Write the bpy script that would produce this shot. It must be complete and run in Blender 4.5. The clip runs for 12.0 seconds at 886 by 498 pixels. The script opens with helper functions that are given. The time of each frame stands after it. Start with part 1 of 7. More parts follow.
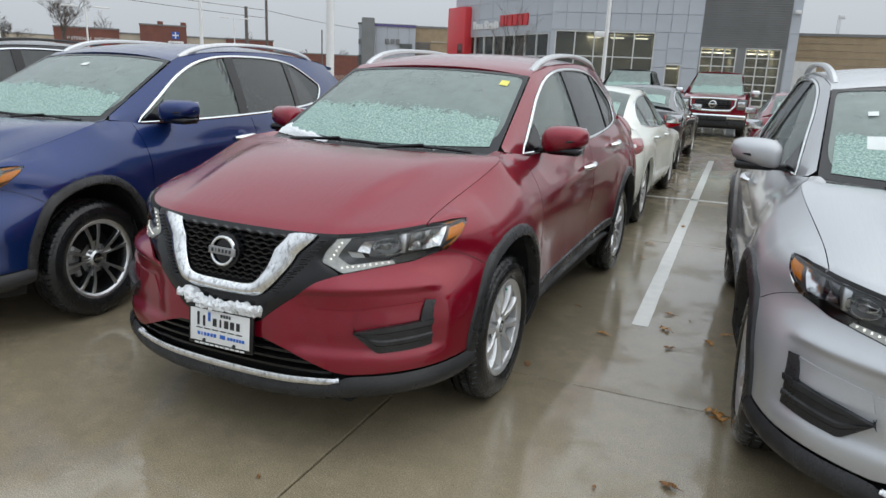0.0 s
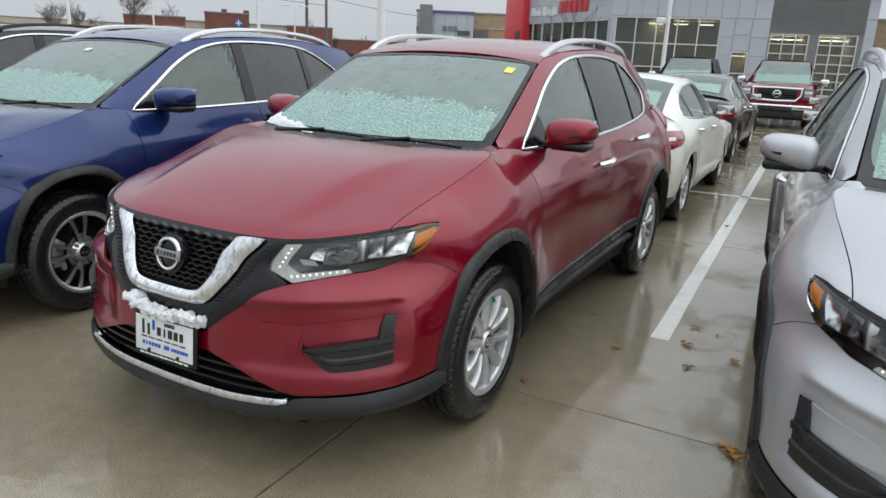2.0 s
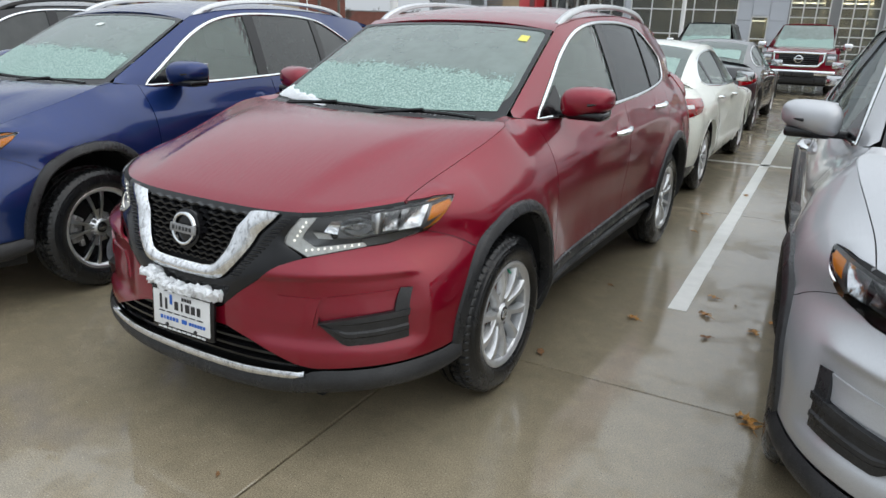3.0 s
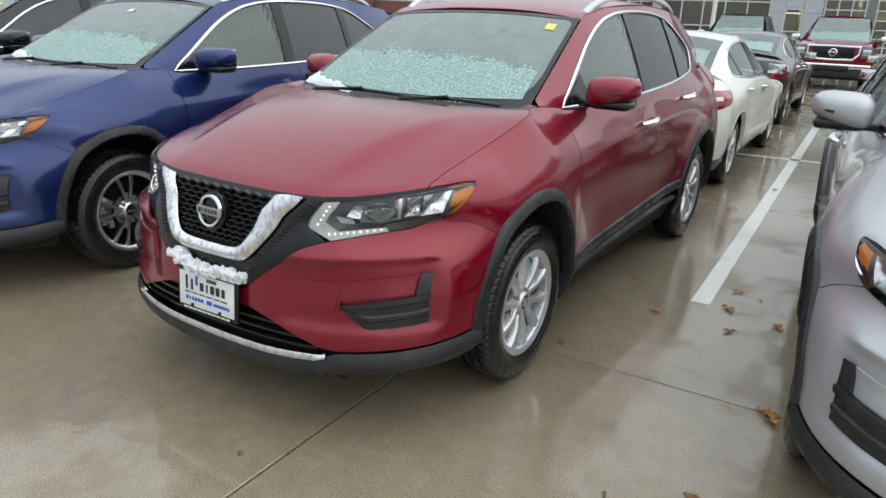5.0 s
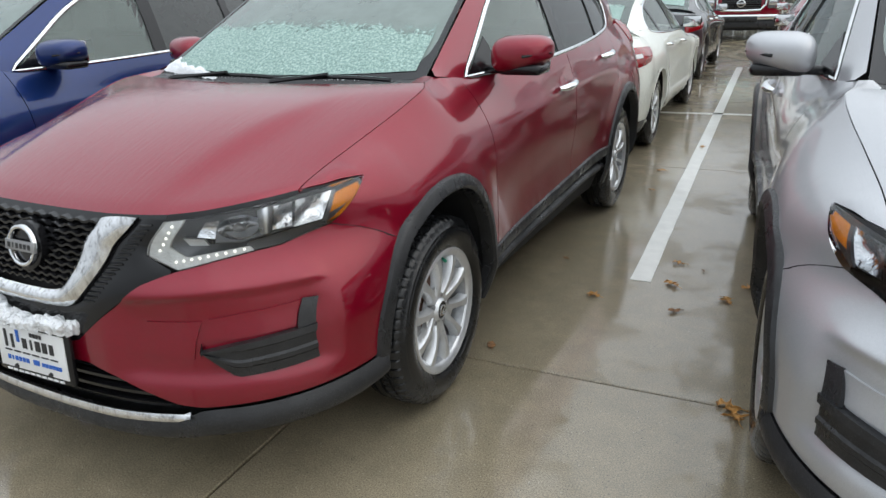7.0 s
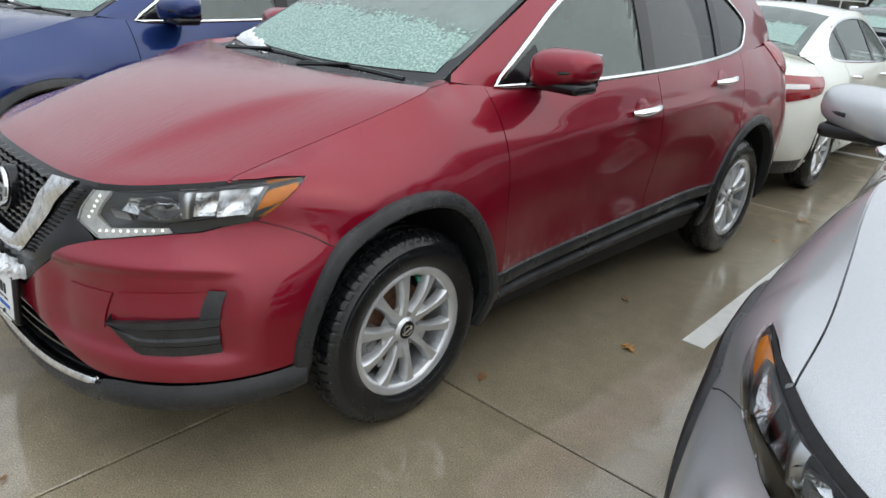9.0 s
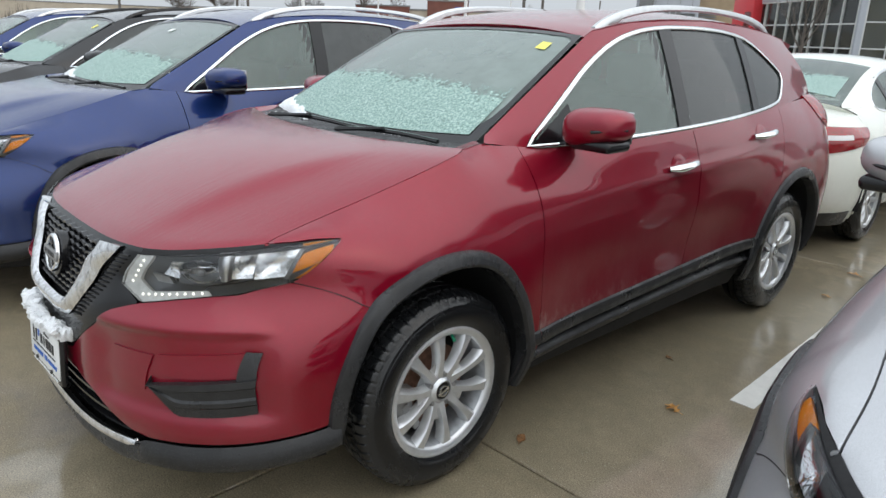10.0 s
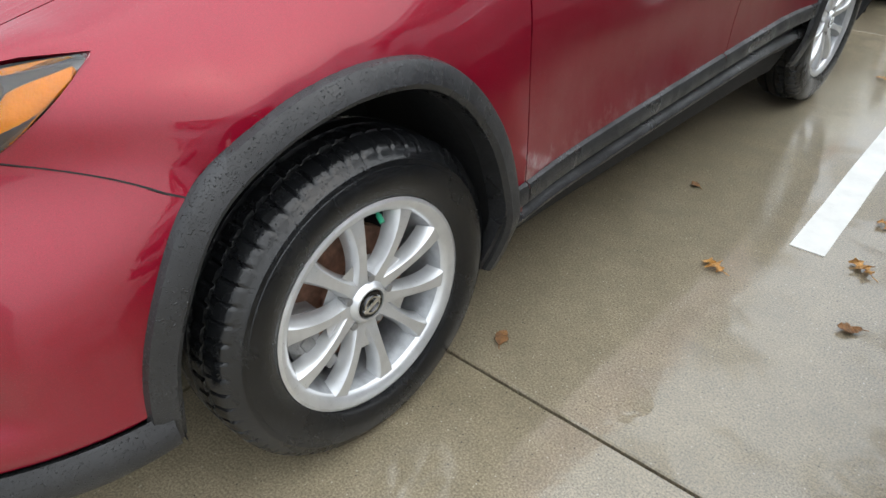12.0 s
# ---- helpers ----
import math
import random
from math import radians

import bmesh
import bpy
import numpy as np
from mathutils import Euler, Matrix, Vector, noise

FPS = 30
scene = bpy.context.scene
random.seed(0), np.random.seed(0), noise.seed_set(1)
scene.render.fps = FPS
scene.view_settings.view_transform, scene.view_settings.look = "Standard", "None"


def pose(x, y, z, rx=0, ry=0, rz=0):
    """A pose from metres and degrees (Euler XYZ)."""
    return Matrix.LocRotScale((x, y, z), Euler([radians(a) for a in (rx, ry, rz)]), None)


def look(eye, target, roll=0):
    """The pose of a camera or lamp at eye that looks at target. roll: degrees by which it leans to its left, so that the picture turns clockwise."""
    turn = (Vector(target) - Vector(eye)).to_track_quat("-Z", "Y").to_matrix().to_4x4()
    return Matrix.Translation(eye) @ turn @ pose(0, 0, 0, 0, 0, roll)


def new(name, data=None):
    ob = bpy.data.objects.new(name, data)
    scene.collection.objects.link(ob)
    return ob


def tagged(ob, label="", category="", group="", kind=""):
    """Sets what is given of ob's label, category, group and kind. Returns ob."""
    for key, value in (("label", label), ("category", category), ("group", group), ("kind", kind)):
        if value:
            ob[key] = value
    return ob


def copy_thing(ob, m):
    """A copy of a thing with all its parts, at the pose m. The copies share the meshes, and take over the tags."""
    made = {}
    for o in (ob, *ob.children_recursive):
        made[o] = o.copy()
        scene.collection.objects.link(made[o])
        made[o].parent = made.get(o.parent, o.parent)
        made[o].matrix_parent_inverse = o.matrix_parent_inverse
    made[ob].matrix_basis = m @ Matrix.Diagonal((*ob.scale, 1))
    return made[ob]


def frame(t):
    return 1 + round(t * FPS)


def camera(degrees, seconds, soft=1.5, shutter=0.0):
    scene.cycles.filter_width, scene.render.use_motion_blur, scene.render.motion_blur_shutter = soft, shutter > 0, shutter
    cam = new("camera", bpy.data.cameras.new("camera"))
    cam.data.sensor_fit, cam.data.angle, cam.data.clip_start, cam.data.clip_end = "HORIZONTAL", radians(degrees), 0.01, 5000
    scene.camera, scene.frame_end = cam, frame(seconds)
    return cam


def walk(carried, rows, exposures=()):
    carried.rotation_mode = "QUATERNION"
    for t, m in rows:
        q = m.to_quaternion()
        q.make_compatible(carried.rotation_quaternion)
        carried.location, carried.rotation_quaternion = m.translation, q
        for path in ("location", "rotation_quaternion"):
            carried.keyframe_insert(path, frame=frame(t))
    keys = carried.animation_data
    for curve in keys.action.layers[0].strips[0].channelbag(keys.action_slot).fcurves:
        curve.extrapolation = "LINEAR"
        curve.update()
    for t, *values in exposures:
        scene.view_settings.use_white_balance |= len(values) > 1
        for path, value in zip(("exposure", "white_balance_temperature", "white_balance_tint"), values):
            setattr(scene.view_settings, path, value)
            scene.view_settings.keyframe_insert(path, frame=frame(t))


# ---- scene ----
cam = camera(65.5, 12.0)
PATH = [
    (0, (1.919, -3.007, 1.548), (1.112, -1.246, 1.052), 2.5),
    (0.5, (1.88, -2.861, 1.534), (1.067, -1.108, 1.018), 2.5),
    (1, (1.943, -2.711, 1.546), (1.124, -0.961, 1.028), 2.2),
    (1.5, (2.065, -2.585, 1.554), (1.113, -0.908, 1.022), 4.4),
    (2, (2.065, -2.561, 1.554), (1.12, -0.881, 1.018), 2.6),
    (2.5, (2.079, -2.558, 1.561), (1.129, -0.895, 0.983), 2.2),
    (3, (2.06, -2.546, 1.549), (1.09, -0.908, 0.935), 1.7),
    (5, (2.074, -2.556, 1.536), (1.052, -0.961, 0.896), 2.1),
    (5.5, (2.081, -2.542, 1.525), (1.081, -0.925, 0.905), 3.4),
    (6, (2.06, -2.453, 1.495), (0.955, -0.892, 0.91), 0.8),
    (6.5, (1.908, -2.273, 1.459), (0.921, -0.621, 0.914), 3.4),
    (7, (1.95, -2.066, 1.46), (1.09, -0.398, 0.767), -1.9),
    (7.2, (1.99, -1.947, 1.472), (1.097, -0.311, 0.747), -3.4),
    (8.8, (2.36, -1.484, 1.516), (1.148, -0.073, 0.779), 3.0),
    (9, (2.397, -1.482, 1.52), (1.131, -0.123, 0.778), 4.0),
    (9.5, (2.408, -1.481, 1.493), (1.074, -0.145, 0.831), 1.4),
    (10, (2.416, -1.465, 1.533), (1.02, -0.162, 0.939), 2.0),
    (10.5, (2.281, -1.422, 1.537), (0.928, -0.122, 0.845), 0.5),
    (11, (2.151, -1.264, 1.439), (1.004, 0.099, 0.529), -4.0),
    (11.5, (1.969, -0.948, 1.353), (0.74, 0.295, 0.381), -0.6),
    (12, (1.746, -0.699, 1.238), (0.6, 0.501, 0.121), -0.7),
]
walk(cam, [(t, look(eye, target, roll)) for t, eye, target, roll in PATH], [(0.0, -0.05), (3.0, 0.05), (4.8, 0.10), (9.0, 0.14), (10.5, 0.22), (11.2, 0.46), (12.0, 0.82)])

# ---- world, sky light and exposure ----
world = bpy.data.worlds.new("overcast_sky")
scene.world = world
world.use_nodes = True
wn, wl = world.node_tree.nodes, world.node_tree.links
sky = wn.new("ShaderNodeTexSky")
sky.sky_type, sky.sun_disc = "NISHITA", False
sky.sun_elevation, sky.sun_rotation = radians(36), radians(80)
sky.air_density, sky.dust_density, sky.ozone_density = 1.0, 6.0, 1.0
grey = wn.new("ShaderNodeMixRGB")
grey.inputs[0].default_value = 0.93
grey.inputs[2].default_value = (6.25, 6.75, 7.25, 1)
cloud = wn.new("ShaderNodeTexNoise")
cloud.inputs["Scale"].default_value, cloud.inputs["Detail"].default_value = 2.2, 4
cramp = wn.new("ShaderNodeMapRange")
cramp.inputs[3].default_value, cramp.inputs[4].default_value = 0.90, 1.10
cmul = wn.new("ShaderNodeMixRGB")
cmul.blend_type, cmul.inputs[0].default_value = "MULTIPLY", 1.0
wl.new(sky.outputs[0], grey.inputs[1])
wl.new(cloud.outputs[0], cramp.inputs[0])
wl.new(grey.outputs[0], cmul.inputs[1])
wl.new(cramp.outputs[0], cmul.inputs[2])
wco = wn.new("ShaderNodeTexCoord")
wsep = wn.new("ShaderNodeSeparateXYZ")
wl.new(wco.outputs["Generated"], wsep.inputs[0])
wup = wn.new("ShaderNodeMapRange")
wup.inputs[1].default_value, wup.inputs[2].default_value = 0.0, 1.0
wup.inputs[3].default_value, wup.inputs[4].default_value = 0.82, 2.1
wl.new(wsep.outputs[2], wup.inputs[0])
wmul = wn.new("ShaderNodeMixRGB")
wmul.blend_type, wmul.inputs[0].default_value = "MULTIPLY", 1.0
wl.new(cmul.outputs[0], wmul.inputs[1])
wl.new(wup.outputs[0], wmul.inputs[2])
wl.new(wmul.outputs[0], wn["Background"].inputs[0])
wn["Background"].inputs[1].default_value = 0.107

sun = new("sun", bpy.data.lights.new("sun", "SUN"))
sun.data.energy, sun.data.angle, sun.data.color = 1.0, radians(120), (0.98, 0.98, 0.95)
sun.matrix_world = look((8, 1.4, 6), (0, 0, 0))


# ---- materials ----
def nodes_of(name):
    m = bpy.data.materials.new(name)
    m.use_nodes = True
    return m, m.node_tree.nodes, m.node_tree.links, m.node_tree.nodes["Principled BSDF"]


def noise_node(n, l, scale, detail=4.0, rough=0.55, stretch=None):
    co = n.new("ShaderNodeTexCoord")
    t = n.new("ShaderNodeTexNoise")
    t.inputs["Scale"].default_value, t.inputs["Detail"].default_value, t.inputs["Roughness"].default_value = scale, detail, rough
    if stretch:
        mp = n.new("ShaderNodeMapping")
        mp.inputs["Scale"].default_value = stretch
        l.new(co.outputs["Object"], mp.inputs[0])
        l.new(mp.outputs[0], t.inputs["Vector"])
    else:
        l.new(co.outputs["Object"], t.inputs["Vector"])
    return t


def ramp_node(n, l, src, stops):
    r = n.new("ShaderNodeValToRGB")
    while len(r.color_ramp.elements) < len(stops):
        r.color_ramp.elements.new(0.5)
    for e, (p, c) in zip(r.color_ramp.elements, stops):
        e.position, e.color = p, (*c, 1) if len(c) == 3 else c
    l.new(src, r.inputs[0])
    return r


def bump_node(n, l, src, b, strength, dist=0.01):
    u = n.new("ShaderNodeBump")
    u.inputs["Strength"].default_value, u.inputs["Distance"].default_value = strength, dist
    l.new(src, u.inputs["Height"])
    l.new(u.outputs[0], b.inputs["Normal"])
    return u


def grey3(v):
    return (v, v, v)


def basic(name, col, rough=0.5, metal=0.0, vary=0.12, scale=14.0, bump=0.0, bscale=120.0, coat=0.0, spec=0.5):
    """A surface with two scales of variation in colour and roughness, and fine relief."""
    m, n, l, b = nodes_of(name)
    t = noise_node(n, l, scale)
    lo, hi = tuple(c * (1 - vary) for c in col), tuple(min(1, c * (1 + vary)) for c in col)
    r = ramp_node(n, l, t.outputs[0], [(0.3, lo), (0.7, hi)])
    l.new(r.outputs[0], b.inputs["Base Color"])
    t2 = noise_node(n, l, bscale, 3)
    rr = n.new("ShaderNodeMapRange")
    rr.inputs[3].default_value, rr.inputs[4].default_value = max(0.02, rough * 0.8), min(1, rough * 1.2)
    l.new(t2.outputs[0], rr.inputs[0])
    l.new(rr.outputs[0], b.inputs["Roughness"])
    b.inputs["Metallic"].default_value = metal
    b.inputs["Coat Weight"].default_value = coat
    b.inputs["Coat Roughness"].default_value = 0.04
    b.inputs["Specular IOR Level"].default_value = spec
    if bump:
        bump_node(n, l, t2.outputs[0], b, bump)
    return m


def drops(n, l, scale, size):
    """Height of small rain beads: round dots of several sizes."""
    co = n.new("ShaderNodeTexCoord")
    v = n.new("ShaderNodeTexVoronoi")
    v.inputs["Scale"].default_value = scale
    l.new(co.outputs["Object"], v.inputs["Vector"])
    r = n.new("ShaderNodeMapRange")
    r.interpolation_type = "SMOOTHSTEP"
    r.inputs[1].default_value, r.inputs[2].default_value = 0.0, size
    r.inputs[3].default_value, r.inputs[4].default_value = 1.0, 0.0
    l.new(v.outputs["Distance"], r.inputs[0])
    return r


def car_paint(name, col, flake=0.5, rough=0.32, film_most=0.07):
    """Metallic paint under clear coat, with fine rain beads and a thin film of road dirt."""
    m, n, l, b = nodes_of(name)
    t = noise_node(n, l, 900.0, 2)
    r = ramp_node(n, l, t.outputs[0], [(0.35, tuple(c * 0.80 for c in col)), (0.7, tuple(min(1, c * 1.2) for c in col))])
    film = noise_node(n, l, 5.0, 8, 0.7, (1, 1, 0.45))
    streak = noise_node(n, l, 22.0, 6, 0.7, (1, 1, 0.12))
    fs = n.new("ShaderNodeMath")
    fs.operation = "MULTIPLY"
    l.new(film.outputs[0], fs.inputs[0])
    l.new(streak.outputs[0], fs.inputs[1])
    fr = ramp_node(n, l, fs.outputs[0], [(0.18, grey3(0.0)), (0.45, grey3(film_most))])
    mx = n.new("ShaderNodeMixRGB")
    mx.inputs[2].default_value = (0.42, 0.38, 0.35, 1)
    l.new(fr.outputs[0], mx.inputs[0])
    l.new(r.outputs[0], mx.inputs[1])
    l.new(mx.outputs[0], b.inputs["Base Color"])
    b.inputs["Metallic"].default_value = flake
    rr = n.new("ShaderNodeMapRange")
    rr.inputs[3].default_value, rr.inputs[4].default_value = rough * 0.85, rough * 1.3
    l.new(film.outputs[0], rr.inputs[0])
    l.new(rr.outputs[0], b.inputs["Roughness"])
    b.inputs["Specular IOR Level"].default_value = 0.08
    b.inputs["Coat Weight"].default_value = 1.0
    b.inputs["Coat IOR"].default_value = 1.52
    cr = n.new("ShaderNodeMapRange")
    cr.inputs[1].default_value, cr.inputs[2].default_value = 0.20, 0.33
    cr.inputs[3].default_value, cr.inputs[4].default_value = 0.006, 0.045
    l.new(fs.outputs[0], cr.inputs[0])
    l.new(cr.outputs[0], b.inputs["Coat Roughness"])
    d1, d2 = drops(n, l, 110.0, 0.16), drops(n, l, 260.0, 0.20)
    ad = n.new("ShaderNodeMath")
    ad.operation = "MAXIMUM"
    l.new(d1.outputs[0], ad.inputs[0])
    l.new(d2.outputs[0], ad.inputs[1])
    wet = noise_node(n, l, 3.5, 5, 0.65)
    wr = n.new("ShaderNodeMapRange")
    wr.inputs[1].default_value, wr.inputs[2].default_value = 0.32, 0.54
    l.new(wet.outputs[0], wr.inputs[0])
    dm = n.new("ShaderNodeMath")
    dm.operation = "MULTIPLY"
    l.new(ad.outputs[0], dm.inputs[0])
    l.new(wr.outputs[0], dm.inputs[1])
    # water runs down the flanks, and along the hood and roof
    runs = noise_node(n, l, 150.0, 3, 0.6, (1, 1, 0.10))
    lying = noise_node(n, l, 85.0, 4, 0.6, (1, 0.06, 0.2))
    geo = n.new("ShaderNodeNewGeometry")
    upn = n.new("ShaderNodeSeparateXYZ")
    l.new(geo.outputs["Normal"], upn.inputs[0])
    flat = n.new("ShaderNodeMapRange")
    flat.inputs[1].default_value, flat.inputs[2].default_value = 0.55, 0.85
    l.new(upn.outputs[2], flat.inputs[0])
    rmix = n.new("ShaderNodeMixRGB")
    l.new(flat.outputs[0], rmix.inputs[0])
    less = n.new("ShaderNodeMath")
    less.operation = "MULTIPLY"
    less.inputs[1].default_value = 0.06
    l.new(runs.outputs[0], less.inputs[0])
    l.new(less.outputs[0], rmix.inputs[1])
    l.new(lying.outputs[0], rmix.inputs[2])
    sm = n.new("ShaderNodeMath")
    sm.operation = "MULTIPLY_ADD"
    sm.inputs[1].default_value = 2.2
    l.new(rmix.outputs[0], sm.inputs[0])
    l.new(dm.outputs[0], sm.inputs[2])
    u = n.new("ShaderNodeBump")
    u.inputs["Strength"].default_value, u.inputs["Distance"].default_value = 0.9, 0.00045
    l.new(sm.outputs[0], u.inputs["Height"])
    l.new(u.outputs[0], b.inputs["Coat Normal"])
    l.new(u.outputs[0], b.inputs["Normal"])
    # dried salt spray above the sills
    co = n.new("ShaderNodeTexCoord")
    sep = n.new("ShaderNodeSeparateXYZ")
    l.new(co.outputs["Object"], sep.inputs[0])
    hi = n.new("ShaderNodeMapRange")
    hi.inputs[1].default_value, hi.inputs[2].default_value = 0.47, 0.58
    hi.inputs[3].default_value, hi.inputs[4].default_value = 0.30, 0.0
    l.new(sep.outputs[2], hi.inputs[0])
    back = n.new("ShaderNodeMapRange")
    back.inputs[1].default_value, back.inputs[2].default_value = 0.445, 0.60
    back.inputs[3].default_value, back.inputs[4].default_value = 0.9, 0.35
    l.new(sep.outputs[1], back.inputs[0])
    fore = n.new("ShaderNodeMath")
    fore.operation = "GREATER_THAN"
    fore.inputs[1].default_value = 0.44
    l.new(sep.outputs[1], fore.inputs[0])
    fb = n.new("ShaderNodeMath")
    fb.operation = "MULTIPLY"
    l.new(back.outputs[0], fb.inputs[0])
    l.new(fore.outputs[0], fb.inputs[1])
    spray = noise_node(n, l, 22.0, 8, 0.8, (1, 1, 0.7))
    sa = n.new("ShaderNodeMath")
    l.new(hi.outputs[0], sa.inputs[0])
    l.new(spray.outputs[0], sa.inputs[1])
    sr = ramp_node(n, l, sa.outputs[0], [(0.66, grey3(0.0)), (0.92, grey3(0.6))])
    sv = n.new("ShaderNodeMath")
    sv.operation = "MULTIPLY"
    l.new(sr.outputs[0], sv.inputs[0])
    l.new(fb.outputs[0], sv.inputs[1])
    sx2 = n.new("ShaderNodeMixRGB")
    sx2.inputs[2].default_value = (0.50, 0.45, 0.42, 1)
    l.new(sv.outputs[0], sx2.inputs[0])
    l.new(mx.outputs[0], sx2.inputs[1])
    # thin road film thrown up behind front wheels; its colour also brightens the doors
    low = n.new("ShaderNodeMapRange")
    low.interpolation_type = "SMOOTHSTEP"
    low.inputs[1].default_value, low.inputs[2].default_value = 0.50, 1.00
    low.inputs[3].default_value, low.inputs[4].default_value = 1.0, 0.0
    l.new(sep.outputs[2], low.inputs[0])
    haze = noise_node(n, l, 3.5, 8, 0.7, (1, 1, 0.6))
    hr = n.new("ShaderNodeMapRange")
    hr.inputs[1].default_value, hr.inputs[2].default_value = 0.32, 0.68
    hr.inputs[3].default_value, hr.inputs[4].default_value = 0.01, 0.10
    l.new(haze.outputs[0], hr.inputs[0])
    h1 = n.new("ShaderNodeMath")
    h1.operation = "MULTIPLY"
    l.new(low.outputs[0], h1.inputs[0])
    l.new(hr.outputs[0], h1.inputs[1])
    h2 = n.new("ShaderNodeMath")
    h2.operation = "MULTIPLY"
    l.new(h1.outputs[0], h2.inputs[0])
    l.new(fore.outputs[0], h2.inputs[1])
    hx = n.new("ShaderNodeMixRGB")
    hx.inputs[2].default_value = (0.50, 0.45, 0.42, 1)
    l.new(h2.outputs[0], hx.inputs[0])
    l.new(sx2.outputs[0], hx.inputs[1])
    l.new(hx.outputs[0], b.inputs["Base Color"])
    return m


def beaded(name, col, rough, vary=0.3, scale=18.0, bscale=420.0, bump=0.3, drop=0.002, spec=0.4):
    """Dark plastic or rubber, grained, with wet patches and rain beads."""
    m = basic(name, col, rough, vary=vary, scale=scale, bscale=bscale, spec=spec)
    n, l = m.node_tree.nodes, m.node_tree.links
    b = n["Principled BSDF"]
    grain = noise_node(n, l, bscale, 3)
    d1, d2 = drops(n, l, 120.0, 0.27), drops(n, l, 260.0, 0.30)
    ad = n.new("ShaderNodeMath")
    ad.operation = "MAXIMUM"
    l.new(d1.outputs[0], ad.inputs[0])
    l.new(d2.outputs[0], ad.inputs[1])
    ga = n.new("ShaderNodeMath")
    ga.operation = "MULTIPLY_ADD"
    ga.inputs[1].default_value = bump
    l.new(grain.outputs[0], ga.inputs[0])
    l.new(ad.outputs[0], ga.inputs[2])
    u = n.new("ShaderNodeBump")
    u.inputs["Strength"].default_value, u.inputs["Distance"].default_value = 0.9, drop
    l.new(ga.outputs[0], u.inputs["Height"])
    l.new(u.outputs[0], b.inputs["Normal"])
    patch = noise_node(n, l, 7.0, 5, 0.7, (1, 1, 0.5))
    pr = n.new("ShaderNodeMapRange")
    pr.inputs[1].default_value, pr.inputs[2].default_value = 0.40, 0.62
    pr.inputs[3].default_value, pr.inputs[4].default_value = rough * 1.25, rough * 0.5
    l.new(patch.outputs[0], pr.inputs[0])
    l.new(pr.outputs[0], b.inputs["Roughness"])
    return m


def glass(name, tint, keep, rough=0.02, sheen=(0.42, 0.47, 0.46)):
    """Tinted glazing: see-through with a mirror film, rain specks and a painted pale sheen."""
    m, n, l, b = nodes_of(name)
    n.remove(b)
    out = n["Material Output"]
    tr = n.new("ShaderNodeBsdfTransparent")
    tr.inputs[0].default_value = (*tint, 1)
    gl = n.new("ShaderNodeBsdfGlossy")
    gl.inputs["Roughness"].default_value = rough
    # pale diffuse colour standing for the sky reflected in the glass
    df = n.new("ShaderNodeBsdfDiffuse")
    df.inputs[0].default_value = (*sheen, 1)
    d = drops(n, l, 130.0, 0.28)
    u = n.new("ShaderNodeBump")
    u.inputs["Strength"].default_value, u.inputs["Distance"].default_value = 0.4, 0.0015
    l.new(d.outputs[0], u.inputs["Height"])
    l.new(u.outputs[0], gl.inputs["Normal"])
    haze = n.new("ShaderNodeMixShader")
    hz = noise_node(n, l, 9.0, 6)
    hr = n.new("ShaderNodeMapRange")
    hr.inputs[1].default_value, hr.inputs[2].default_value = 0.3, 0.75
    hr.inputs[3].default_value, hr.inputs[4].default_value = keep * 0.85, keep * 1.15
    l.new(hz.outputs[0], hr.inputs[0])
    l.new(hr.outputs[0], haze.inputs[0])
    l.new(tr.outputs[0], haze.inputs[1])
    l.new(df.outputs[0], haze.inputs[2])
    fr = n.new("ShaderNodeFresnel")
    fr.inputs[0].default_value = 1.6
    mix = n.new("ShaderNodeMixShader")
    l.new(fr.outputs[0], mix.inputs[0])
    l.new(haze.outputs[0], mix.inputs[1])
    l.new(gl.outputs[0], mix.inputs[2])
    l.new(mix.outputs[0], out.inputs[0])
    return m


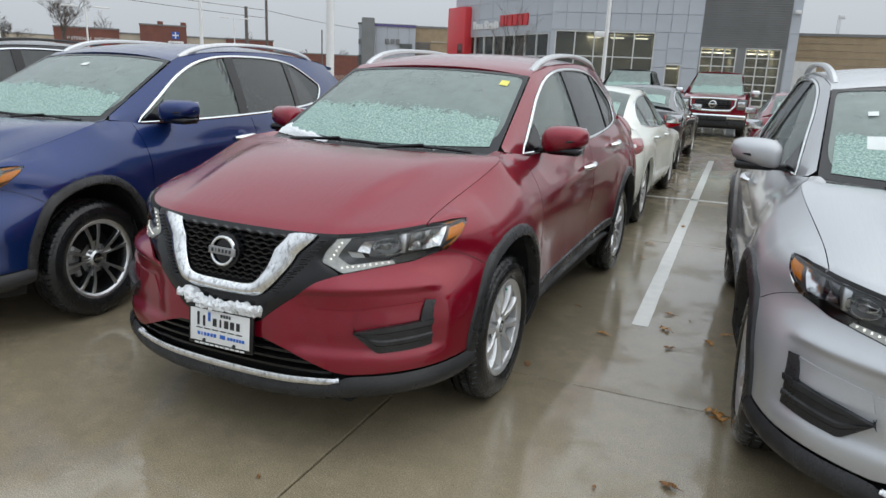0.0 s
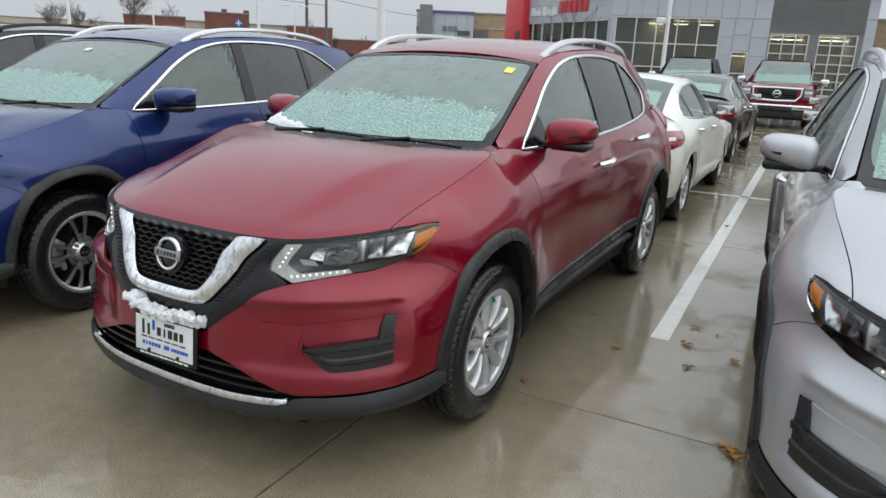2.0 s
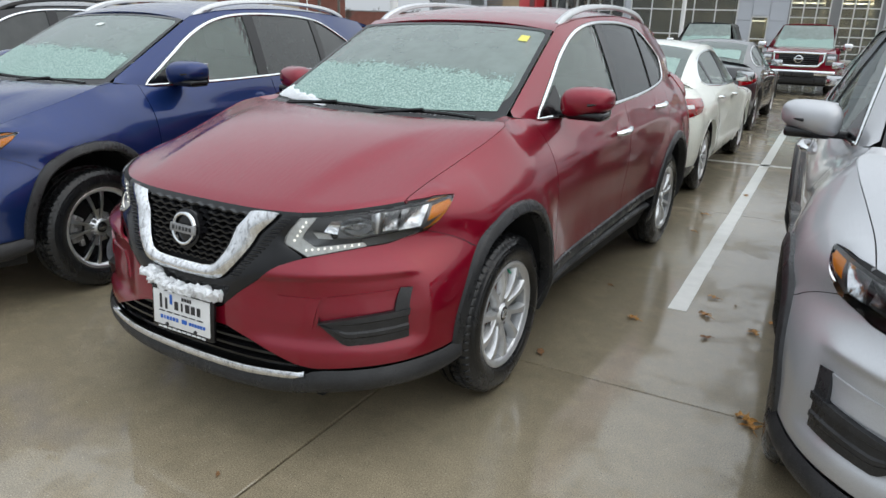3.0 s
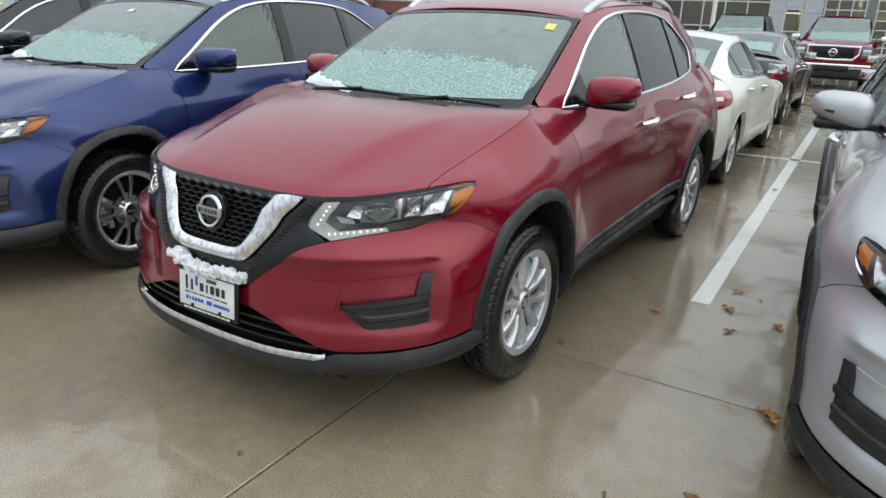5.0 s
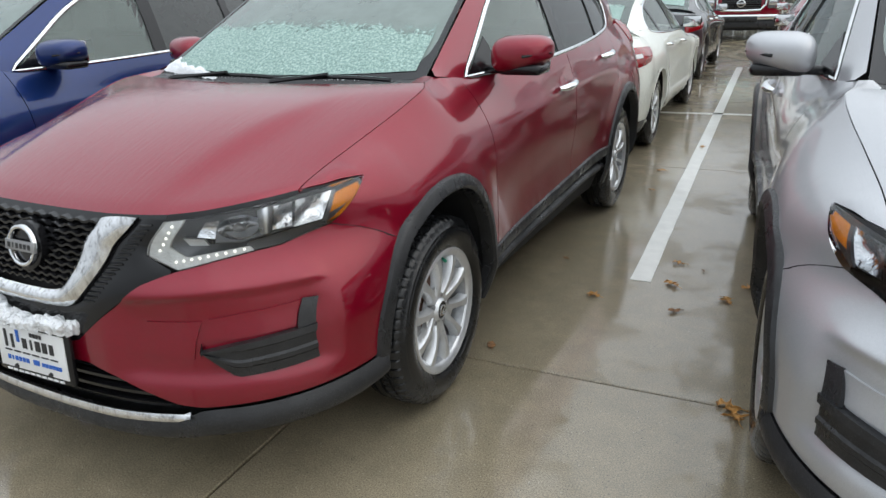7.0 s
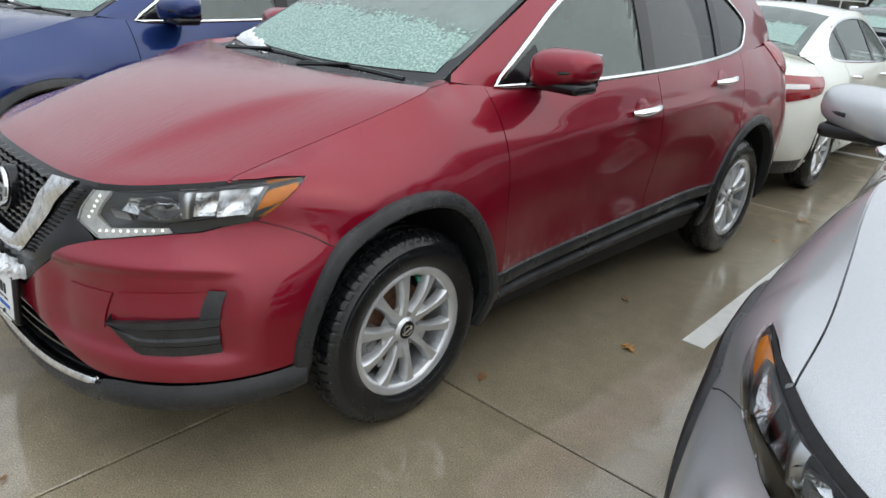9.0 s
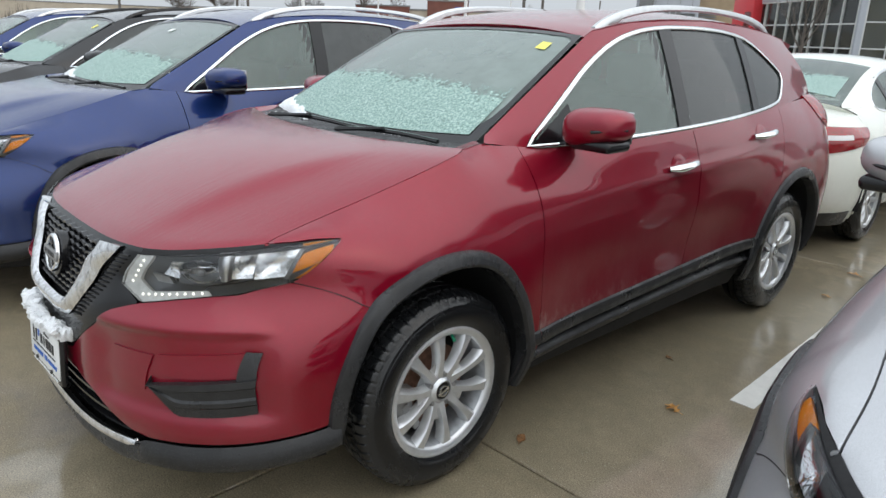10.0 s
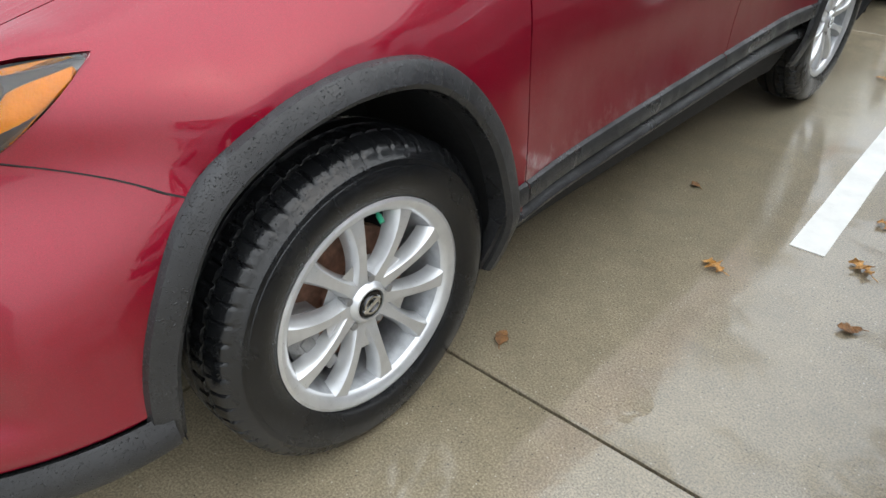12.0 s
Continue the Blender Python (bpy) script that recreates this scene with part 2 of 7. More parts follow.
def frost_material():
    """Half-thawed ice on glass: clumped flakes with clear gaps, thicker towards its lower part's middle."""
    m, n, l, b = nodes_of("windshield_ice")
    b.inputs["Roughness"].default_value = 0.45
    b.inputs["Subsurface Weight"].default_value = 0.0
    t = noise_node(n, l, 100.0, 6, 0.66)
    r = ramp_node(n, l, t.outputs[0], [(0.36, (0.17, 0.28, 0.25)), (0.5, (0.30, 0.455, 0.405)), (0.66, (0.60, 0.77, 0.71))])
    l.new(r.outputs[0], b.inputs["Base Color"])
    co = n.new("ShaderNodeTexCoord")
    sep = n.new("ShaderNodeSeparateXYZ")
    l.new(co.outputs["UV"], sep.inputs[0])
    big = noise_node(n, l, 3.2, 5, 0.65)
    sub = n.new("ShaderNodeMath")
    sub.operation = "SUBTRACT"
    l.new(sep.outputs[1], sub.inputs[0])
    mulb = n.new("ShaderNodeMath")
    mulb.operation = "MULTIPLY"
    mulb.inputs[1].default_value = 0.55
    l.new(big.outputs[0], mulb.inputs[0])
    l.new(mulb.outputs[0], sub.inputs[1])
    edge = n.new("ShaderNodeMapRange")
    edge.interpolation_type = "SMOOTHSTEP"
    edge.inputs[1].default_value, edge.inputs[2].default_value = 0.05, 0.46
    edge.inputs[3].default_value, edge.inputs[4].default_value = 1.0, 0.0
    l.new(sub.outputs[0], edge.inputs[0])
    bias = n.new("ShaderNodeMath")
    bias.operation = "MULTIPLY_ADD"
    bias.inputs[1].default_value, bias.inputs[2].default_value = 0.62, -0.28
    l.new(edge.outputs[0], bias.inputs[0])
    fine = noise_node(n, l, 48.0, 6, 0.72)
    add = n.new("ShaderNodeMath")
    l.new(bias.outputs[0], add.inputs[0])
    l.new(fine.outputs[0], add.inputs[1])
    al = n.new("ShaderNodeMapRange")
    al.interpolation_type = "SMOOTHSTEP"
    al.inputs[1].default_value, al.inputs[2].default_value = 0.44, 0.70
    al.inputs[3].default_value, al.inputs[4].default_value = 0.0, 0.85
    l.new(add.outputs[0], al.inputs[0])
    l.new(al.outputs[0], b.inputs["Alpha"])
    bump_node(n, l, t.outputs[0], b, 0.6, 0.008)
    return m


RED = car_paint("red_paint", (0.225, 0.002, 0.0165), 0.40, 0.30, 0.008)
BLUE = car_paint("blue_paint", (0.006, 0.025, 0.125), 0.5, 0.32, 0.008)
SILVER = car_paint("silver_paint", (0.48, 0.49, 0.51), 0.5, 0.36, 0.03)
BLACKP = car_paint("black_paint", (0.006, 0.007, 0.009), 0.3, 0.3, 0.006)
WHITEP = car_paint("white_paint", (0.80, 0.82, 0.75), 0.0, 0.4, 0.03)
GREYP = car_paint("charcoal_paint", (0.028, 0.031, 0.037), 0.5, 0.3, 0.01)
RUBBER = beaded("tyre_rubber", (0.0075, 0.0081, 0.0092), 0.24, spec=0.5, bscale=300, bump=0.10, drop=0.0008)
CLAD = beaded("black_cladding", (0.016, 0.0165, 0.018), 0.42, spec=0.5)
GLOSSB = basic("gloss_black_plastic", (0.008, 0.008, 0.009), 0.10, vary=0.3, scale=20, bump=0.03, bscale=300, spec=0.4)
DARK = basic("dark_lining", (0.010, 0.010, 0.011), 0.8, vary=0.3)
CHROME = basic("chrome", (0.78, 0.79, 0.80), 0.07, 1.0, vary=0.06, scale=30, bump=0.02, bscale=90)


def salted_chrome():
    """Chrome under dried salt and road film: mirror-bright with dull, darker streaks."""
    m = basic("salted_chrome", (0.78, 0.79, 0.80), 0.07, 1.0, vary=0.06, scale=30, bump=0.02, bscale=90)
    n, l = m.node_tree.nodes, m.node_tree.links
    b = n["Principled BSDF"]
    t = noise_node(n, l, 60.0, 9, 0.72, (1, 1, 0.35))
    r = ramp_node(n, l, t.outputs[0], [(0.36, (0.42, 0.42, 0.42)), (0.46, (0.72, 0.73, 0.74)), (0.56, (0.82, 0.83, 0.84))])
    l.new(r.outputs[0], b.inputs["Base Color"])
    rr = n.new("ShaderNodeMapRange")
    rr.inputs[1].default_value, rr.inputs[2].default_value = 0.40, 0.62
    rr.inputs[3].default_value, rr.inputs[4].default_value = 0.05, 0.20
    l.new(t.outputs[0], rr.inputs[0])
    l.new(rr.outputs[0], b.inputs["Roughness"])
    return m


SALTED = salted_chrome()
SATIN = basic("satin_aluminium", (0.60, 0.61, 0.62), 0.32, 1.0, vary=0.08, scale=30, bump=0.05, bscale=300)
ALLOY = basic("silver_alloy_paint", (0.62, 0.63, 0.64), 0.30, 0.65, vary=0.08, scale=25, bump=0.06, bscale=260, coat=0.5)
DALLOY = basic("black_alloy_paint", (0.02, 0.02, 0.022), 0.25, 0.4, vary=0.2, coat=0.6)
IRON = basic("rusty_brake_iron", (0.23, 0.12, 0.08), 0.6, 0.5, vary=0.4, scale=40, bump=0.3)
CAST = basic("cast_metal", (0.35, 0.35, 0.35), 0.5, 0.7, vary=0.2, bump=0.3)
WSCREEN = glass("windshield_glass", (0.66, 0.76, 0.72), 0.44, 0.02, (0.42, 0.52, 0.48))
FGLASS = glass("front_door_glass", (0.50, 0.62, 0.57), 0.27, 0.02, (0.36, 0.45, 0.41))
TGLASS = glass("privacy_glass", (0.05, 0.055, 0.06), 0.09)
LENSG = glass("clear_lens", (0.95, 0.96, 0.97), 0.0)
FROST = frost_material()
AMBER = basic("amber_plastic", (0.80, 0.25, 0.004), 0.4, vary=0.14, scale=45, bump=0.25, bscale=110, spec=0.15)
GREENCAP = basic("green_plastic", (0.02, 0.30, 0.17), 0.35)
# barrel's inside: alloy silver darkened to stand for shade behind the spokes
SHADED_ALLOY = basic("shaded_barrel_alloy", (0.30, 0.31, 0.32), 0.4, 0.5, vary=0.3, scale=25, bump=0.1)
REDLENS = basic("red_lens", (0.26, 0.002, 0.006), 0.12, vary=0.25, scale=30, coat=0.8)
LEDW = basic("frosted_light_guide", (0.60, 0.62, 0.61), 0.25, vary=0.15, scale=55, bump=0.3, bscale=90, coat=0.4)
LEDW.node_tree.nodes["Principled BSDF"].inputs["Emission Color"].default_value = (1.0, 0.97, 0.86, 1)
LEDW.node_tree.nodes["Principled BSDF"].inputs["Emission Strength"].default_value = 0.08
LEDDOT = basic("lit_diode", (0.9, 0.9, 0.85), 0.2, vary=0.05)
LEDDOT.node_tree.nodes["Principled BSDF"].inputs["Emission Color"].default_value = (1.0, 0.98, 0.88, 1)
LEDDOT.node_tree.nodes["Principled BSDF"].inputs["Emission Strength"].default_value = 1.2
HOUSE = basic("grey_lamp_housing", (0.13, 0.135, 0.14), 0.30, 0.4, vary=0.15, scale=25, coat=0.3)
REFLEC = basic("lamp_reflector", (0.74, 0.75, 0.76), 0.10, 1.0, vary=0.15, scale=35, bump=0.35, bscale=55)
SNOW = basic("wet_snow", (0.84, 0.86, 0.88), 0.5, vary=0.06, scale=60, bump=0.9, bscale=140)
SEATM = basic("charcoal_seat_cloth", (0.035, 0.035, 0.037), 0.85, vary=0.2, scale=40, bump=0.3)
HEADL = basic("grey_headliner", (0.42, 0.42, 0.41), 0.9, vary=0.1)
WHITEPL = basic("white_plastic", (0.78, 0.79, 0.79), 0.35, vary=0.04, scale=30)
INK = basic("black_ink", (0.02, 0.02, 0.022), 0.5, vary=0.1)
BLUEINK = basic("blue_ink", (0.02, 0.12, 0.50), 0.5, vary=0.1)
YELLOW = basic("yellow_paper", (0.80, 0.74, 0.16), 0.6, vary=0.05)
PAPER = basic("white_paper", (0.74, 0.78, 0.76), 0.7, vary=0.05)


# ---- shaping tools ----
def part(name, bm, material, parent, label="", smooth=True):
    """Links a bmesh as one mesh object under a thing or a part."""
    me = bpy.data.meshes.new(name)
    bm.normal_update()
    bm.to_mesh(me)
    bm.free()
    for mt in material if isinstance(material, (list, tuple)) else [material]:
        me.materials.append(mt)
    if smooth:
        me.polygons.foreach_set("use_smooth", [True] * len(me.polygons))
        me.set_sharp_from_angle(angle=radians(38))
    ob = new(name, me)
    ob.parent = parent
    if label:
        ob["label"] = label
    return ob


def thing(name, label, category, m=None, group="", kind=""):
    ob = new(name)
    ob.empty_display_size = 0.2
    if m is not None:
        ob.matrix_world = m
    return tagged(ob, label, category, group, kind)


def pl(x, table):
    """Smooth interpolation in a short table of (x, value) pairs."""
    xs, vs = zip(*table)
    if x <= xs[0]:
        return vs[0]
    if x >= xs[-1]:
        return vs[-1]
    for k in range(len(xs) - 1):
        if x <= xs[k + 1]:
            break
    h = xs[k + 1] - xs[k]
    t = (x - xs[k]) / h
    d = (vs[k + 1] - vs[k]) / h
    m0 = d if k == 0 else ((vs[k] - vs[k - 1]) / (xs[k] - xs[k - 1]) + d) / 2
    m1 = d if k + 2 == len(xs) else ((vs[k + 2] - vs[k + 1]) / (xs[k + 2] - xs[k + 1]) + d) / 2
    return (2 * t**3 - 3 * t * t + 1) * vs[k] + (t**3 - 2 * t * t + t) * h * m0 + (3 * t * t - 2 * t**3) * vs[k + 1] + (t**3 - t * t) * h * m1


def lerp(a, b, t):
    return a + (b - a) * t


def along(poly, count):
    """count points evenly spread along a polyline of tuples."""
    p = np.array(poly, float)
    d = np.r_[0, np.cumsum(np.linalg.norm(np.diff(p, axis=0), axis=1))]
    u = np.linspace(0, d[-1], count)
    return np.stack([np.interp(u, d, p[:, c]) for c in range(p.shape[1])], 1)


def smooth_along(poly, count, rounds=2, closed=False):
    """As along(), with the corners rounded off."""
    p = [tuple(q) for q in poly]
    for _ in range(rounds):
        q = [] if closed else [p[0]]
        for a, b in zip(p, p[1:] + (p[:1] if closed else [])):
            q += [tuple(lerp(u, v, 0.25) for u, v in zip(a, b)), tuple(lerp(u, v, 0.75) for u, v in zip(a, b))]
        p = q if closed else q + [p[-1]]
    return along(p + (p[:1] if closed else []), count)


def sheet(fn, nu, nv, skirt=0.0, out=(0, 1.3, 0.7), uv=False, loop=False):
    """A grid of points fn(a, b), facing away from out; skirt turns its rim inwards by that depth."""
    bm = bmesh.new()
    g = [[bm.verts.new(fn(i / nu, j / nv)) for j in range(nv + 1)] for i in range(nu if loop else nu + 1)]
    lay = bm.loops.layers.uv.new("UVMap") if uv else None
    for i in range(nu):
        i2 = (i + 1) % len(g)
        for j in range(nv):
            f = bm.faces.new((g[i][j], g[i2][j], g[i2][j + 1], g[i][j + 1]))
            if uv:
                for lp, (a, b) in zip(f.loops, ((i, j), (i + 1, j), (i + 1, j + 1), (i, j + 1))):
                    lp[lay].uv = (a / nu, b / nv)
    face_out(bm, out)
    if skirt:
        add_skirt(bm, skirt)
    return bm


def face_out(bm, out):
    bm.normal_update()
    if sum((f.calc_center_median() - Vector(out)).dot(f.normal) * f.calc_area() for f in bm.faces) < 0:
        bmesh.ops.reverse_faces(bm, faces=bm.faces[:])
        bm.normal_update()


def add_skirt(bm, depth):
    rim = [e for e in bm.edges if e.is_boundary]
    normals = {v: v.normal.copy() for e in rim for v in e.verts}
    made = bmesh.ops.extrude_edge_only(bm, edges=rim)["geom"]
    fresh = [v for v in made if isinstance(v, bmesh.types.BMVert)]
    for v in fresh:
        old = min((o for e in v.link_edges for o in e.verts if o is not v and o in normals), key=lambda o: (o.co - v.co).length)
        v.co = v.co - normals[old] * depth
    bm.normal_update()


def mirrored(bm):
    b = bm.copy()
    for v in b.verts:
        v.co.x = -v.co.x
    bmesh.ops.reverse_faces(b, faces=b.faces[:])
    return b


def pair(name, bm, material, parent, label=""):
    """A part and its twin on the other flank."""
    twin = mirrored(bm)
    return part(name, bm, material, parent, label), part(name, twin, material, parent, label)


def box(bm, cx, cy, cz, sx, sy, sz, bevel=0.0, m=None, seg=2):
    r = bmesh.ops.create_cube(bm, size=1.0)
    for v in r["verts"]:
        v.co = Vector((v.co.x * sx + cx, v.co.y * sy + cy, v.co.z * sz + cz))
    if bevel:
        es = list({e for v in r["verts"] for e in v.link_edges})
        o = bmesh.ops.bevel(bm, geom=es, offset=bevel, segments=seg, affect="EDGES", profile=0.5)
        vs = list({v for f in o["faces"] for v in f.verts} | {v for v in r["verts"] if v.is_valid})
    else:
        vs = r["verts"]
    if m is not None:
        bmesh.ops.transform(bm, matrix=m, verts=vs)
    return bm


def boxed(*a, **k):
    return box(bmesh.new(), *a, **k)


def tube(bm, pts, radius, seg=8, flat=1.0, caps=True):
    """A round bar along points; radius may be a list; flat squeezes it upright."""
    pts = [Vector(p) for p in pts]
    rings = []
    for i, p in enumerate(pts):
        t = (pts[min(i + 1, len(pts) - 1)] - pts[max(i - 1, 0)]).normalized()
        ref = Vector((0, 0, 1)) if abs(t.z) < 0.92 else Vector((0, 1, 0))
        u = t.cross(ref).normalized()
        w = u.cross(t)
        r = radius[i] if isinstance(radius, (list, tuple)) else radius
        rings.append([bm.verts.new(p + u * r * math.cos(k * math.tau / seg) + w * r * flat * math.sin(k * math.tau / seg)) for k in range(seg)])
    for a, b in zip(rings, rings[1:]):
        for k in range(seg):
            bm.faces.new((a[k], a[(k + 1) % seg], b[(k + 1) % seg], b[k]))
    if caps:
        bm.faces.new(rings[0][::-1])
        bm.faces.new(rings[-1])
    bmesh.ops.recalc_face_normals(bm, faces=bm.faces[:])
    return bm


def lathe(profile, seg, axis="x", dent=None):
    """Turns a profile of (offset along the axis, radius) round the axis; dent(k, j) changes the radius."""
    bm = bmesh.new()
    rings = []
    for k in range(seg):
        a = k * math.tau / seg
        ring = []
        for j, (o, r) in enumerate(profile):
            rr = r + (dent(k, j) if dent else 0)
            c, s = rr * math.cos(a), rr * math.sin(a)
            ring.append(bm.verts.new((o, c, s) if axis == "x" else (c, s, o)))
        rings.append(ring)
    for k in range(seg):
        a, b = rings[k], rings[(k + 1) % seg]
        for j in range(len(profile) - 1):
            bm.faces.new((a[j], a[j + 1], b[j + 1], b[j]))
    bmesh.ops.recalc_face_normals(bm, faces=bm.faces[:])
    return bm


# ---- wheels ----
TYRE_R, HUB_Z = 0.358, 0.358


def tyre_mesh(seg=480):
    """Outer face towards +x at 0."""
    prof = [(-0.030, 0.226), (-0.012, 0.232), (0.000, 0.245), (0.008, 0.268), (0.010, 0.285), (0.006, 0.306), (0.0045, 0.307), (0.003, 0.317), (0.0015, 0.318),
            (-0.006, 0.334), (-0.013, 0.3445), (-0.022, 0.351), (-0.040, 0.3555), (-0.052, 0.3565), (-0.054, 0.349), (-0.061, 0.349), (-0.063, 0.3570), (-0.092, 0.358), (-0.094, 0.350), (-0.102, 0.350), (-0.104, 0.358),
            (-0.133, 0.3570), (-0.135, 0.349), (-0.142, 0.349), (-0.144, 0.3565), (-0.165, 0.353), (-0.188, 0.340), (-0.204, 0.300), (-0.205, 0.260), (-0.185, 0.228)]
    def dent(k, j):
        if k % 8 == 0 and 10 <= j <= 13:
            return -0.006
        if k % 8 in (4, 5) and 16 <= j <= 17:
            return -0.006
        return 0.0
    return lathe(prof, seg, dent=dent)


def rim_mesh(rimr, pairs, hub_off, rim_off, w_hub, w_rim, dish, waist=1.0, flank=1.15):
    """Barrel and spokes of an alloy wheel, outer face at +x; faces of material 1 are the spokes' sides and the barrel."""
    bm = lathe([(-0.020, rimr - 0.004), (-0.010, rimr + 0.006), (-0.013, rimr + 0.016), (-0.004, rimr + 0.019), (-0.001, rimr + 0.012), (-0.004, rimr + 0.002), (-0.012, rimr - 0.008), (-0.020, rimr - 0.014),
                (-0.050, rimr - 0.026), (-0.090, rimr - 0.034), (-0.190, rimr - 0.030)], 96)
    for f in bm.faces:
        c = f.calc_center_median()
        f.material_index = 2 if c.x < -0.018 else 0
    flanks = []
    for p in range(pairs):
        mid = math.tau * p / pairs + math.pi / 2
        edges = []
        for side in (-1, 1):
            n = 15
            rows = []
            for i in range(n):
                t = i / (n - 1)
                r = lerp(0.045, rimr + 0.006, t)
                a0, a1 = mid + side * radians(hub_off), mid + side * radians(rim_off)
                py, pz = lerp(0.045 * math.cos(a0), (rimr + 0.006) * math.cos(a1), t), lerp(0.045 * math.sin(a0), (rimr + 0.006) * math.sin(a1), t)
                r, an = math.hypot(py, pz), math.atan2(pz, py)
                w = lerp(w_hub, w_rim, t**1.3) / 2 * (1 - (1 - waist) * math.sin(math.pi * t**0.85))
                w *= 1 + (0.45 * max(0.0, (t - 0.82) / 0.18) ** 2 if waist < 1 else 0)
                x = -dish * (1 - t) ** 1.5 - 0.010 * (1 - t) - 0.012 * t**4 + 0.005 * math.sin(t * math.pi) - 0.006
                c = Vector((x, r * math.cos(an), r * math.sin(an)))
                tg = Vector((0, -math.sin(an), math.cos(an)))
                d = lerp(0.030, 0.040, t)
                rows.append([bm.verts.new(c + tg * a * w + Vector((b, 0, 0))) for a, b in ((-flank, -d), (-1.0, -0.008), (-0.70, 0), (0.70, 0), (1.0, -0.008), (flank, -d))])
            for a, b in zip(rows, rows[1:]):
                for k in range(5):
                    f = bm.faces.new((a[k], b[k], b[k + 1], a[k + 1]))
                    f.material_index = 0 if k in (1, 2, 3) else 1
            edges.append([r[4 if side < 0 else 1] for r in rows])
            if side < 0:
                left_edge = [r[1] for r in rows]
            else:
                right_edge = [r[4] for r in rows]
        for i in range(5):
            a, b, c, d = edges[0][i], edges[1][i], edges[1][i + 1], edges[0][i + 1]
            bm.faces.new([bm.verts.new(v.co - Vector((0.001 + 0.0010 * j, 0, 0))) for v, j in ((a, i), (b, i), (c, i + 1), (d, i + 1))])
        flanks.append((left_edge, right_edge))
    for p in range(pairs):
        e0, e1 = flanks[p][1], flanks[(p + 1) % pairs][0]
        for i in range(4):
            bm.faces.new([bm.verts.new(v.co - Vector((0.018 + 0.003 * j, 0, 0))) for v, j in ((e0[i], i), (e1[i], i), (e1[i + 1], i + 1), (e0[i + 1], i + 1))])
    hub = lathe([(-0.055, 0.066), (-dish - 0.030, 0.062), (-dish - 0.012, 0.044), (-dish - 0.004, 0.038), (-dish - 0.004, 0.034), (-dish - 0.012, 0.032)], 40)
    me = bpy.data.meshes.new("tmp")
    hub.to_mesh(me)
    hub.free()
    bm.from_mesh(me)
    bpy.data.meshes.remove(me)
    bmesh.ops.recalc_face_normals(bm, faces=bm.faces[:])
    return bm


WHEEL_DATA = {}


def keep(key, make, mats):
    if key not in WHEEL_DATA:
        bm = make()
        me = bpy.data.meshes.new(key)
        bm.to_mesh(me)
        bm.free()
        for mt in mats:
            me.materials.append(mt)
        me.polygons.foreach_set("use_smooth", [True] * len(me.polygons))
        me.set_sharp_from_angle(angle=radians(35))
        WHEEL_DATA[key] = me
    return WHEEL_DATA[key]


def nut_mesh(dish):
    bm = bmesh.new()
    a = math.pi / 2 + math.pi / 5
    bmesh.ops.create_cone(bm, cap_ends=True, segments=6, radius1=0.011, radius2=0.009, depth=0.026,
                          matrix=Matrix.Translation((-dish - 0.024, 0.0572 * math.cos(a), 0.0572 * math.sin(a))) @ pose(0, 0, 0, 0, 90, 0))
    return bm


def cap_mesh(dish):
    bm = lathe([(-dish - 0.014, 0.001), (-dish - 0.004, 0.010), (-dish - 0.0045, 0.0295), (-dish - 0.012, 0.0305)], 32)
    return bm


def cap_mark_mesh(dish):
    bm = lathe([(-dish - 0.006, 0.016), (-dish - 0.001, 0.0165), (-dish - 0.001, 0.0205), (-dish - 0.006, 0.021)], 32)
    box(bm, -dish - 0.003, 0, 0, 0.004, 0.050, 0.010, 0.0012)
    return bm


def caliper_mesh():
    bm = bmesh.new()
    rows = []
    for i in range(9):
        a = radians(-28 + 7 * i) + math.pi / 2 + radians(75)
        rows.append([bm.verts.new((x, r * math.cos(a), r * math.sin(a))) for x, r in ((-0.048, 0.118), (-0.046, 0.168), (-0.058, 0.186), (-0.130, 0.186), (-0.130, 0.118))])
    for a, b in zip(rows, rows[1:]):
        for k in range(5):
            bm.faces.new((a[k], a[(k + 1) % 5], b[(k + 1) % 5], b[k]))
    bm.faces.new(rows[0])
    bm.faces.new(rows[-1][::-1])
    box(bm, -0.056, -0.145, 0.02, 0.03, 0.03, 0.06, 0.006)
    box(bm, -0.056, -0.132, -0.05, 0.03, 0.03, 0.04, 0.006)
    bmesh.ops.recalc_face_normals(bm, faces=bm.faces[:])
    return bm


def valve_mesh():
    bm = bmesh.new()
    a = radians(90 - 36 - 3)
    d = Vector((0, math.cos(a), math.sin(a)))
    tube(bm, [d * 0.203 + Vector((-0.050, 0, 0)), d * 0.190 + Vector((-0.034, 0, 0))], 0.0038, 8)
    tube(bm, [d * 0.191 + Vector((-0.035, 0, 0)), d * 0.180 + Vector((-0.021, 0, 0))], 0.0058, 10)
    return bm


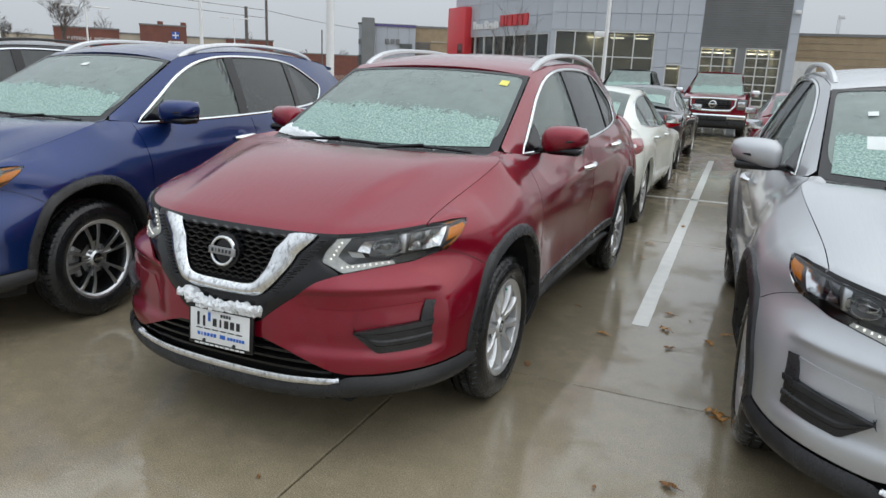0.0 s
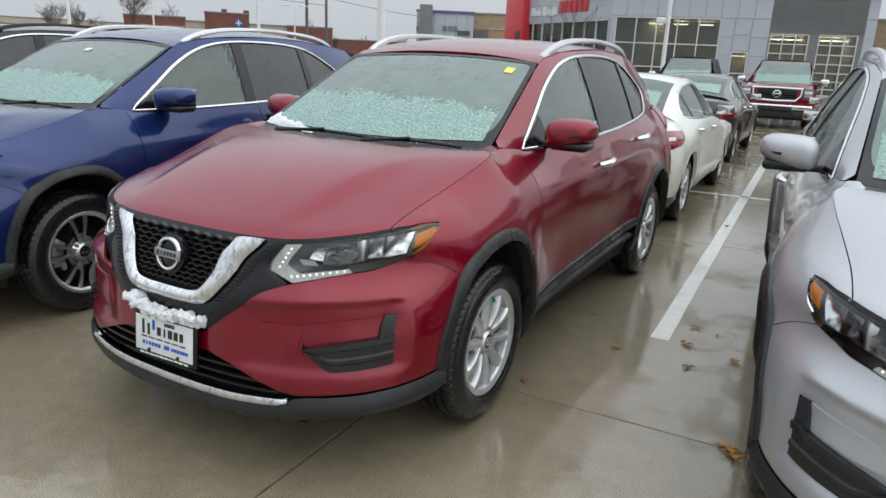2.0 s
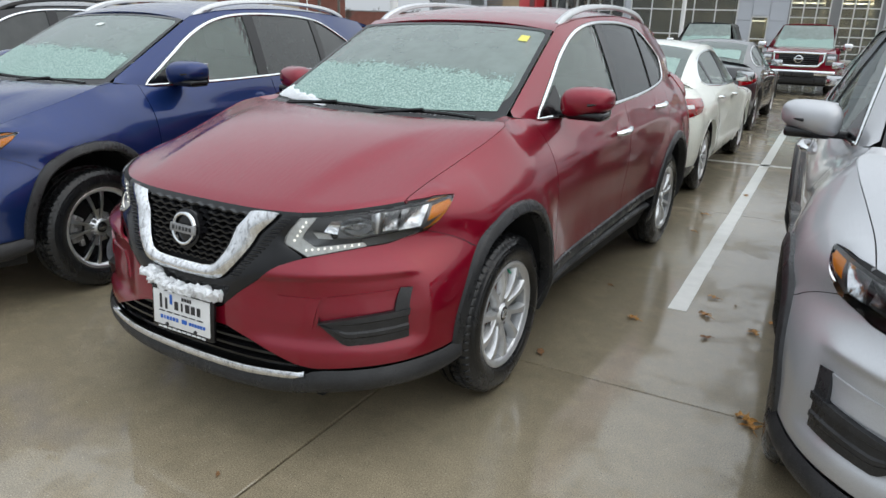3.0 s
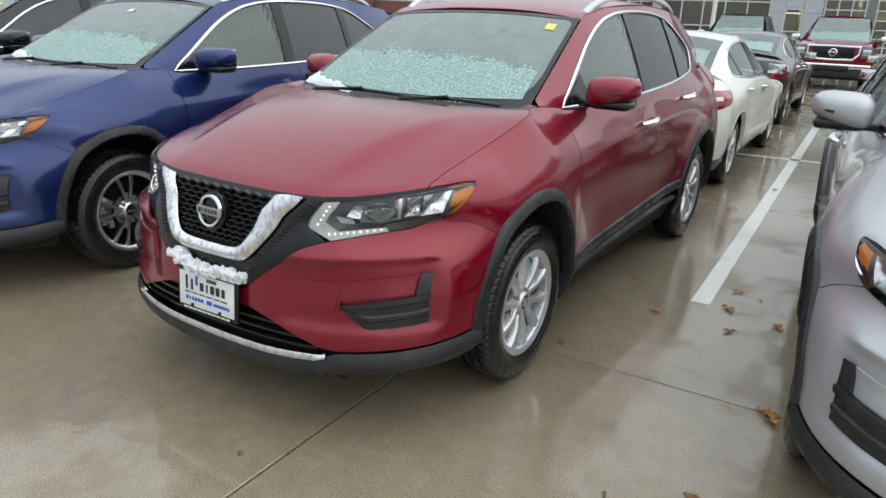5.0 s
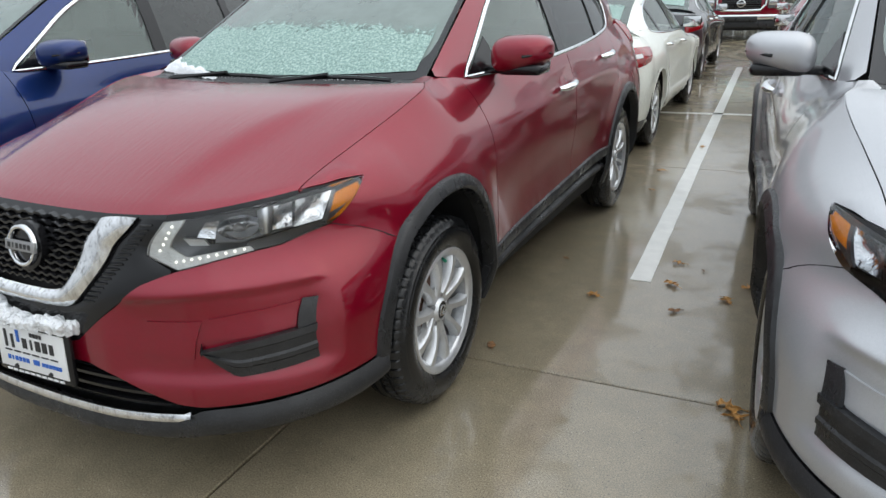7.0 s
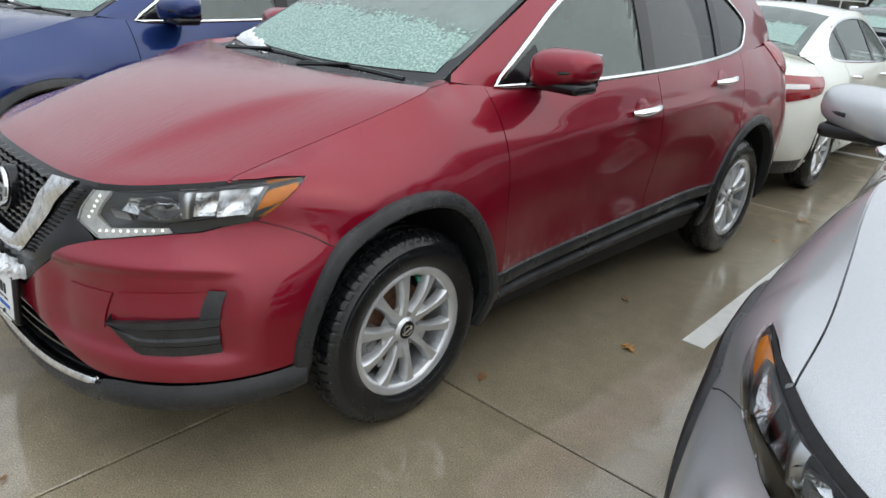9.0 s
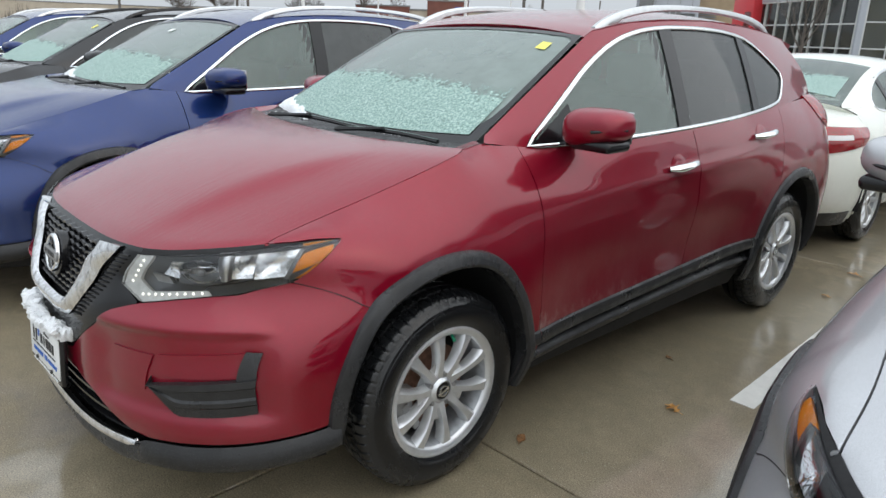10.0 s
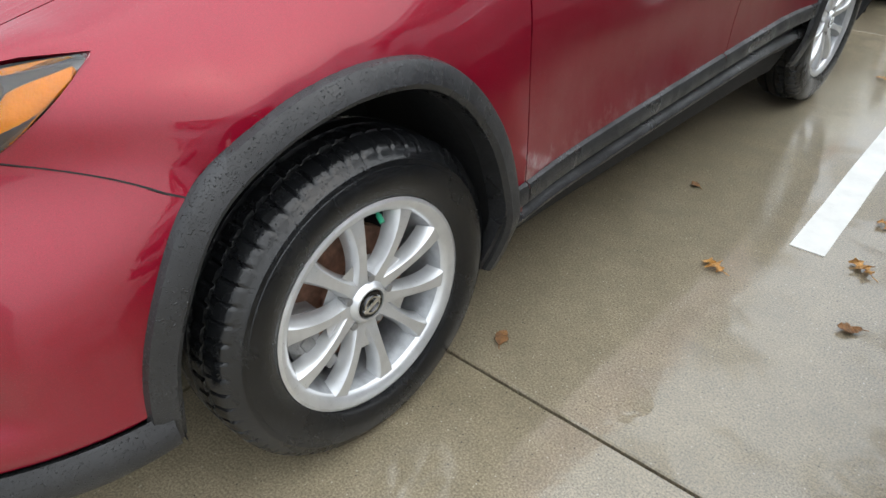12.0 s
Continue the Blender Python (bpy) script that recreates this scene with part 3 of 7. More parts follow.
def add_wheel(car, x, y, side, style, turn=0.0, simple=False):
    """A wheel whose outer face looks along side * x; turn: degrees it is rolled round."""
    base = pose(x, y, HUB_Z, 0, 0, 0 if side > 0 else 180) @ pose(0, 0, 0, turn, 0, 0)
    if style == "silver":
        dish, args, mats = 0.014, (0.2200, 5, 12.0, 18.0, 0.044, 0.052, 0.014, 0.58, 1.30), (ALLOY, ALLOY, SHADED_ALLOY)
    else:
        dish, args, mats = 0.020, (0.2286, 5, 9.0, 12.5, 0.012, 0.030, 0.020), (SATIN, DALLOY, DALLOY)
    wheel = new("wheel", keep("plain_tyre" if simple else "tyre", lambda: tyre_mesh(120 if simple else 480), [RUBBER]))
    wheel.parent, wheel.matrix_local = car, base
    wheel["label"] = "black rubber tyre on its alloy wheel"
    for nm, key, make, mt in (("rim", style + "_rim", lambda: rim_mesh(*args), mats), ("hub_cap", style + "_cap", lambda: cap_mesh(dish), [GLOSSB]),
                              ("cap_badge", style + "_capmark", lambda: cap_mark_mesh(dish), [CHROME]), ("wheel_nut", style + "_nut", lambda: nut_mesh(dish), [CAST]),
                              ("brake_disc", "disc", lambda: lathe([(-0.075, 0.02), (-0.068, 0.075), (-0.085, 0.080), (-0.085, 0.148), (-0.105, 0.148), (-0.105, 0.06)], 64), [IRON]),
                              ("brake_caliper", "caliper", caliper_mesh, [CAST]), ("valve_cap", "valve", valve_mesh, [GREENCAP]), ("wheel_back", "back", lambda: lathe([(-0.15, 0.01), (-0.15, 0.205)], 32), [DARK])):
        if simple and nm in ("wheel_nut", "brake_caliper", "cap_badge", "valve_cap"):
            continue
        if (nm == "valve_cap" and turn != 24) or (nm == "brake_disc" and style == "black"):
            continue
        o = new(nm, keep(key, make, list(mt)))
        o.parent = wheel
        if nm == "wheel_nut":
            for k in range(1, 5):
                o = new(nm, o.data)
                o.parent, o.matrix_local = wheel, pose(0, 0, 0, 72 * k)
    return wheel


# ---- the crossover body: nose towards -y, front axle at y = 0 ----
WB = 2.706
Y0, NEXP = -0.20, 2.75
NOSE = [(0.56, 2.75, 2.75), (0.83, 3.2, 1.28), (0.955, 4.1, 1.48)]
XS = [(-0.25, 0.905), (0.1, 0.917), (0.6, 0.906), (1.2, 0.905), (2.0, 0.910), (2.7, 0.918), (3.0, 0.905)]
ZT = [(-0.45, 0.965), (-0.2, 1.035), (0.0, 1.105), (0.16, 1.155), (0.35, 1.160), (0.6, 1.135), (1.2, 1.140), (2.0, 1.165), (2.6, 1.215), (3.0, 1.235)]
XT = [(-0.45, 0.775), (-0.2, 0.765), (0.16, 0.745), (0.35, 0.735), (0.6, 0.770), (0.9, 0.828), (1.2, 0.850), (2.0, 0.845), (2.6, 0.795), (3.0, 0.735)]
YF = [(0.18, -0.86), (0.28, -0.935), (0.36, -0.968), (0.50, -0.975), (0.60, -0.968), (0.70, -0.955), (0.80, -0.920), (0.88, -0.890), (0.93, -0.850), (0.97, -0.780), (1.03, -0.66)]
Y1, YR = 3.0, [(0.25, 3.56), (0.45, 3.70), (0.75, 3.735), (0.95, 3.70), (1.10, 3.655), (1.24, 3.60)]
_th = np.linspace(0, math.pi / 2, 400)
_cx, _cy = 0.9 * np.cos(_th) ** (2 / NEXP), 0.74 * np.sin(_th) ** (2 / NEXP)
_arc = np.r_[0, np.cumsum(np.hypot(np.diff(_cx), np.diff(_cy)))]
SN = float(_arc[-1])


def flank_x(y, z):
    xs, zt, xt = pl(y, XS), pl(y, ZT), pl(y, XT)
    if z > 0.80:
        x = xs + (xt - xs) * min(1.25, (z - 0.80) / (zt - 0.80)) ** 2.3
    else:
        x = xs - 0.55 * max(0.0, 0.42 - z) ** 1.3
    mid = 1 / (1 + math.exp(-(y - 0.62) / 0.07)) / (1 + math.exp((y - 2.15) / 0.09))
    x -= 0.014 * mid * math.exp(-(((z - 0.62) / 0.14) ** 2))
    x += 0.008 * mid * math.exp(-(((z - 0.96 - 0.03 * (y - 1)) / 0.035) ** 2))
    for yw in (0.0, WB):
        r = math.hypot(y - yw, z - HUB_Z)
        x += 0.009 / (1 + math.exp((r - 0.575) / 0.024)) / (1 + math.exp((0.55 - z) / 0.04)) / (1 + math.exp((y - yw - 0.42) / 0.03))
        x += 0.008 * math.exp(-(((r - 0.45) / 0.11) ** 2))
    return x


def nose_powers(z):
    """How the nose rounds off in plan: blunt at the bumper, swept back at the headlights."""
    (z0, a0, b0), (z1, a1, b1), (z2, a2, b2) = NOSE
    t = max(0.0, min(1.0, (z - z0) / (z1 - z0)))
    t = t * t * (3 - 2 * t)
    u = max(0.0, min(1.0, (z - z1) / (z2 - z1)))
    u = u * u * (3 - 2 * u)
    return lerp(lerp(a0, a1, t), a2, u), lerp(lerp(b0, b1, t), b2, u)


def skin(s, z):
    """The outer skin below the belt: s is y along the flank, and runs on round the nose to its middle and round the tail."""
    if s < Y0:
        u = min(1.0, (Y0 - s) / SN) * SN
        th = float(np.interp(u, _arc, _th))
        w, le = flank_x(Y0, z), Y0 - pl(z, YF)
        pa, pb = nose_powers(z)
        return Vector((w * math.cos(th) ** (2 / pa) if th < math.pi / 2 - 1e-6 else 0.0, Y0 - le * math.sin(th) ** (2 / pb), z))
    if s > Y1:
        u = min(1.0, (s - Y1) / SN) * SN
        th = float(np.interp(u, _arc, _th))
        w, le = flank_x(Y1, z), pl(z, YR) - Y1
        return Vector((w * math.cos(th) ** (2 / NEXP) if th < math.pi / 2 - 1e-6 else 0.0, Y1 + le * math.sin(th) ** (2 / NEXP), z))
    return Vector((flank_x(s, z), s, z))


def skin_n(s, z):
    e = 0.006
    a = skin(s + e, z) - skin(s - e, z)
    b = skin(s, z + e) - skin(s, z - e)
    n = a.cross(b)
    n.normalize()
    return n if n.dot(skin(s, z) - Vector((0, 1.3, z))) > 0 else -n


def on(s, z, off=0.0):
    return skin(s, z) + skin_n(s, z) * off if off else skin(s, z)


def sx(x, z):
    """The s of the nose at a distance x from its middle."""
    w = flank_x(Y0, z)
    th = math.acos(min(1.0, max(0.0, x / w)) ** (nose_powers(z)[0] / 2))
    return Y0 - float(np.interp(th, _th, _arc))


def sy(y, z):
    if y >= Y0:
        return y
    le = Y0 - pl(z, YF)
    th = math.asin(min(1.0, (Y0 - y) / le) ** (nose_powers(z)[1] / 2))
    return Y0 - float(np.interp(th, _th, _arc))


def front(points):
    """(x, z) points on the nose, or ("y", y, z) ones on its corner, as (s, z)."""
    return [(sy(p[1], p[2]), p[2]) if p[0] == "y" else (sx(p[0], p[1]), p[1]) for p in points]


def strip(lower, upper, nu, nv, off=0.0, skirt=0.012, soft=0, uv=False, relief=None):
    """A panel on the skin between two polylines of (s, z); off: a number or a function of (a, b); relief: one of (s, z)."""
    lo = smooth_along(lower, nu + 1, soft) if soft else along(lower, nu + 1)
    hi = smooth_along(upper, nu + 1, soft) if soft else along(upper, nu + 1)
    def fn(a, b):
        i = round(a * nu)
        s, z = lerp(lo[i], hi[i], b)
        d = off(a, b) if callable(off) else off
        return on(s, z, d + relief(s, z) if relief else d)
    return sheet(fn, nu, nv, skirt, uv=uv)


FRONT_ARCH = [(0, 0.424), (28, 0.433), (49, 0.461), (63, 0.490), (76, 0.512), (90, 0.518), (102, 0.521), (116, 0.526), (129, 0.526), (147, 0.503), (170, 0.483), (190, 0.478)]
REAR_ARCH = [(0, 0.476), (30, 0.485), (60, 0.505), (90, 0.516), (120, 0.505), (150, 0.485), (180, 0.476)]


def arch_r(yw, dy, dz):
    """The outer radius of a wheel arch in a direction from its hub."""
    an = math.degrees(math.atan2(dz, dy))
    return pl(an if an > -90 else an + 360, FRONT_ARCH if yw == 0.0 else REAR_ARCH)


def cut_arch(bm, yw, r):
    """Cuts the wheel opening out of a flank panel and rounds its edge; r: its radius where the arch is 0.476 wide."""
    edge = {v for v in bm.verts if v.is_boundary}
    far = lambda v: math.hypot(v.co.y - yw, v.co.z - HUB_Z) / arch_r(yw, v.co.y - yw, v.co.z - HUB_Z) * 0.476
    gone = [v for v in bm.verts if v.co.x > 0.5 and far(v) < r]
    bmesh.ops.delete(bm, geom=gone, context="VERTS")
    for v in bm.verts:
        if v.co.x > 0.5 and v.is_boundary and v not in edge:
            d = far(v)
            if d < r + 0.05:
                k = r / d
                v.co.y, v.co.z = yw + (v.co.y - yw) * k, HUB_Z + (v.co.z - HUB_Z) * k
    return bm


ARCH_R = 0.455


def sill_rise(y):
    """The lower edge of the doors climbs towards the rear."""
    return 0.055 * max(0.0, min(1.0, (y - 0.45) / 1.5))


def door_cut(z):
    """The curved gap between front and rear door."""
    return pl(z, [(0.44, 1.495), (0.60, 1.545), (0.80, 1.580), (1.00, 1.565), (1.20, 1.525)])


SEAM = [("y", -0.540, 0.850), ("y", -0.525, 0.8476), ("y", -0.36, 0.7706), ("y", -0.20, 0.684)]
SEAM_LINE = [("y", -0.525, 0.8490), ("y", -0.36, 0.7718), ("y", -0.335, 0.758)]
GAP = 0.0025
ROOF_Z = [(1.03, 1.565), (1.3, 1.610), (1.9, 1.640), (2.6, 1.620), (3.2, 1.565)]
ROOF_X = [(1.03, 0.598), (1.5, 0.612), (2.0, 0.608), (2.8, 0.560), (3.2, 0.510)]


def roof_edge(y):
    """The edge between the flank's upper part and windshield or roof."""
    if y < 1.03:
        f = (y - 0.27) / 0.76
        return Vector((0.700 - 0.102 * f, y, 1.162 + 0.403 * f))
    return Vector((pl(y, ROOF_X), y, pl(y, ROOF_Z)))


def upper(y, z, off=0.0):
    """The skin above the belt."""
    yy = max(0.272, min(3.2, y))
    e = roof_edge(yy)
    xb, zb = pl(min(y, 3.0), XT), pl(min(y, 3.0), ZT)
    if y > 3.0:
        xb -= 0.30 * (y - 3.0) ** 1.3
    q = (z - zb) / max(0.02, e.z - zb)
    bow = 0.010 * math.sin(max(0.0, min(1.0, q)) * math.pi)
    return Vector((lerp(xb, e.x, q) + bow + off, y, z))


DLO = [(0.500, 1.147), (0.515, 1.158), (0.73, 1.295), (0.945, 1.434), (1.16, 1.531), (1.36, 1.578), (1.60, 1.598), (2.00, 1.600), (2.30, 1.578), (2.45, 1.542), (2.62, 1.462), (2.755, 1.390), (2.77, 1.372), (2.755, 1.350),
       (2.64, 1.262), (2.57, 1.238), (2.40, 1.218), (2.10, 1.196), (1.60, 1.174), (1.10, 1.160)]
RIMLOOP = [(0.29, 1.172), (0.52, 1.295), (0.76, 1.422), (1.03, 1.565), (1.30, 1.610), (1.60, 1.628), (2.00, 1.640), (2.50, 1.624), (2.85, 1.600), (3.15, 1.570), (3.30, 1.420),
           (3.44, 1.250), (3.00, 1.235), (2.10, 1.168), (1.60, 1.150), (1.00, 1.137), (0.60, 1.136), (0.45, 1.150), (0.36, 1.160)]


def window_loop(grow, count=120):
    """The outline of the side windows, grown outwards."""
    p = smooth_along(DLO, count + 1, 2, closed=True)[:-1]
    c = np.roll(p, -1, 0) - np.roll(p, 1, 0)
    nrm = np.stack([-c[:, 1], c[:, 0]], 1) / np.linalg.norm(c, axis=1)[:, None]
    return p + nrm * grow


def ring_panel(inner, outer, off, nv=4, skirt=0.01):
    n = len(inner)
    def fn(a, b):
        i = round(a * n) % n
        y, z = lerp(inner[i], outer[i], b)
        return upper(y, z, off(b) if callable(off) else off)
    return sheet(fn, n, nv, skirt, loop=True)


def window_pane(y0, y1, off):
    """The glazing between two upright cuts through the window outline."""
    p = window_loop(0.0, 240)
    def span(y):
        i = np.argsort(np.abs(p[:, 0] - y))[:14]
        zs = p[i, 1]
        return (zs.min(), zs.max())
    def fn(a, b):
        y = lerp(y0, y1, a)
        lo, hi = span(y)
        return upper(y + 0.02 * (1 - b), lerp(lo, hi, b), off)
    return sheet(fn, 16, 6)


def hood_point(a, b):
    """a across from -1 to 1, b from the nose to the cowl."""
    x0 = 0.722 * abs(a)
    zf = pl(x0, [(0, 0.920), (0.3, 0.922), (0.468, 0.927), (0.60, 0.938), (0.70, 0.954), (0.76, 0.960)])
    f = skin(sx(x0, zf), zf)
    rear = Vector((0.735 * abs(a), 0.035 + 0.145 * abs(a) ** 2.2, 1.160 + 0.002 * abs(a)))
    side = pl(b, [(0.0, 0.722), (0.22, 0.722), (0.5, 0.742), (0.72, 0.762), (0.86, 0.768), (0.94, 0.760), (1.0, 0.735)])
    x = side * abs(a)
    y = lerp(f.y, rear.y, b)
    fall = 1 - (1 - b) ** 1.75
    edge = 1 - (1 - b) ** 1.12
    w = 1 - abs(a) ** 2.6
    z = lerp(f.z, rear.z, lerp(edge, fall, w))
    ridge = math.sin(min(1, b * 1.15) * math.pi) if b < 0.87 else 0.0
    line = abs(a) - 0.56 - 0.17 * b
    z += 0.024 * ridge * (1 / (1 + math.exp(line / 0.028)) - 0.5 + 0.12 * math.exp(-((line / 0.10) ** 2)))
    if b < 0.05:
        z -= 0.010 * (1 - b / 0.05) ** 2
    return Vector((math.copysign(x, a), y, z))


def screen_point(a, b, off=0.0):
    """The windshield: a across from -1 to 1, b from cowl to roof."""
    bot = Vector((0.690 * a, 0.175 + 0.105 * abs(a) ** 2.2, 1.135 + 0.030 * a * a))
    top = Vector((0.600 * a, 1.004 - 0.030 * abs(a) ** 2.2, 1.574 - 0.028 * a * a))
    p = lerp(bot, top, b)
    bulge = 0.034 * math.sin(b * math.pi) * (1 - abs(a) ** 3) + off
    return p + Vector((0, -0.46, 0.89)) * bulge


def roof_point(a, b):
    y = lerp(1.012 - 0.030 * abs(a) ** 2.2, 3.17, b)
    e = roof_edge(y)
    return Vector((e.x * a, y, e.z + 0.004 + (0.030 + 0.02 * math.sin(b * math.pi)) * (1 - abs(a) ** 2.4)))


def arch_cladding(yw, a0, a1, band=0.060):
    def fn(a, b):
        an = radians(lerp(a0, a1, a))
        k = [1.0, 0.88, 0.7, 0.25, 0.07, 0.0][round(b * 5)]
        r = arch_r(yw, -math.cos(an), math.sin(an)) - band * k
        y, z = yw - r * math.cos(an), HUB_Z + r * math.sin(an)
        lift = [-0.035, 0.012, 0.021, 0.017, 0.012, -0.002][round(b * 5)]
        p = skin(sy(y, z), z)
        return p + Vector((lift, 0, 0))
    return sheet(fn, 64, 5)


def liner(yw):
    def fn(a, b):
        an = radians(lerp(-3, 186, a))
        r = arch_r(yw, -math.cos(an), math.sin(an)) - 0.046
        return Vector((lerp(0.900, 0.52, b), yw - r * math.cos(an), HUB_Z + r * math.sin(an)))
    bm = sheet(fn, 40, 4)
    bmesh.ops.reverse_faces(bm, faces=bm.faces[:])
    return bm


def mirror_shell(low):
    """A door mirror: rounded shell, flatter at the back; low: its dark lower part."""
    def fn(a, b):
        an, el = a * math.tau, lerp(-math.pi / 2, math.pi / 2, b)
        c = math.cos(el)
        px = math.copysign(abs(math.cos(an) * c) ** 0.62, math.cos(an))
        py = math.copysign(abs(math.sin(an) * c) ** 0.9, math.sin(an))
        pz = math.copysign(abs(math.sin(el)) ** 0.70, math.sin(el))
        x = 0.926 + 0.120 * px
        y = 0.700 + (0.108 if py < 0 else 0.062) * py + 0.030 * px
        z = 1.224 + (0.074 if pz > 0 else 0.066) * pz * (1.0 - 0.16 * px) + 0.012 * px
        return Vector((x, y, z))
    return sheet(fn, 36, 20, out=(0.925, 0.70, 1.22), loop=True)


def rail():
    bm = bmesh.new()
    rows = []
    for i in range(41):
        t = i / 40
        y = lerp(1.085, 2.90, t)
        e = roof_edge(y)
        up = 0.056 * (1 - abs(2 * t - 1) ** 5) ** 0.8 + 0.008
        x = e.x - 0.028
        wid, hei = 0.019, lerp(0.020, 0.013, math.sin(t * math.pi))
        if t < 0.09 or t > 0.93:
            hei = max(hei, up * 0.55)
        c = Vector((x, y, e.z + up - hei + 0.004))
        rows.append([bm.verts.new(c + Vector((wid * p, 0, hei * q))) for p, q in ((-1, -0.7), (-0.6, -1), (0.7, -1), (1, -0.6), (0.95, 0.3), (0.5, 1), (-0.4, 1), (-0.95, 0.4))])
    for a, b in zip(rows, rows[1:]):
        for k in range(8):
            bm.faces.new((a[k], a[(k + 1) % 8], b[(k + 1) % 8], b[k]))
    bm.faces.new(rows[0])
    bm.faces.new(rows[-1][::-1])
    bmesh.ops.recalc_face_normals(bm, faces=bm.faces[:])
    return bm


def handle_bar(y, z):
    bm = bmesh.new()
    pts = []
    for i in range(9):
        t = i / 8
        pts.append((flank_x(y, z) + 0.008 + 0.034 * math.sin(t * math.pi) ** 0.6, y - 0.112 + 0.224 * t, z - 0.008 + 0.016 * t))
    tube(bm, pts, [0.012, 0.019, 0.022, 0.022, 0.022, 0.022, 0.022, 0.019, 0.012], 10, 0.85)
    return bm


def handle_cup(y, z):
    def fn(a, b):
        an = a * math.tau
        p = Vector((0, y - 0.02 + 0.062 * b * math.cos(an), z + 0.048 * b * math.sin(an)))
        p.x = flank_x(p.y, p.z) + 0.0015 + 0.003 * math.sin(b * math.pi)
        return p
    return sheet(fn, 28, 4, loop=True)


def grille_bars(lines):
    """Stepped bars of a honeycomb-like grille between the inner edges of the V."""
    bm = bmesh.new()
    for k in range(lines):
        z = lerp(0.722, 0.896, k / (lines - 1))
        half = pl(z, [(0.70, 0.13), (0.74, 0.178), (0.90, 0.262)])
        n = 36
        rows = []
        for i in range(n + 1):
            x = lerp(-half, half, i / n)
            wave = 0.0030 * (1 if ((i + 2 * k) // 2) % 2 else -1)
            p = skin(sx(abs(x), z), z)
            rows.append([bm.verts.new((x, p.y + dy, z + wave + dz)) for dy, dz in ((0.016, -0.006), (-0.004, -0.0035), (-0.004, 0.0035), (0.016, 0.006))])
        for a, b in zip(rows, rows[1:]):
            for j in range(3):
                bm.faces.new((a[j], a[j + 1], b[j + 1], b[j]))
    bmesh.ops.recalc_face_normals(bm, faces=bm.faces[:])
    return bm


def text_bars(rows, mat, parent, base, name="lettering_bar"):
    """Illegible writing: small flat blocks (x, z, width, height) on a plate facing -y."""
    for x, z, w, h in rows:
        bm = boxed(x, 0, z, w, 0.0016, h)
        bmesh.ops.transform(bm, matrix=base, verts=bm.verts[:])
        part(name, bm, mat, parent, smooth=False)


def snow_lump(points, size, seed, count=150):
    """A ragged ridge of wet, half-melted snow along points: many small lumps heaped on each other."""
    rnd = random.Random(seed)
    bm = bmesh.new()
    for k, p in enumerate(along(points, count)):
        heap = 0.55 + 0.45 * noise.noise(Vector((k * 0.06, seed, 0.3))) + 0.25 * noise.noise(Vector((k * 0.23, seed, 5.3)))
        r = size * rnd.uniform(0.22, 0.62) * max(0.35, heap + 0.35)
        o = bmesh.ops.create_icosphere(bm, subdivisions=1, radius=r, matrix=Matrix.Translation(Vector(p) + Vector((rnd.uniform(-1, 1), rnd.uniform(-1, 1), rnd.uniform(-0.4, 1.3) * heap)) * size * 0.75))
        for v in o["verts"]:
            v.co += noise.noise_vector(v.co * 90) * r * 0.8
    return bm


def seat(x, y):
    bm = bmesh.new()
    box(bm, x, y, 0.62, 0.50, 0.52, 0.20, 0.06)
    box(bm, x, y + 0.30, 0.95, 0.48, 0.16, 0.66, 0.07, Matrix.Translation((x, y + 0.3, 0.65)) @ pose(0, 0, 0, -14) @ Matrix.Translation((-x, -y - 0.3, -0.65)), 3)
    box(bm, x, y + 0.47, 1.38, 0.27, 0.12, 0.19, 0.05, seg=3)
    return bm


PANES = []


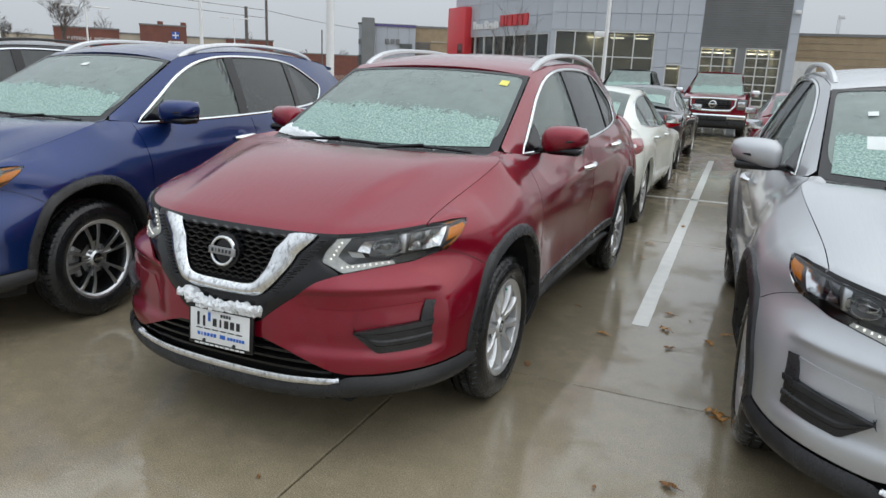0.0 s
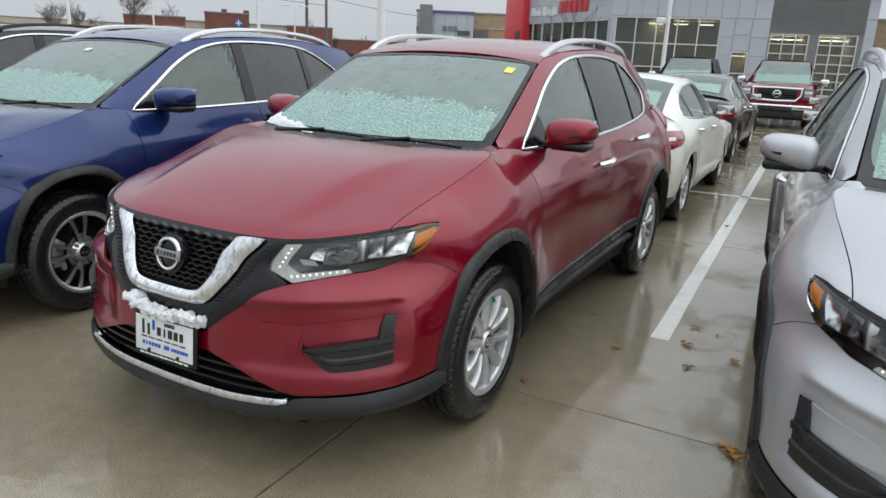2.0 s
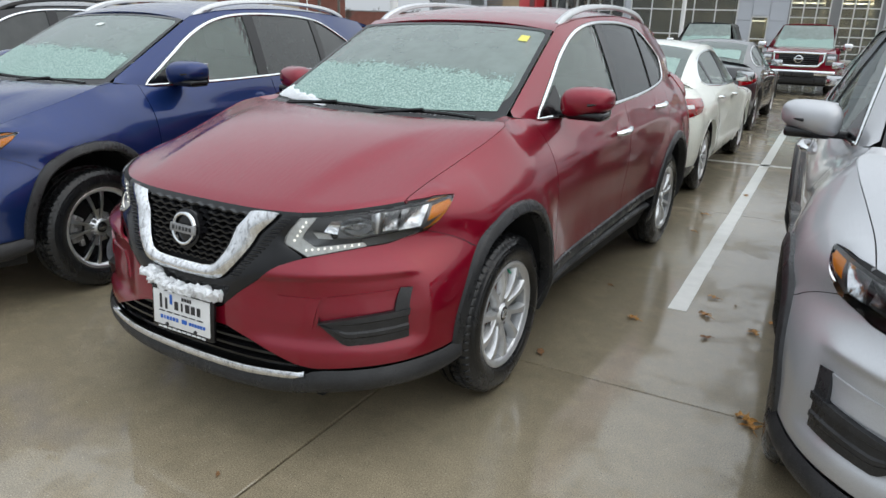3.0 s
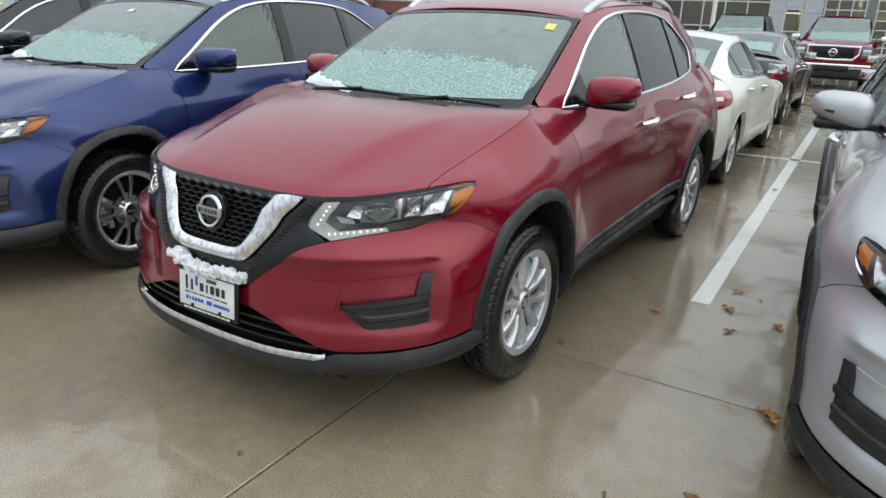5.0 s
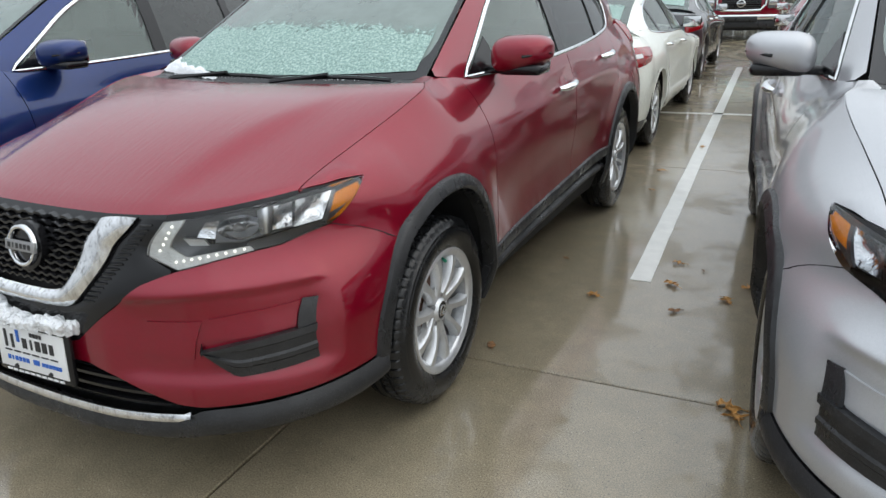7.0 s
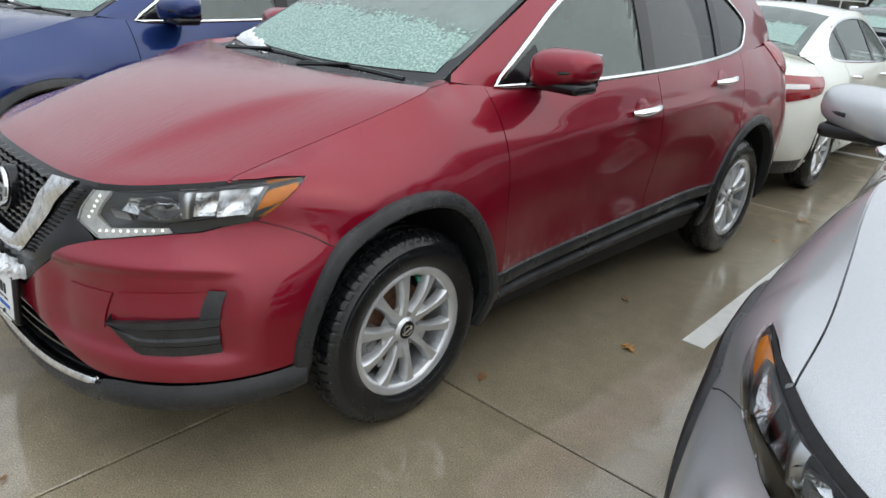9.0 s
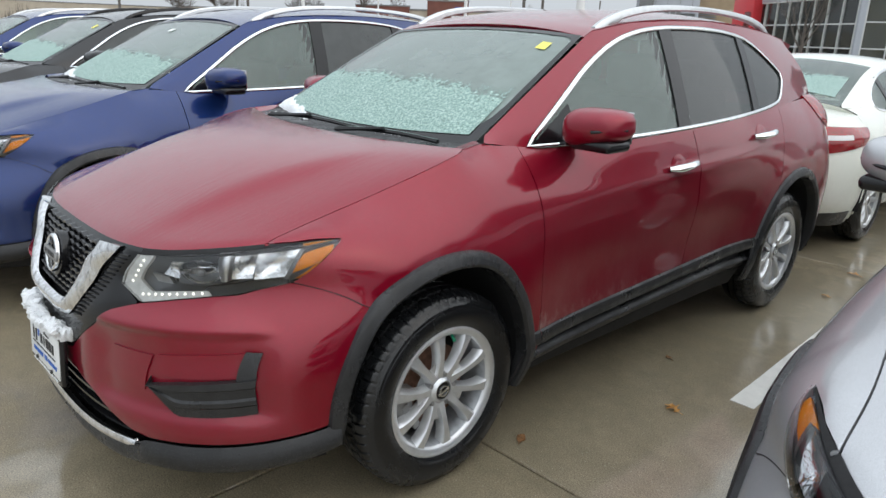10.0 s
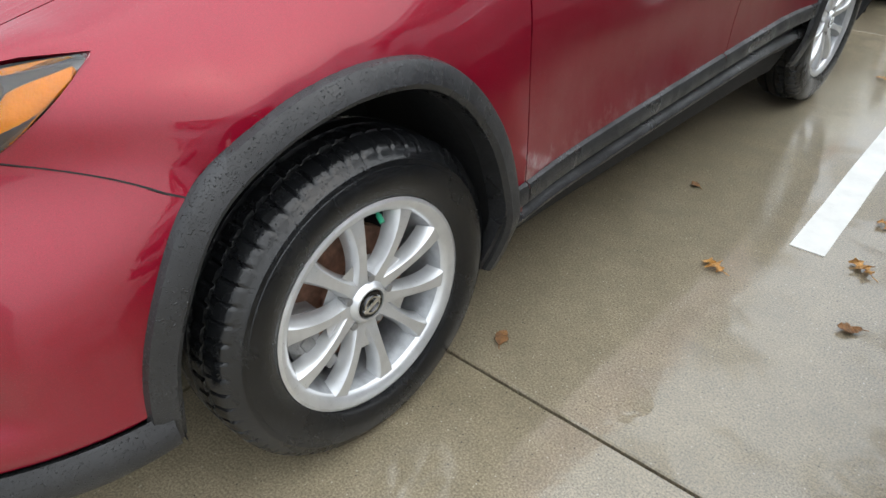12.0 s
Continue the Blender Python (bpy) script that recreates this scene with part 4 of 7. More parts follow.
def crossover(paint, label, m):
    """A compact crossover with all parts but its wheels."""
    car = thing("crossover", label, "car", m)
    P = lambda n, bm, mt, lb="": part(n, bm, mt, car, lb)
    # inner tub, dark, closes the gaps
    tub = sheet(lambda a, b: on(lerp(Y0 - SN, Y1 + SN, a), lerp(0.22, pl(min(3.0, max(-0.45, lerp(Y0 - SN, Y1 + SN, a))), ZT) - 0.09, b), -0.045), 90, 10)
    cut_arch(tub, 0.0, 0.435)
    cut_arch(tub, WB, 0.435)
    pair("inner_shell", tub, DARK, car)
    P("floor_pan", boxed(0, 1.35, 0.24, 1.05, 4.3, 0.05, 0.01), DARK)
    for yw in (0.0, WB):
        pair("wheel_liner", liner(yw), DARK, car)
    # hood
    P("hood", sheet(lambda a, b: hood_point(2 * a - 1, b), 84, 30, 0.014, out=(0, -0.3, 0.3)), paint)
    P("cowl", sheet(lambda a, b: lerp(Vector((0.745 * (2 * a - 1), 0.005 + 0.125 * abs(2 * a - 1) ** 2.2, 1.138)), screen_point(2 * a - 1, 0.02, -0.004), b), 24, 3, 0, out=(0, 0.1, 0.5)), CLAD)
    # bumper
    top = front([(0, 0.548), (0.15, 0.548), (0.20, 0.562), (0.425, 0.742), (0.475, 0.764), (0.51, 0.776), (0.60, 0.797), (0.67, 0.811), (0.715, 0.817), (0.74, 0.829)] + SEAM)
    low = front([(0, 0.500), (0.22, 0.495), (0.30, 0.470), (0.50, 0.392), (0.56, 0.382), (0.70, 0.392), (0.82, 0.400), ("y", -0.50, 0.412), ("y", -0.40, 0.435), ("y", -0.30, 0.50)])
    def shelf(sv, z):
        """A shoulder below the headlight, over a set-back field that holds the fog lamp surround."""
        p = skin(sv, z)
        w = max(0.0, min(1.0, (p.x - 0.28) / 0.14)) * max(0.0, min(1.0, (-0.575 - p.y) / 0.10))
        w = w * w * (3 - 2 * w)
        k = (z - 0.694 - 0.02 * math.sin((p.x - 0.3) * 3)) / 0.004
        field = 1 / (1 + math.exp(max(-30, min(30, k)))) * (1 / (1 + math.exp(max(-30, min(30, (0.468 - z) / 0.010)))))
        return w * (0.020 * math.exp(-(((z - 0.712) / 0.045) ** 2)) - 0.022 * field)
    bm = strip(low, top, 110, 84, 0.0, 0, relief=shelf)
    cut_arch(bm, 0.0, ARCH_R)
    add_skirt(bm, 0.012)
    pair("front_bumper", bm, paint, car)
    pair("panel_seam", strip(front(SEAM_LINE), [(sv, z + 0.0022) for sv, z in front(SEAM_LINE)], 24, 1, 0.0006, 0.004), DARK, car)
    # fender: flank skin up to a shoulder line, then a curved crown to the hood's edge
    tip = Vector(on(sy(-0.374, 0.960), 0.960))
    n1, n2 = 8, 40
    def crown(p0, t0, p1, b):
        c = p0 + t0 * (p1 - p0).length * 0.36
        return lerp(lerp(p0, c, b), lerp(c, p1, b), b)
    def shoulder(t):
        y = lerp(-0.374, 0.446 - GAP, t)
        return y, pl(t, [(0, 0.960), (0.25, 0.985), (0.6, 1.03), (1, 1.06)])
    hedge = [hood_point(1.0, k / 40) for k in range(41)] + [Vector((0.722, 0.22, 1.166)), Vector((0.712, 0.285, 1.170))] + [Vector((pl(y, XT), y, pl(y, ZT))) for y in (0.34, 0.40, 0.446 - GAP)]
    hedge = along([tuple(p + Vector((0.004, 0, 0))) for p in hedge], n1 + n2 + 1)
    lamp = along([tuple(on(sx(0.725, 0.957), 0.957)), tuple(on(sy(-0.50, 0.959), 0.959)), tuple(on(sy(-0.45, 0.963), 0.963)), tuple(tip)], n1 + 1)
    bm = bmesh.new()
    cols = []
    for i in range(n1 + n2 + 1):
        top_p = Vector(hedge[i])
        if i < n1:
            p0, lower = Vector(lamp[i]), []
            t0 = lerp((top_p - p0).normalized(), Vector((-0.35, 0.1, 0.93)), i / n1).normalized()
        else:
            t = (i - n1) / n2
            y, z = shoulder(t)
            p0 = on(sy(y, z), z)
            t0 = (p0 - on(sy(y, z - 0.03), z - 0.03)).normalized()
            zl = float(np.interp(t, (0, 0.13, 0.30, 0.5, 1), (0.8516, 0.7746, 0.688, 0.50, 0.40)))
            yl = float(np.interp(t, (0, 0.13, 0.30, 0.5, 1), (-0.525, -0.36, -0.20, 0.0, 0.446 - GAP)))
            lower = [on(sy(lerp(yl, y, k / 20), lerp(zl, z, k / 20)), lerp(zl, z, k / 20)) for k in range(20)]
        cols.append(([bm.verts.new(p) for p in lower], [bm.verts.new(crown(p0, t0, top_p, k / 10)) for k in range(11)]))
    for (l0, c0), (l1, c1) in zip(cols, cols[1:]):
        g0, g1 = (l0 + c0, l1 + c1) if l0 and l1 else (c0, c1)
        for k in range(len(g0) - 1):
            bm.faces.new((g0[k], g1[k], g1[k + 1], g0[k + 1]))
    bmesh.ops.remove_doubles(bm, verts=bm.verts[:], dist=0.0004)
    bmesh.ops.recalc_face_normals(bm, faces=bm.faces[:])
    face_out(bm, (0, 0, 0.6))
    cut_arch(bm, 0.0, ARCH_R)
    add_skirt(bm, 0.012)
    pair("fender", bm, paint, car)
    corner = [hood_point(1.0, 1.0) + Vector((0.006, 0.004, 0)), Vector((0.716, 0.285, 1.172)), Vector((0.640, 0.168, 1.140)), screen_point(0.985, 0.02, 0.002)]
    pair("cowl_corner", sheet(lambda a, b: lerp(lerp(corner[0], corner[1], a), lerp(corner[2], corner[3], a), b), 6, 6, 0, out=(0, 0.3, 0.5)), paint, car)
    # doors
    def door(s0, s1):
        """s0, s1: its front and rear edge, as functions of the height."""
        def fn(a, b):
            y = lerp(s0(0.8), s1(0.8), a)
            z = lerp(0.450 + sill_rise(y), pl(y, ZT) + 0.004, b)
            return on(lerp(s0(z), s1(z), a), z)
        return sheet(fn, 36, 30, 0)
    bm = door(lambda z: 0.446 + GAP, lambda z: door_cut(z) - GAP)
    add_skirt(bm, 0.014)
    d1 = pair("front_door", bm, paint, car)
    bm = door(lambda z: door_cut(z) + GAP, lambda z: 2.36 + 0.20 * (z - 0.5) / 0.7)
    cut_arch(bm, WB, ARCH_R)
    add_skirt(bm, 0.014)
    d2 = pair("rear_door", bm, paint, car)
    bm = sheet(lambda a, b: on(lerp(2.36 + 0.20 * (lerp(0.34, 1.2, b) - 0.5) / 0.7 + 2 * GAP, Y1 + SN, a), lerp(0.34, pl(min(3.0, lerp(2.45, 3.9, a)), ZT) + 0.004, b)), 48, 30)
    cut_arch(bm, WB, ARCH_R)
    add_skirt(bm, 0.012)
    pair("quarter_panel", bm, paint, car)
    for (dl, dr), hy, hz in ((d1, 1.40, 1.012), (d2, 2.26, 1.092)):
        for dd, flip in ((dl, False), (dr, True)):
            for nm, mk, mt in (("door_handle", handle_bar, CHROME), ("handle_recess", handle_cup, paint)):
                b2 = mk(hy, hz)
                if flip:
                    b3 = mirrored(b2)
                    b2.free()
                    b2 = b3
                part(nm, b2, mt, dd, "chrome handle" if mt is CHROME else "")
    # sills and cladding
    def rail_band(y0, y1, rows, climb=1.0):
        def fn(a, b):
            y, (z, dx) = lerp(y0, y1, a), rows[round(b * (len(rows) - 1))]
            return Vector((flank_x(y, 0.46) + dx, y, z + climb * sill_rise(y)))
        return sheet(fn, 40, len(rows) - 1, 0)
    clad_rows = ((0.398, -0.030), (0.416, -0.006), (0.420, 0.004), (0.430, 0.012), (0.462, 0.013), (0.474, 0.009), (0.479, 0.0), (0.480, -0.02))
    pair("door_cladding", rail_band(0.452, 1.492, clad_rows), CLAD, car)
    pair("door_cladding", rail_band(1.498, 2.34, clad_rows), CLAD, car)
    pair("door_cladding", rail_band(0.36, 0.446, clad_rows), CLAD, car)
    pair("sill", rail_band(0.37, 2.30, ((0.275, -0.16), (0.285, -0.085), (0.300, -0.070), (0.325, -0.044), (0.352, -0.016), (0.368, -0.008), (0.380, -0.014), (0.392, -0.036), (0.412, -0.040)), 0.75), CLAD, car)
    pair("arch_trim", arch_cladding(0.0, -2, 196), CLAD, car)
    pair("arch_trim", arch_cladding(WB, -10, 190), CLAD, car)
    bm = strip([(0.335, 0.252), (0.385, 0.262)], [(0.36, 0.40), (0.42, 0.40)], 6, 8, 0.002, 0.03)
    pair("mud_flap", bm, CLAD, car)
    # lower bumper
    lt = front([(0, 0.318), (0.30, 0.325), (0.52, 0.352), (0.56, 0.378), (0.70, 0.384), (0.82, 0.396), ("y", -0.50, 0.408), ("y", -0.445, 0.420)])
    lb = front([(0, 0.215), (0.30, 0.218), (0.55, 0.232), (0.70, 0.245), (0.82, 0.258), ("y", -0.50, 0.270), ("y", -0.46, 0.280), ("y", -0.43, 0.29)])
    bm = strip(lb, lt, 60, 12, lambda a, b: 0.006 + 0.040 * math.sin(b ** 1.1 * math.pi) - 0.06 * (1 - b) ** 2, 0.02, 1)
    pair("lower_bumper", bm, CLAD, car)
    bm = strip(front([(0, 0.322), (0.30, 0.326), (0.49, 0.338), (0.53, 0.356)]), front([(0, 0.360), (0.30, 0.362), (0.47, 0.370), (0.53, 0.372)]), 30, 4, lambda a, b: 0.016 + 0.010 * math.sin(b * math.pi), 0.02)
    pair("bumper_lip", bm, SALTED, car, "chrome lip along the bumper's lower edge")
    # lower intake
    bm = strip(front([(0, 0.345), (0.30, 0.35), (0.53, 0.365)]), front([(0, 0.503), (0.25, 0.495), (0.53, 0.39)]), 24, 6, -0.05, 0)
    pair("intake_back", bm, DARK, car)
    bm = bmesh.new()
    for z, half in ((0.385, 0.50), (0.420, 0.43), (0.455, 0.34), (0.487, 0.26)):
        rows = []
        for i in range(25):
            x = lerp(-half, half, i / 24)
            p = skin(sx(abs(x), z), z)
            rows.append([bm.verts.new((x, p.y + dy, z + dz)) for dy, dz in ((0.045, -0.002), (0.006, -0.006), (0.004, 0.005), (0.045, 0.008))])
        for a, b in zip(rows, rows[1:]):
            for j in range(3):
                bm.faces.new((a[j], a[j + 1], b[j + 1], b[j]))
    bmesh.ops.recalc_face_normals(bm, faces=bm.faces[:])
    P("intake_slats", bm, GLOSSB)
    # fog lamp surround
    fog = strip(front([(0.580, 0.553), (0.660, 0.474), (0.75, 0.480), (0.820, 0.490)]), front([(0.580, 0.558), (0.66, 0.576), (0.75, 0.590), (0.820, 0.600)]), 16, 16, lambda a, b: -0.006 + 0.010 * (b > 0.78) + 0.006 * (0.28 < b < 0.45), 0.03)
    pair("fog_bezel", fog, CLAD, car, "black textured fog lamp surround")
    fog2 = strip(front([(0.789, 0.590), (0.820, 0.592)]), front([(0.788, 0.676), (0.815, 0.672)]), 4, 6, -0.004, 0.03)
    pair("fog_bezel", fog2, CLAD, car)
    pair("bumper_inset", strip(front([(0.585, 0.590), (0.68, 0.590), (0.788, 0.602)]), front([(0.600, 0.650), (0.68, 0.662), (0.788, 0.672)]), 20, 10, 0.006, 0.006, relief=shelf), paint, car)
    pair("tow_cover", strip(front([(0.37, 0.545), (0.557, 0.530)]), front([(0.43, 0.640), (0.584, 0.644)]), 16, 10, 0.005, 0.006, relief=shelf), paint, car)
    # V grille
    v_out = front([(0, 0.652), (0.17, 0.656), (0.229, 0.688), (0.352, 0.862), (0.394, 0.913)])
    v_in = front([(0, 0.700), (0.14, 0.702), (0.180, 0.726), (0.256, 0.870), (0.277, 0.906)])
    bm = strip(v_out, v_in, 40, 5, lambda a, b: 0.010 + 0.016 * math.sin(b * math.pi) ** 0.7, 0.03, 2)
    pair("grille_chrome", bm, SALTED, car, "chrome V-shaped grille band")
    bm = strip(front([(0, 0.550), (0.15, 0.550), (0.20, 0.564), (0.425, 0.745), (0.500, 0.774), (0.423, 0.816), (0.468, 0.912)]), front([(0, 0.655), (0.17, 0.658), (0.229, 0.690), (0.352, 0.864), (0.394, 0.914)]), 40, 5, lambda a, b: -0.001 + 0.006 * math.sin(b * math.pi), 0.01, 0)
    pair("grille_surround", bm, GLOSSB, car, "gloss black grille surround")
    for sgn in (-1, 1):
        bm = bmesh.new()
        for k in range(17):
            t = k / 16
            x, z = lerp(0.262, 0.425, t), lerp(0.690, 0.900, t)
            p = skin(sx(x, z), z)
            box(bm, 0, 0, 0, 0.034, 0.014, 0.0045, 0.001, Matrix.Translation((sgn * x, p.y - 0.006, z)) @ pose(0, 0, 0, 0, 0, sgn * 25))
        P("mesh_insert", bm, CLAD)["kind"] = "stuff"
    bm = strip(front([(0, 0.690), (0.14, 0.692), (0.185, 0.720), (0.27, 0.870), (0.29, 0.915)]), front([(0, 0.925), (0.1, 0.925), (0.2, 0.925), (0.25, 0.925), (0.285, 0.925)]), 20, 6, -0.035, 0)
    pair("grille_back", bm, DARK, car)
    P("grille_mesh", grille_bars(11), GLOSSB, "black stepped grille mesh")
    pair("grille_header", strip(front([(0, 0.897), (0.28, 0.900), (0.47, 0.912)]), front([(0, 0.920), (0.28, 0.922), (0.468, 0.927)]), 20, 2, -0.006, 0.01), GLOSSB, car)
    yb = skin(sx(0, 0.81), 0.81).y
    tilt = pose(0, yb - 0.022, 0.815, 80, 0, 0)
    bm = lathe([(0.004, 0.049), (0.011, 0.051), (0.013, 0.056), (0.011, 0.061), (0.002, 0.063)], 48, "z")
    bmesh.ops.transform(bm, matrix=tilt, verts=bm.verts[:])
    badge = P("front_badge", bm, CHROME, "round chrome ring badge with a dark bar")
    bm = lathe([(-0.002, 0.001), (0.000, 0.060), (-0.004, 0.074), (-0.03, 0.074)], 40, "z")
    bmesh.ops.transform(bm, matrix=tilt, verts=bm.verts[:])
    part("badge_disc", bm, GLOSSB, badge)
    bm = bmesh.new()
    box(bm, 0, 0, 0.010, 0.134, 0.031, 0.010, 0.003)
    bmesh.ops.transform(bm, matrix=tilt, verts=bm.verts[:])
    part("badge_bar", bm, CAST, badge)
    for k, w in enumerate((0.012, 0.004, 0.011, 0.011, 0.012, 0.012)):
        bm = boxed(-0.046 + 0.0180 * k, 0, 0.0156, w, 0.015, 0.001)
        bmesh.ops.transform(bm, matrix=tilt, verts=bm.verts[:])
        part("letter_bar", bm, INK, badge)
    # headlights
    hl_lo = [(0.425, 0.817), (0.509, 0.779), (0.60, 0.800), (0.67, 0.814), (0.715, 0.820), (0.74, 0.832), ("y", -0.527, 0.852), ("y", -0.378, 0.954)]
    hl_hi = [(0.470, 0.908), (0.55, 0.917), (0.64, 0.929), (0.72, 0.941), ("y", -0.50, 0.951), ("y", -0.43, 0.956), ("y", -0.376, 0.957)]
    lo, hi = front(hl_lo), front(hl_hi)
    lens = strip(lo, hi, 44, 8, lambda a, b: 0.004 + 0.006 * math.sin(b * math.pi) * math.sin(a * math.pi), 0.02)
    lens_l, lens_r = pair("headlight", lens, LENSG, car, "clear headlight lens with chrome reflectors inside")
    def inside(nm, l2, h2, nu, nv, off, mt, skirt=0.0):
        bm = strip(front(l2), front(h2), nu, nv, off, skirt)
        tw = mirrored(bm)
        part(nm, bm, mt, lens_l)
        part(nm, tw, mt, lens_r)
    def bowl(nm, cx, cz, rx, rz, deep, mt):
        def fn(a, b):
            x, z = cx + rx * b * math.cos(a * math.tau), cz + rz * b * math.sin(a * math.tau)
            return on(sx(x, z), z, -0.006 - deep * (1 - b * b))
        bm = sheet(fn, 28, 6, 0, loop=True)
        tw = mirrored(bm)
        part(nm, bm, mt, lens_l)
        part(nm, tw, mt, lens_r)
    inside("lamp_housing", hl_lo, hl_hi, 36, 6, lambda a, b: -0.010 - 0.05 * math.sin(b * math.pi) * math.sin(a * math.pi), HOUSE)
    inside("light_guide", [(0.428, 0.817), (0.509, 0.7805), (0.60, 0.8015), (0.665, 0.8145)], [(0.480, 0.838), (0.524, 0.811), (0.60, 0.821), (0.655, 0.826)], 26, 3, -0.004, LEDW, 0.012)
    inside("light_guide", [(0.428, 0.818), (0.4725, 0.911)], [(0.480, 0.838), (0.520, 0.913)], 10, 3, -0.004, LEDW, 0.012)
    dots = [(lerp(0.490, 0.456, k / 4), lerp(0.895, 0.830, k / 4)) for k in range(5)] + [(lerp(0.500, 0.645, k / 8), lerp(0.800, 0.819, k / 8)) for k in range(9)]
    for x, z in dots:
        bm = bmesh.new()
        bmesh.ops.create_icosphere(bm, subdivisions=1, radius=0.0042, matrix=Matrix.Translation(on(sx(x, z), z, -0.003)))
        tw = mirrored(bm)
        part("diode", bm, LEDDOT, lens_l)
        part("diode", tw, LEDDOT, lens_r)
    inside("lamp_fin", [(0.528, 0.838), (0.572, 0.836)], [(0.512, 0.858), (0.560, 0.852)], 8, 4, -0.014, SATIN, 0.01)
    inside("textured_insert", [(0.545, 0.858), (0.585, 0.850)], [(0.568, 0.903), (0.600, 0.905)], 10, 8, lambda a, b: -0.016 - 0.008 * math.sin(b * math.pi), REFLEC)
    bowl("reflector", 0.640, 0.880, 0.046, 0.036, 0.050, REFLEC)
    bowl("bulb_shield", 0.640, 0.880, 0.013, 0.013, 0.012, CAST)
    inside("beam_step", [(0.585, 0.842), (0.640, 0.838), (0.695, 0.852)], [(0.590, 0.866), (0.640, 0.862), (0.690, 0.880)], 14, 4, lambda a, b: -0.010 - 0.012 * b, HOUSE, 0.01)
    inside("lamp_pillar", [(0.676, 0.850), (0.698, 0.854)], [(0.672, 0.925), (0.700, 0.932)], 8, 8, lambda a, b: -0.014 + 0.010 * math.sin(a * math.pi), SATIN, 0.01)
    inside("reflector", [(0.699, 0.858), (0.735, 0.862)], [(0.701, 0.930), (0.735, 0.936)], 8, 8, lambda a, b: -0.010 - 0.022 * math.sin(a * math.pi / 2) * math.sin(b * math.pi), REFLEC)
    inside("lamp_step", [(0.640, 0.812), (0.715, 0.823), ("y", -0.535, 0.852)], [(0.652, 0.836), (0.730, 0.852), ("y", -0.540, 0.868)], 14, 4, -0.008, GLOSSB, 0.01)
    inside("reflector", [(0.737, 0.858), ("y", -0.535, 0.868)], [(0.735, 0.936), ("y", -0.49, 0.944)], 8, 8, lambda a, b: -0.008 - 0.022 * math.sin(a * math.pi) * math.sin(b * math.pi), REFLEC)
    inside("turn_signal", [("y", -0.535, 0.860), ("y", -0.516, 0.866), ("y", -0.410, 0.936)], [("y", -0.481, 0.941), ("y", -0.45, 0.945), ("y", -0.402, 0.949)], 12, 5, lambda a, b: -0.004 - 0.024 * (1 - a), AMBER, 0.01)
    inside("lamp_divider", [("y", -0.549, 0.860), ("y", -0.537, 0.860)], [("y", -0.494, 0.942), ("y", -0.482, 0.942)], 4, 8, -0.003, HOUSE, 0.03)
    pair("headlight_seal", strip(front(hl_hi), front([(0.47, 0.926), (0.55, 0.933), (0.64, 0.945), (0.72, 0.956), ("y", -0.50, 0.958), ("y", -0.43, 0.960), ("y", -0.376, 0.960)]), 30, 2, -0.003, 0.01), DARK, car)
    # licence plate holder
    tilt = pose(0.030, -1.004, 0.512, -4, 0, 2)
    bm = box(bmesh.new(), 0, 0.004, 0, 0.322, 0.022, 0.176, 0.008, seg=3)
    bmesh.ops.transform(bm, matrix=tilt, verts=bm.verts[:])
    plate = P("plate_frame", bm, GLOSSB, "black dealer plate frame")
    bm = boxed(0, -0.008, -0.001, 0.296, 0.004, 0.136, 0.0015)
    bmesh.ops.transform(bm, matrix=tilt, verts=bm.verts[:])
    part("plate", bm, WHITEPL, plate, "white dealer plate with dark and blue bars")
    base = tilt @ pose(0, -0.0115, 0)
    rows = [(-0.105, 0.026, 0.011, 0.056), (-0.076, 0.020, 0.011, 0.044), (0.012, 0.052, 0.010, 0.013), (0.026, 0.052, 0.010, 0.013), (0.040, 0.052, 0.010, 0.013), (0.053, 0.052, 0.008, 0.013)]
    rows += [(-0.022 + 0.029 * k, 0.020, w, 0.032) for k, w in enumerate((0.019, 0.008, 0.021, 0.020, 0.017))]
    rows += [(-0.10 + 0.040 * k, -0.012, 0.030, 0.0045) for k in range(6)]
    text_bars(rows, INK, plate, base)
    text_bars([(-0.103 + 0.0165 * k, -0.036, w, 0.014) for k, w in enumerate((0.012, 0.005, 0.011, 0.011, 0.012, 0.012))], BLUEINK, plate, base)
    text_bars([(0.048 + 0.0145 * k, -0.036, 0.011, 0.012) for k in range(6)] + [(-0.050, 0.040, 0.012, 0.038), (0.018, -0.035, 0.026, 0.016)], BLUEINK, plate, base)
    text_bars([(-0.115 + 0.0255 * k, -0.0785, 0.020, 0.007) for k in range(10)] + [(-0.115 + 0.021 * k, 0.077, 0.016, 0.012) for k in range(5)] + [(0.035 + 0.016 * k, 0.077, 0.012, 0.009) for k in range(6)], WHITEPL, plate, tilt @ pose(0, -0.009, 0))
    for x in (-0.075, 0.075):
        bm = bmesh.new()
        bmesh.ops.create_cone(bm, cap_ends=True, segments=14, radius1=0.008, radius2=0.006, depth=0.008, matrix=tilt @ pose(x, -0.012, -0.062, 90))
        part("screw_cap", bm, INK, plate)
    # glasshouse
    P("roof", sheet(lambda a, b: roof_point(2 * a - 1, b), 36, 36, 0.012, out=(0, 1.9, 1.0)), paint)
    ws = P("windshield", sheet(lambda a, b: screen_point(2 * a - 1, b), 32, 16, 0, out=(0, 1.3, 0.8)), WSCREEN, "tinted windshield, half iced over")
    ws.visible_shadow = False
    PANES.append(ws)
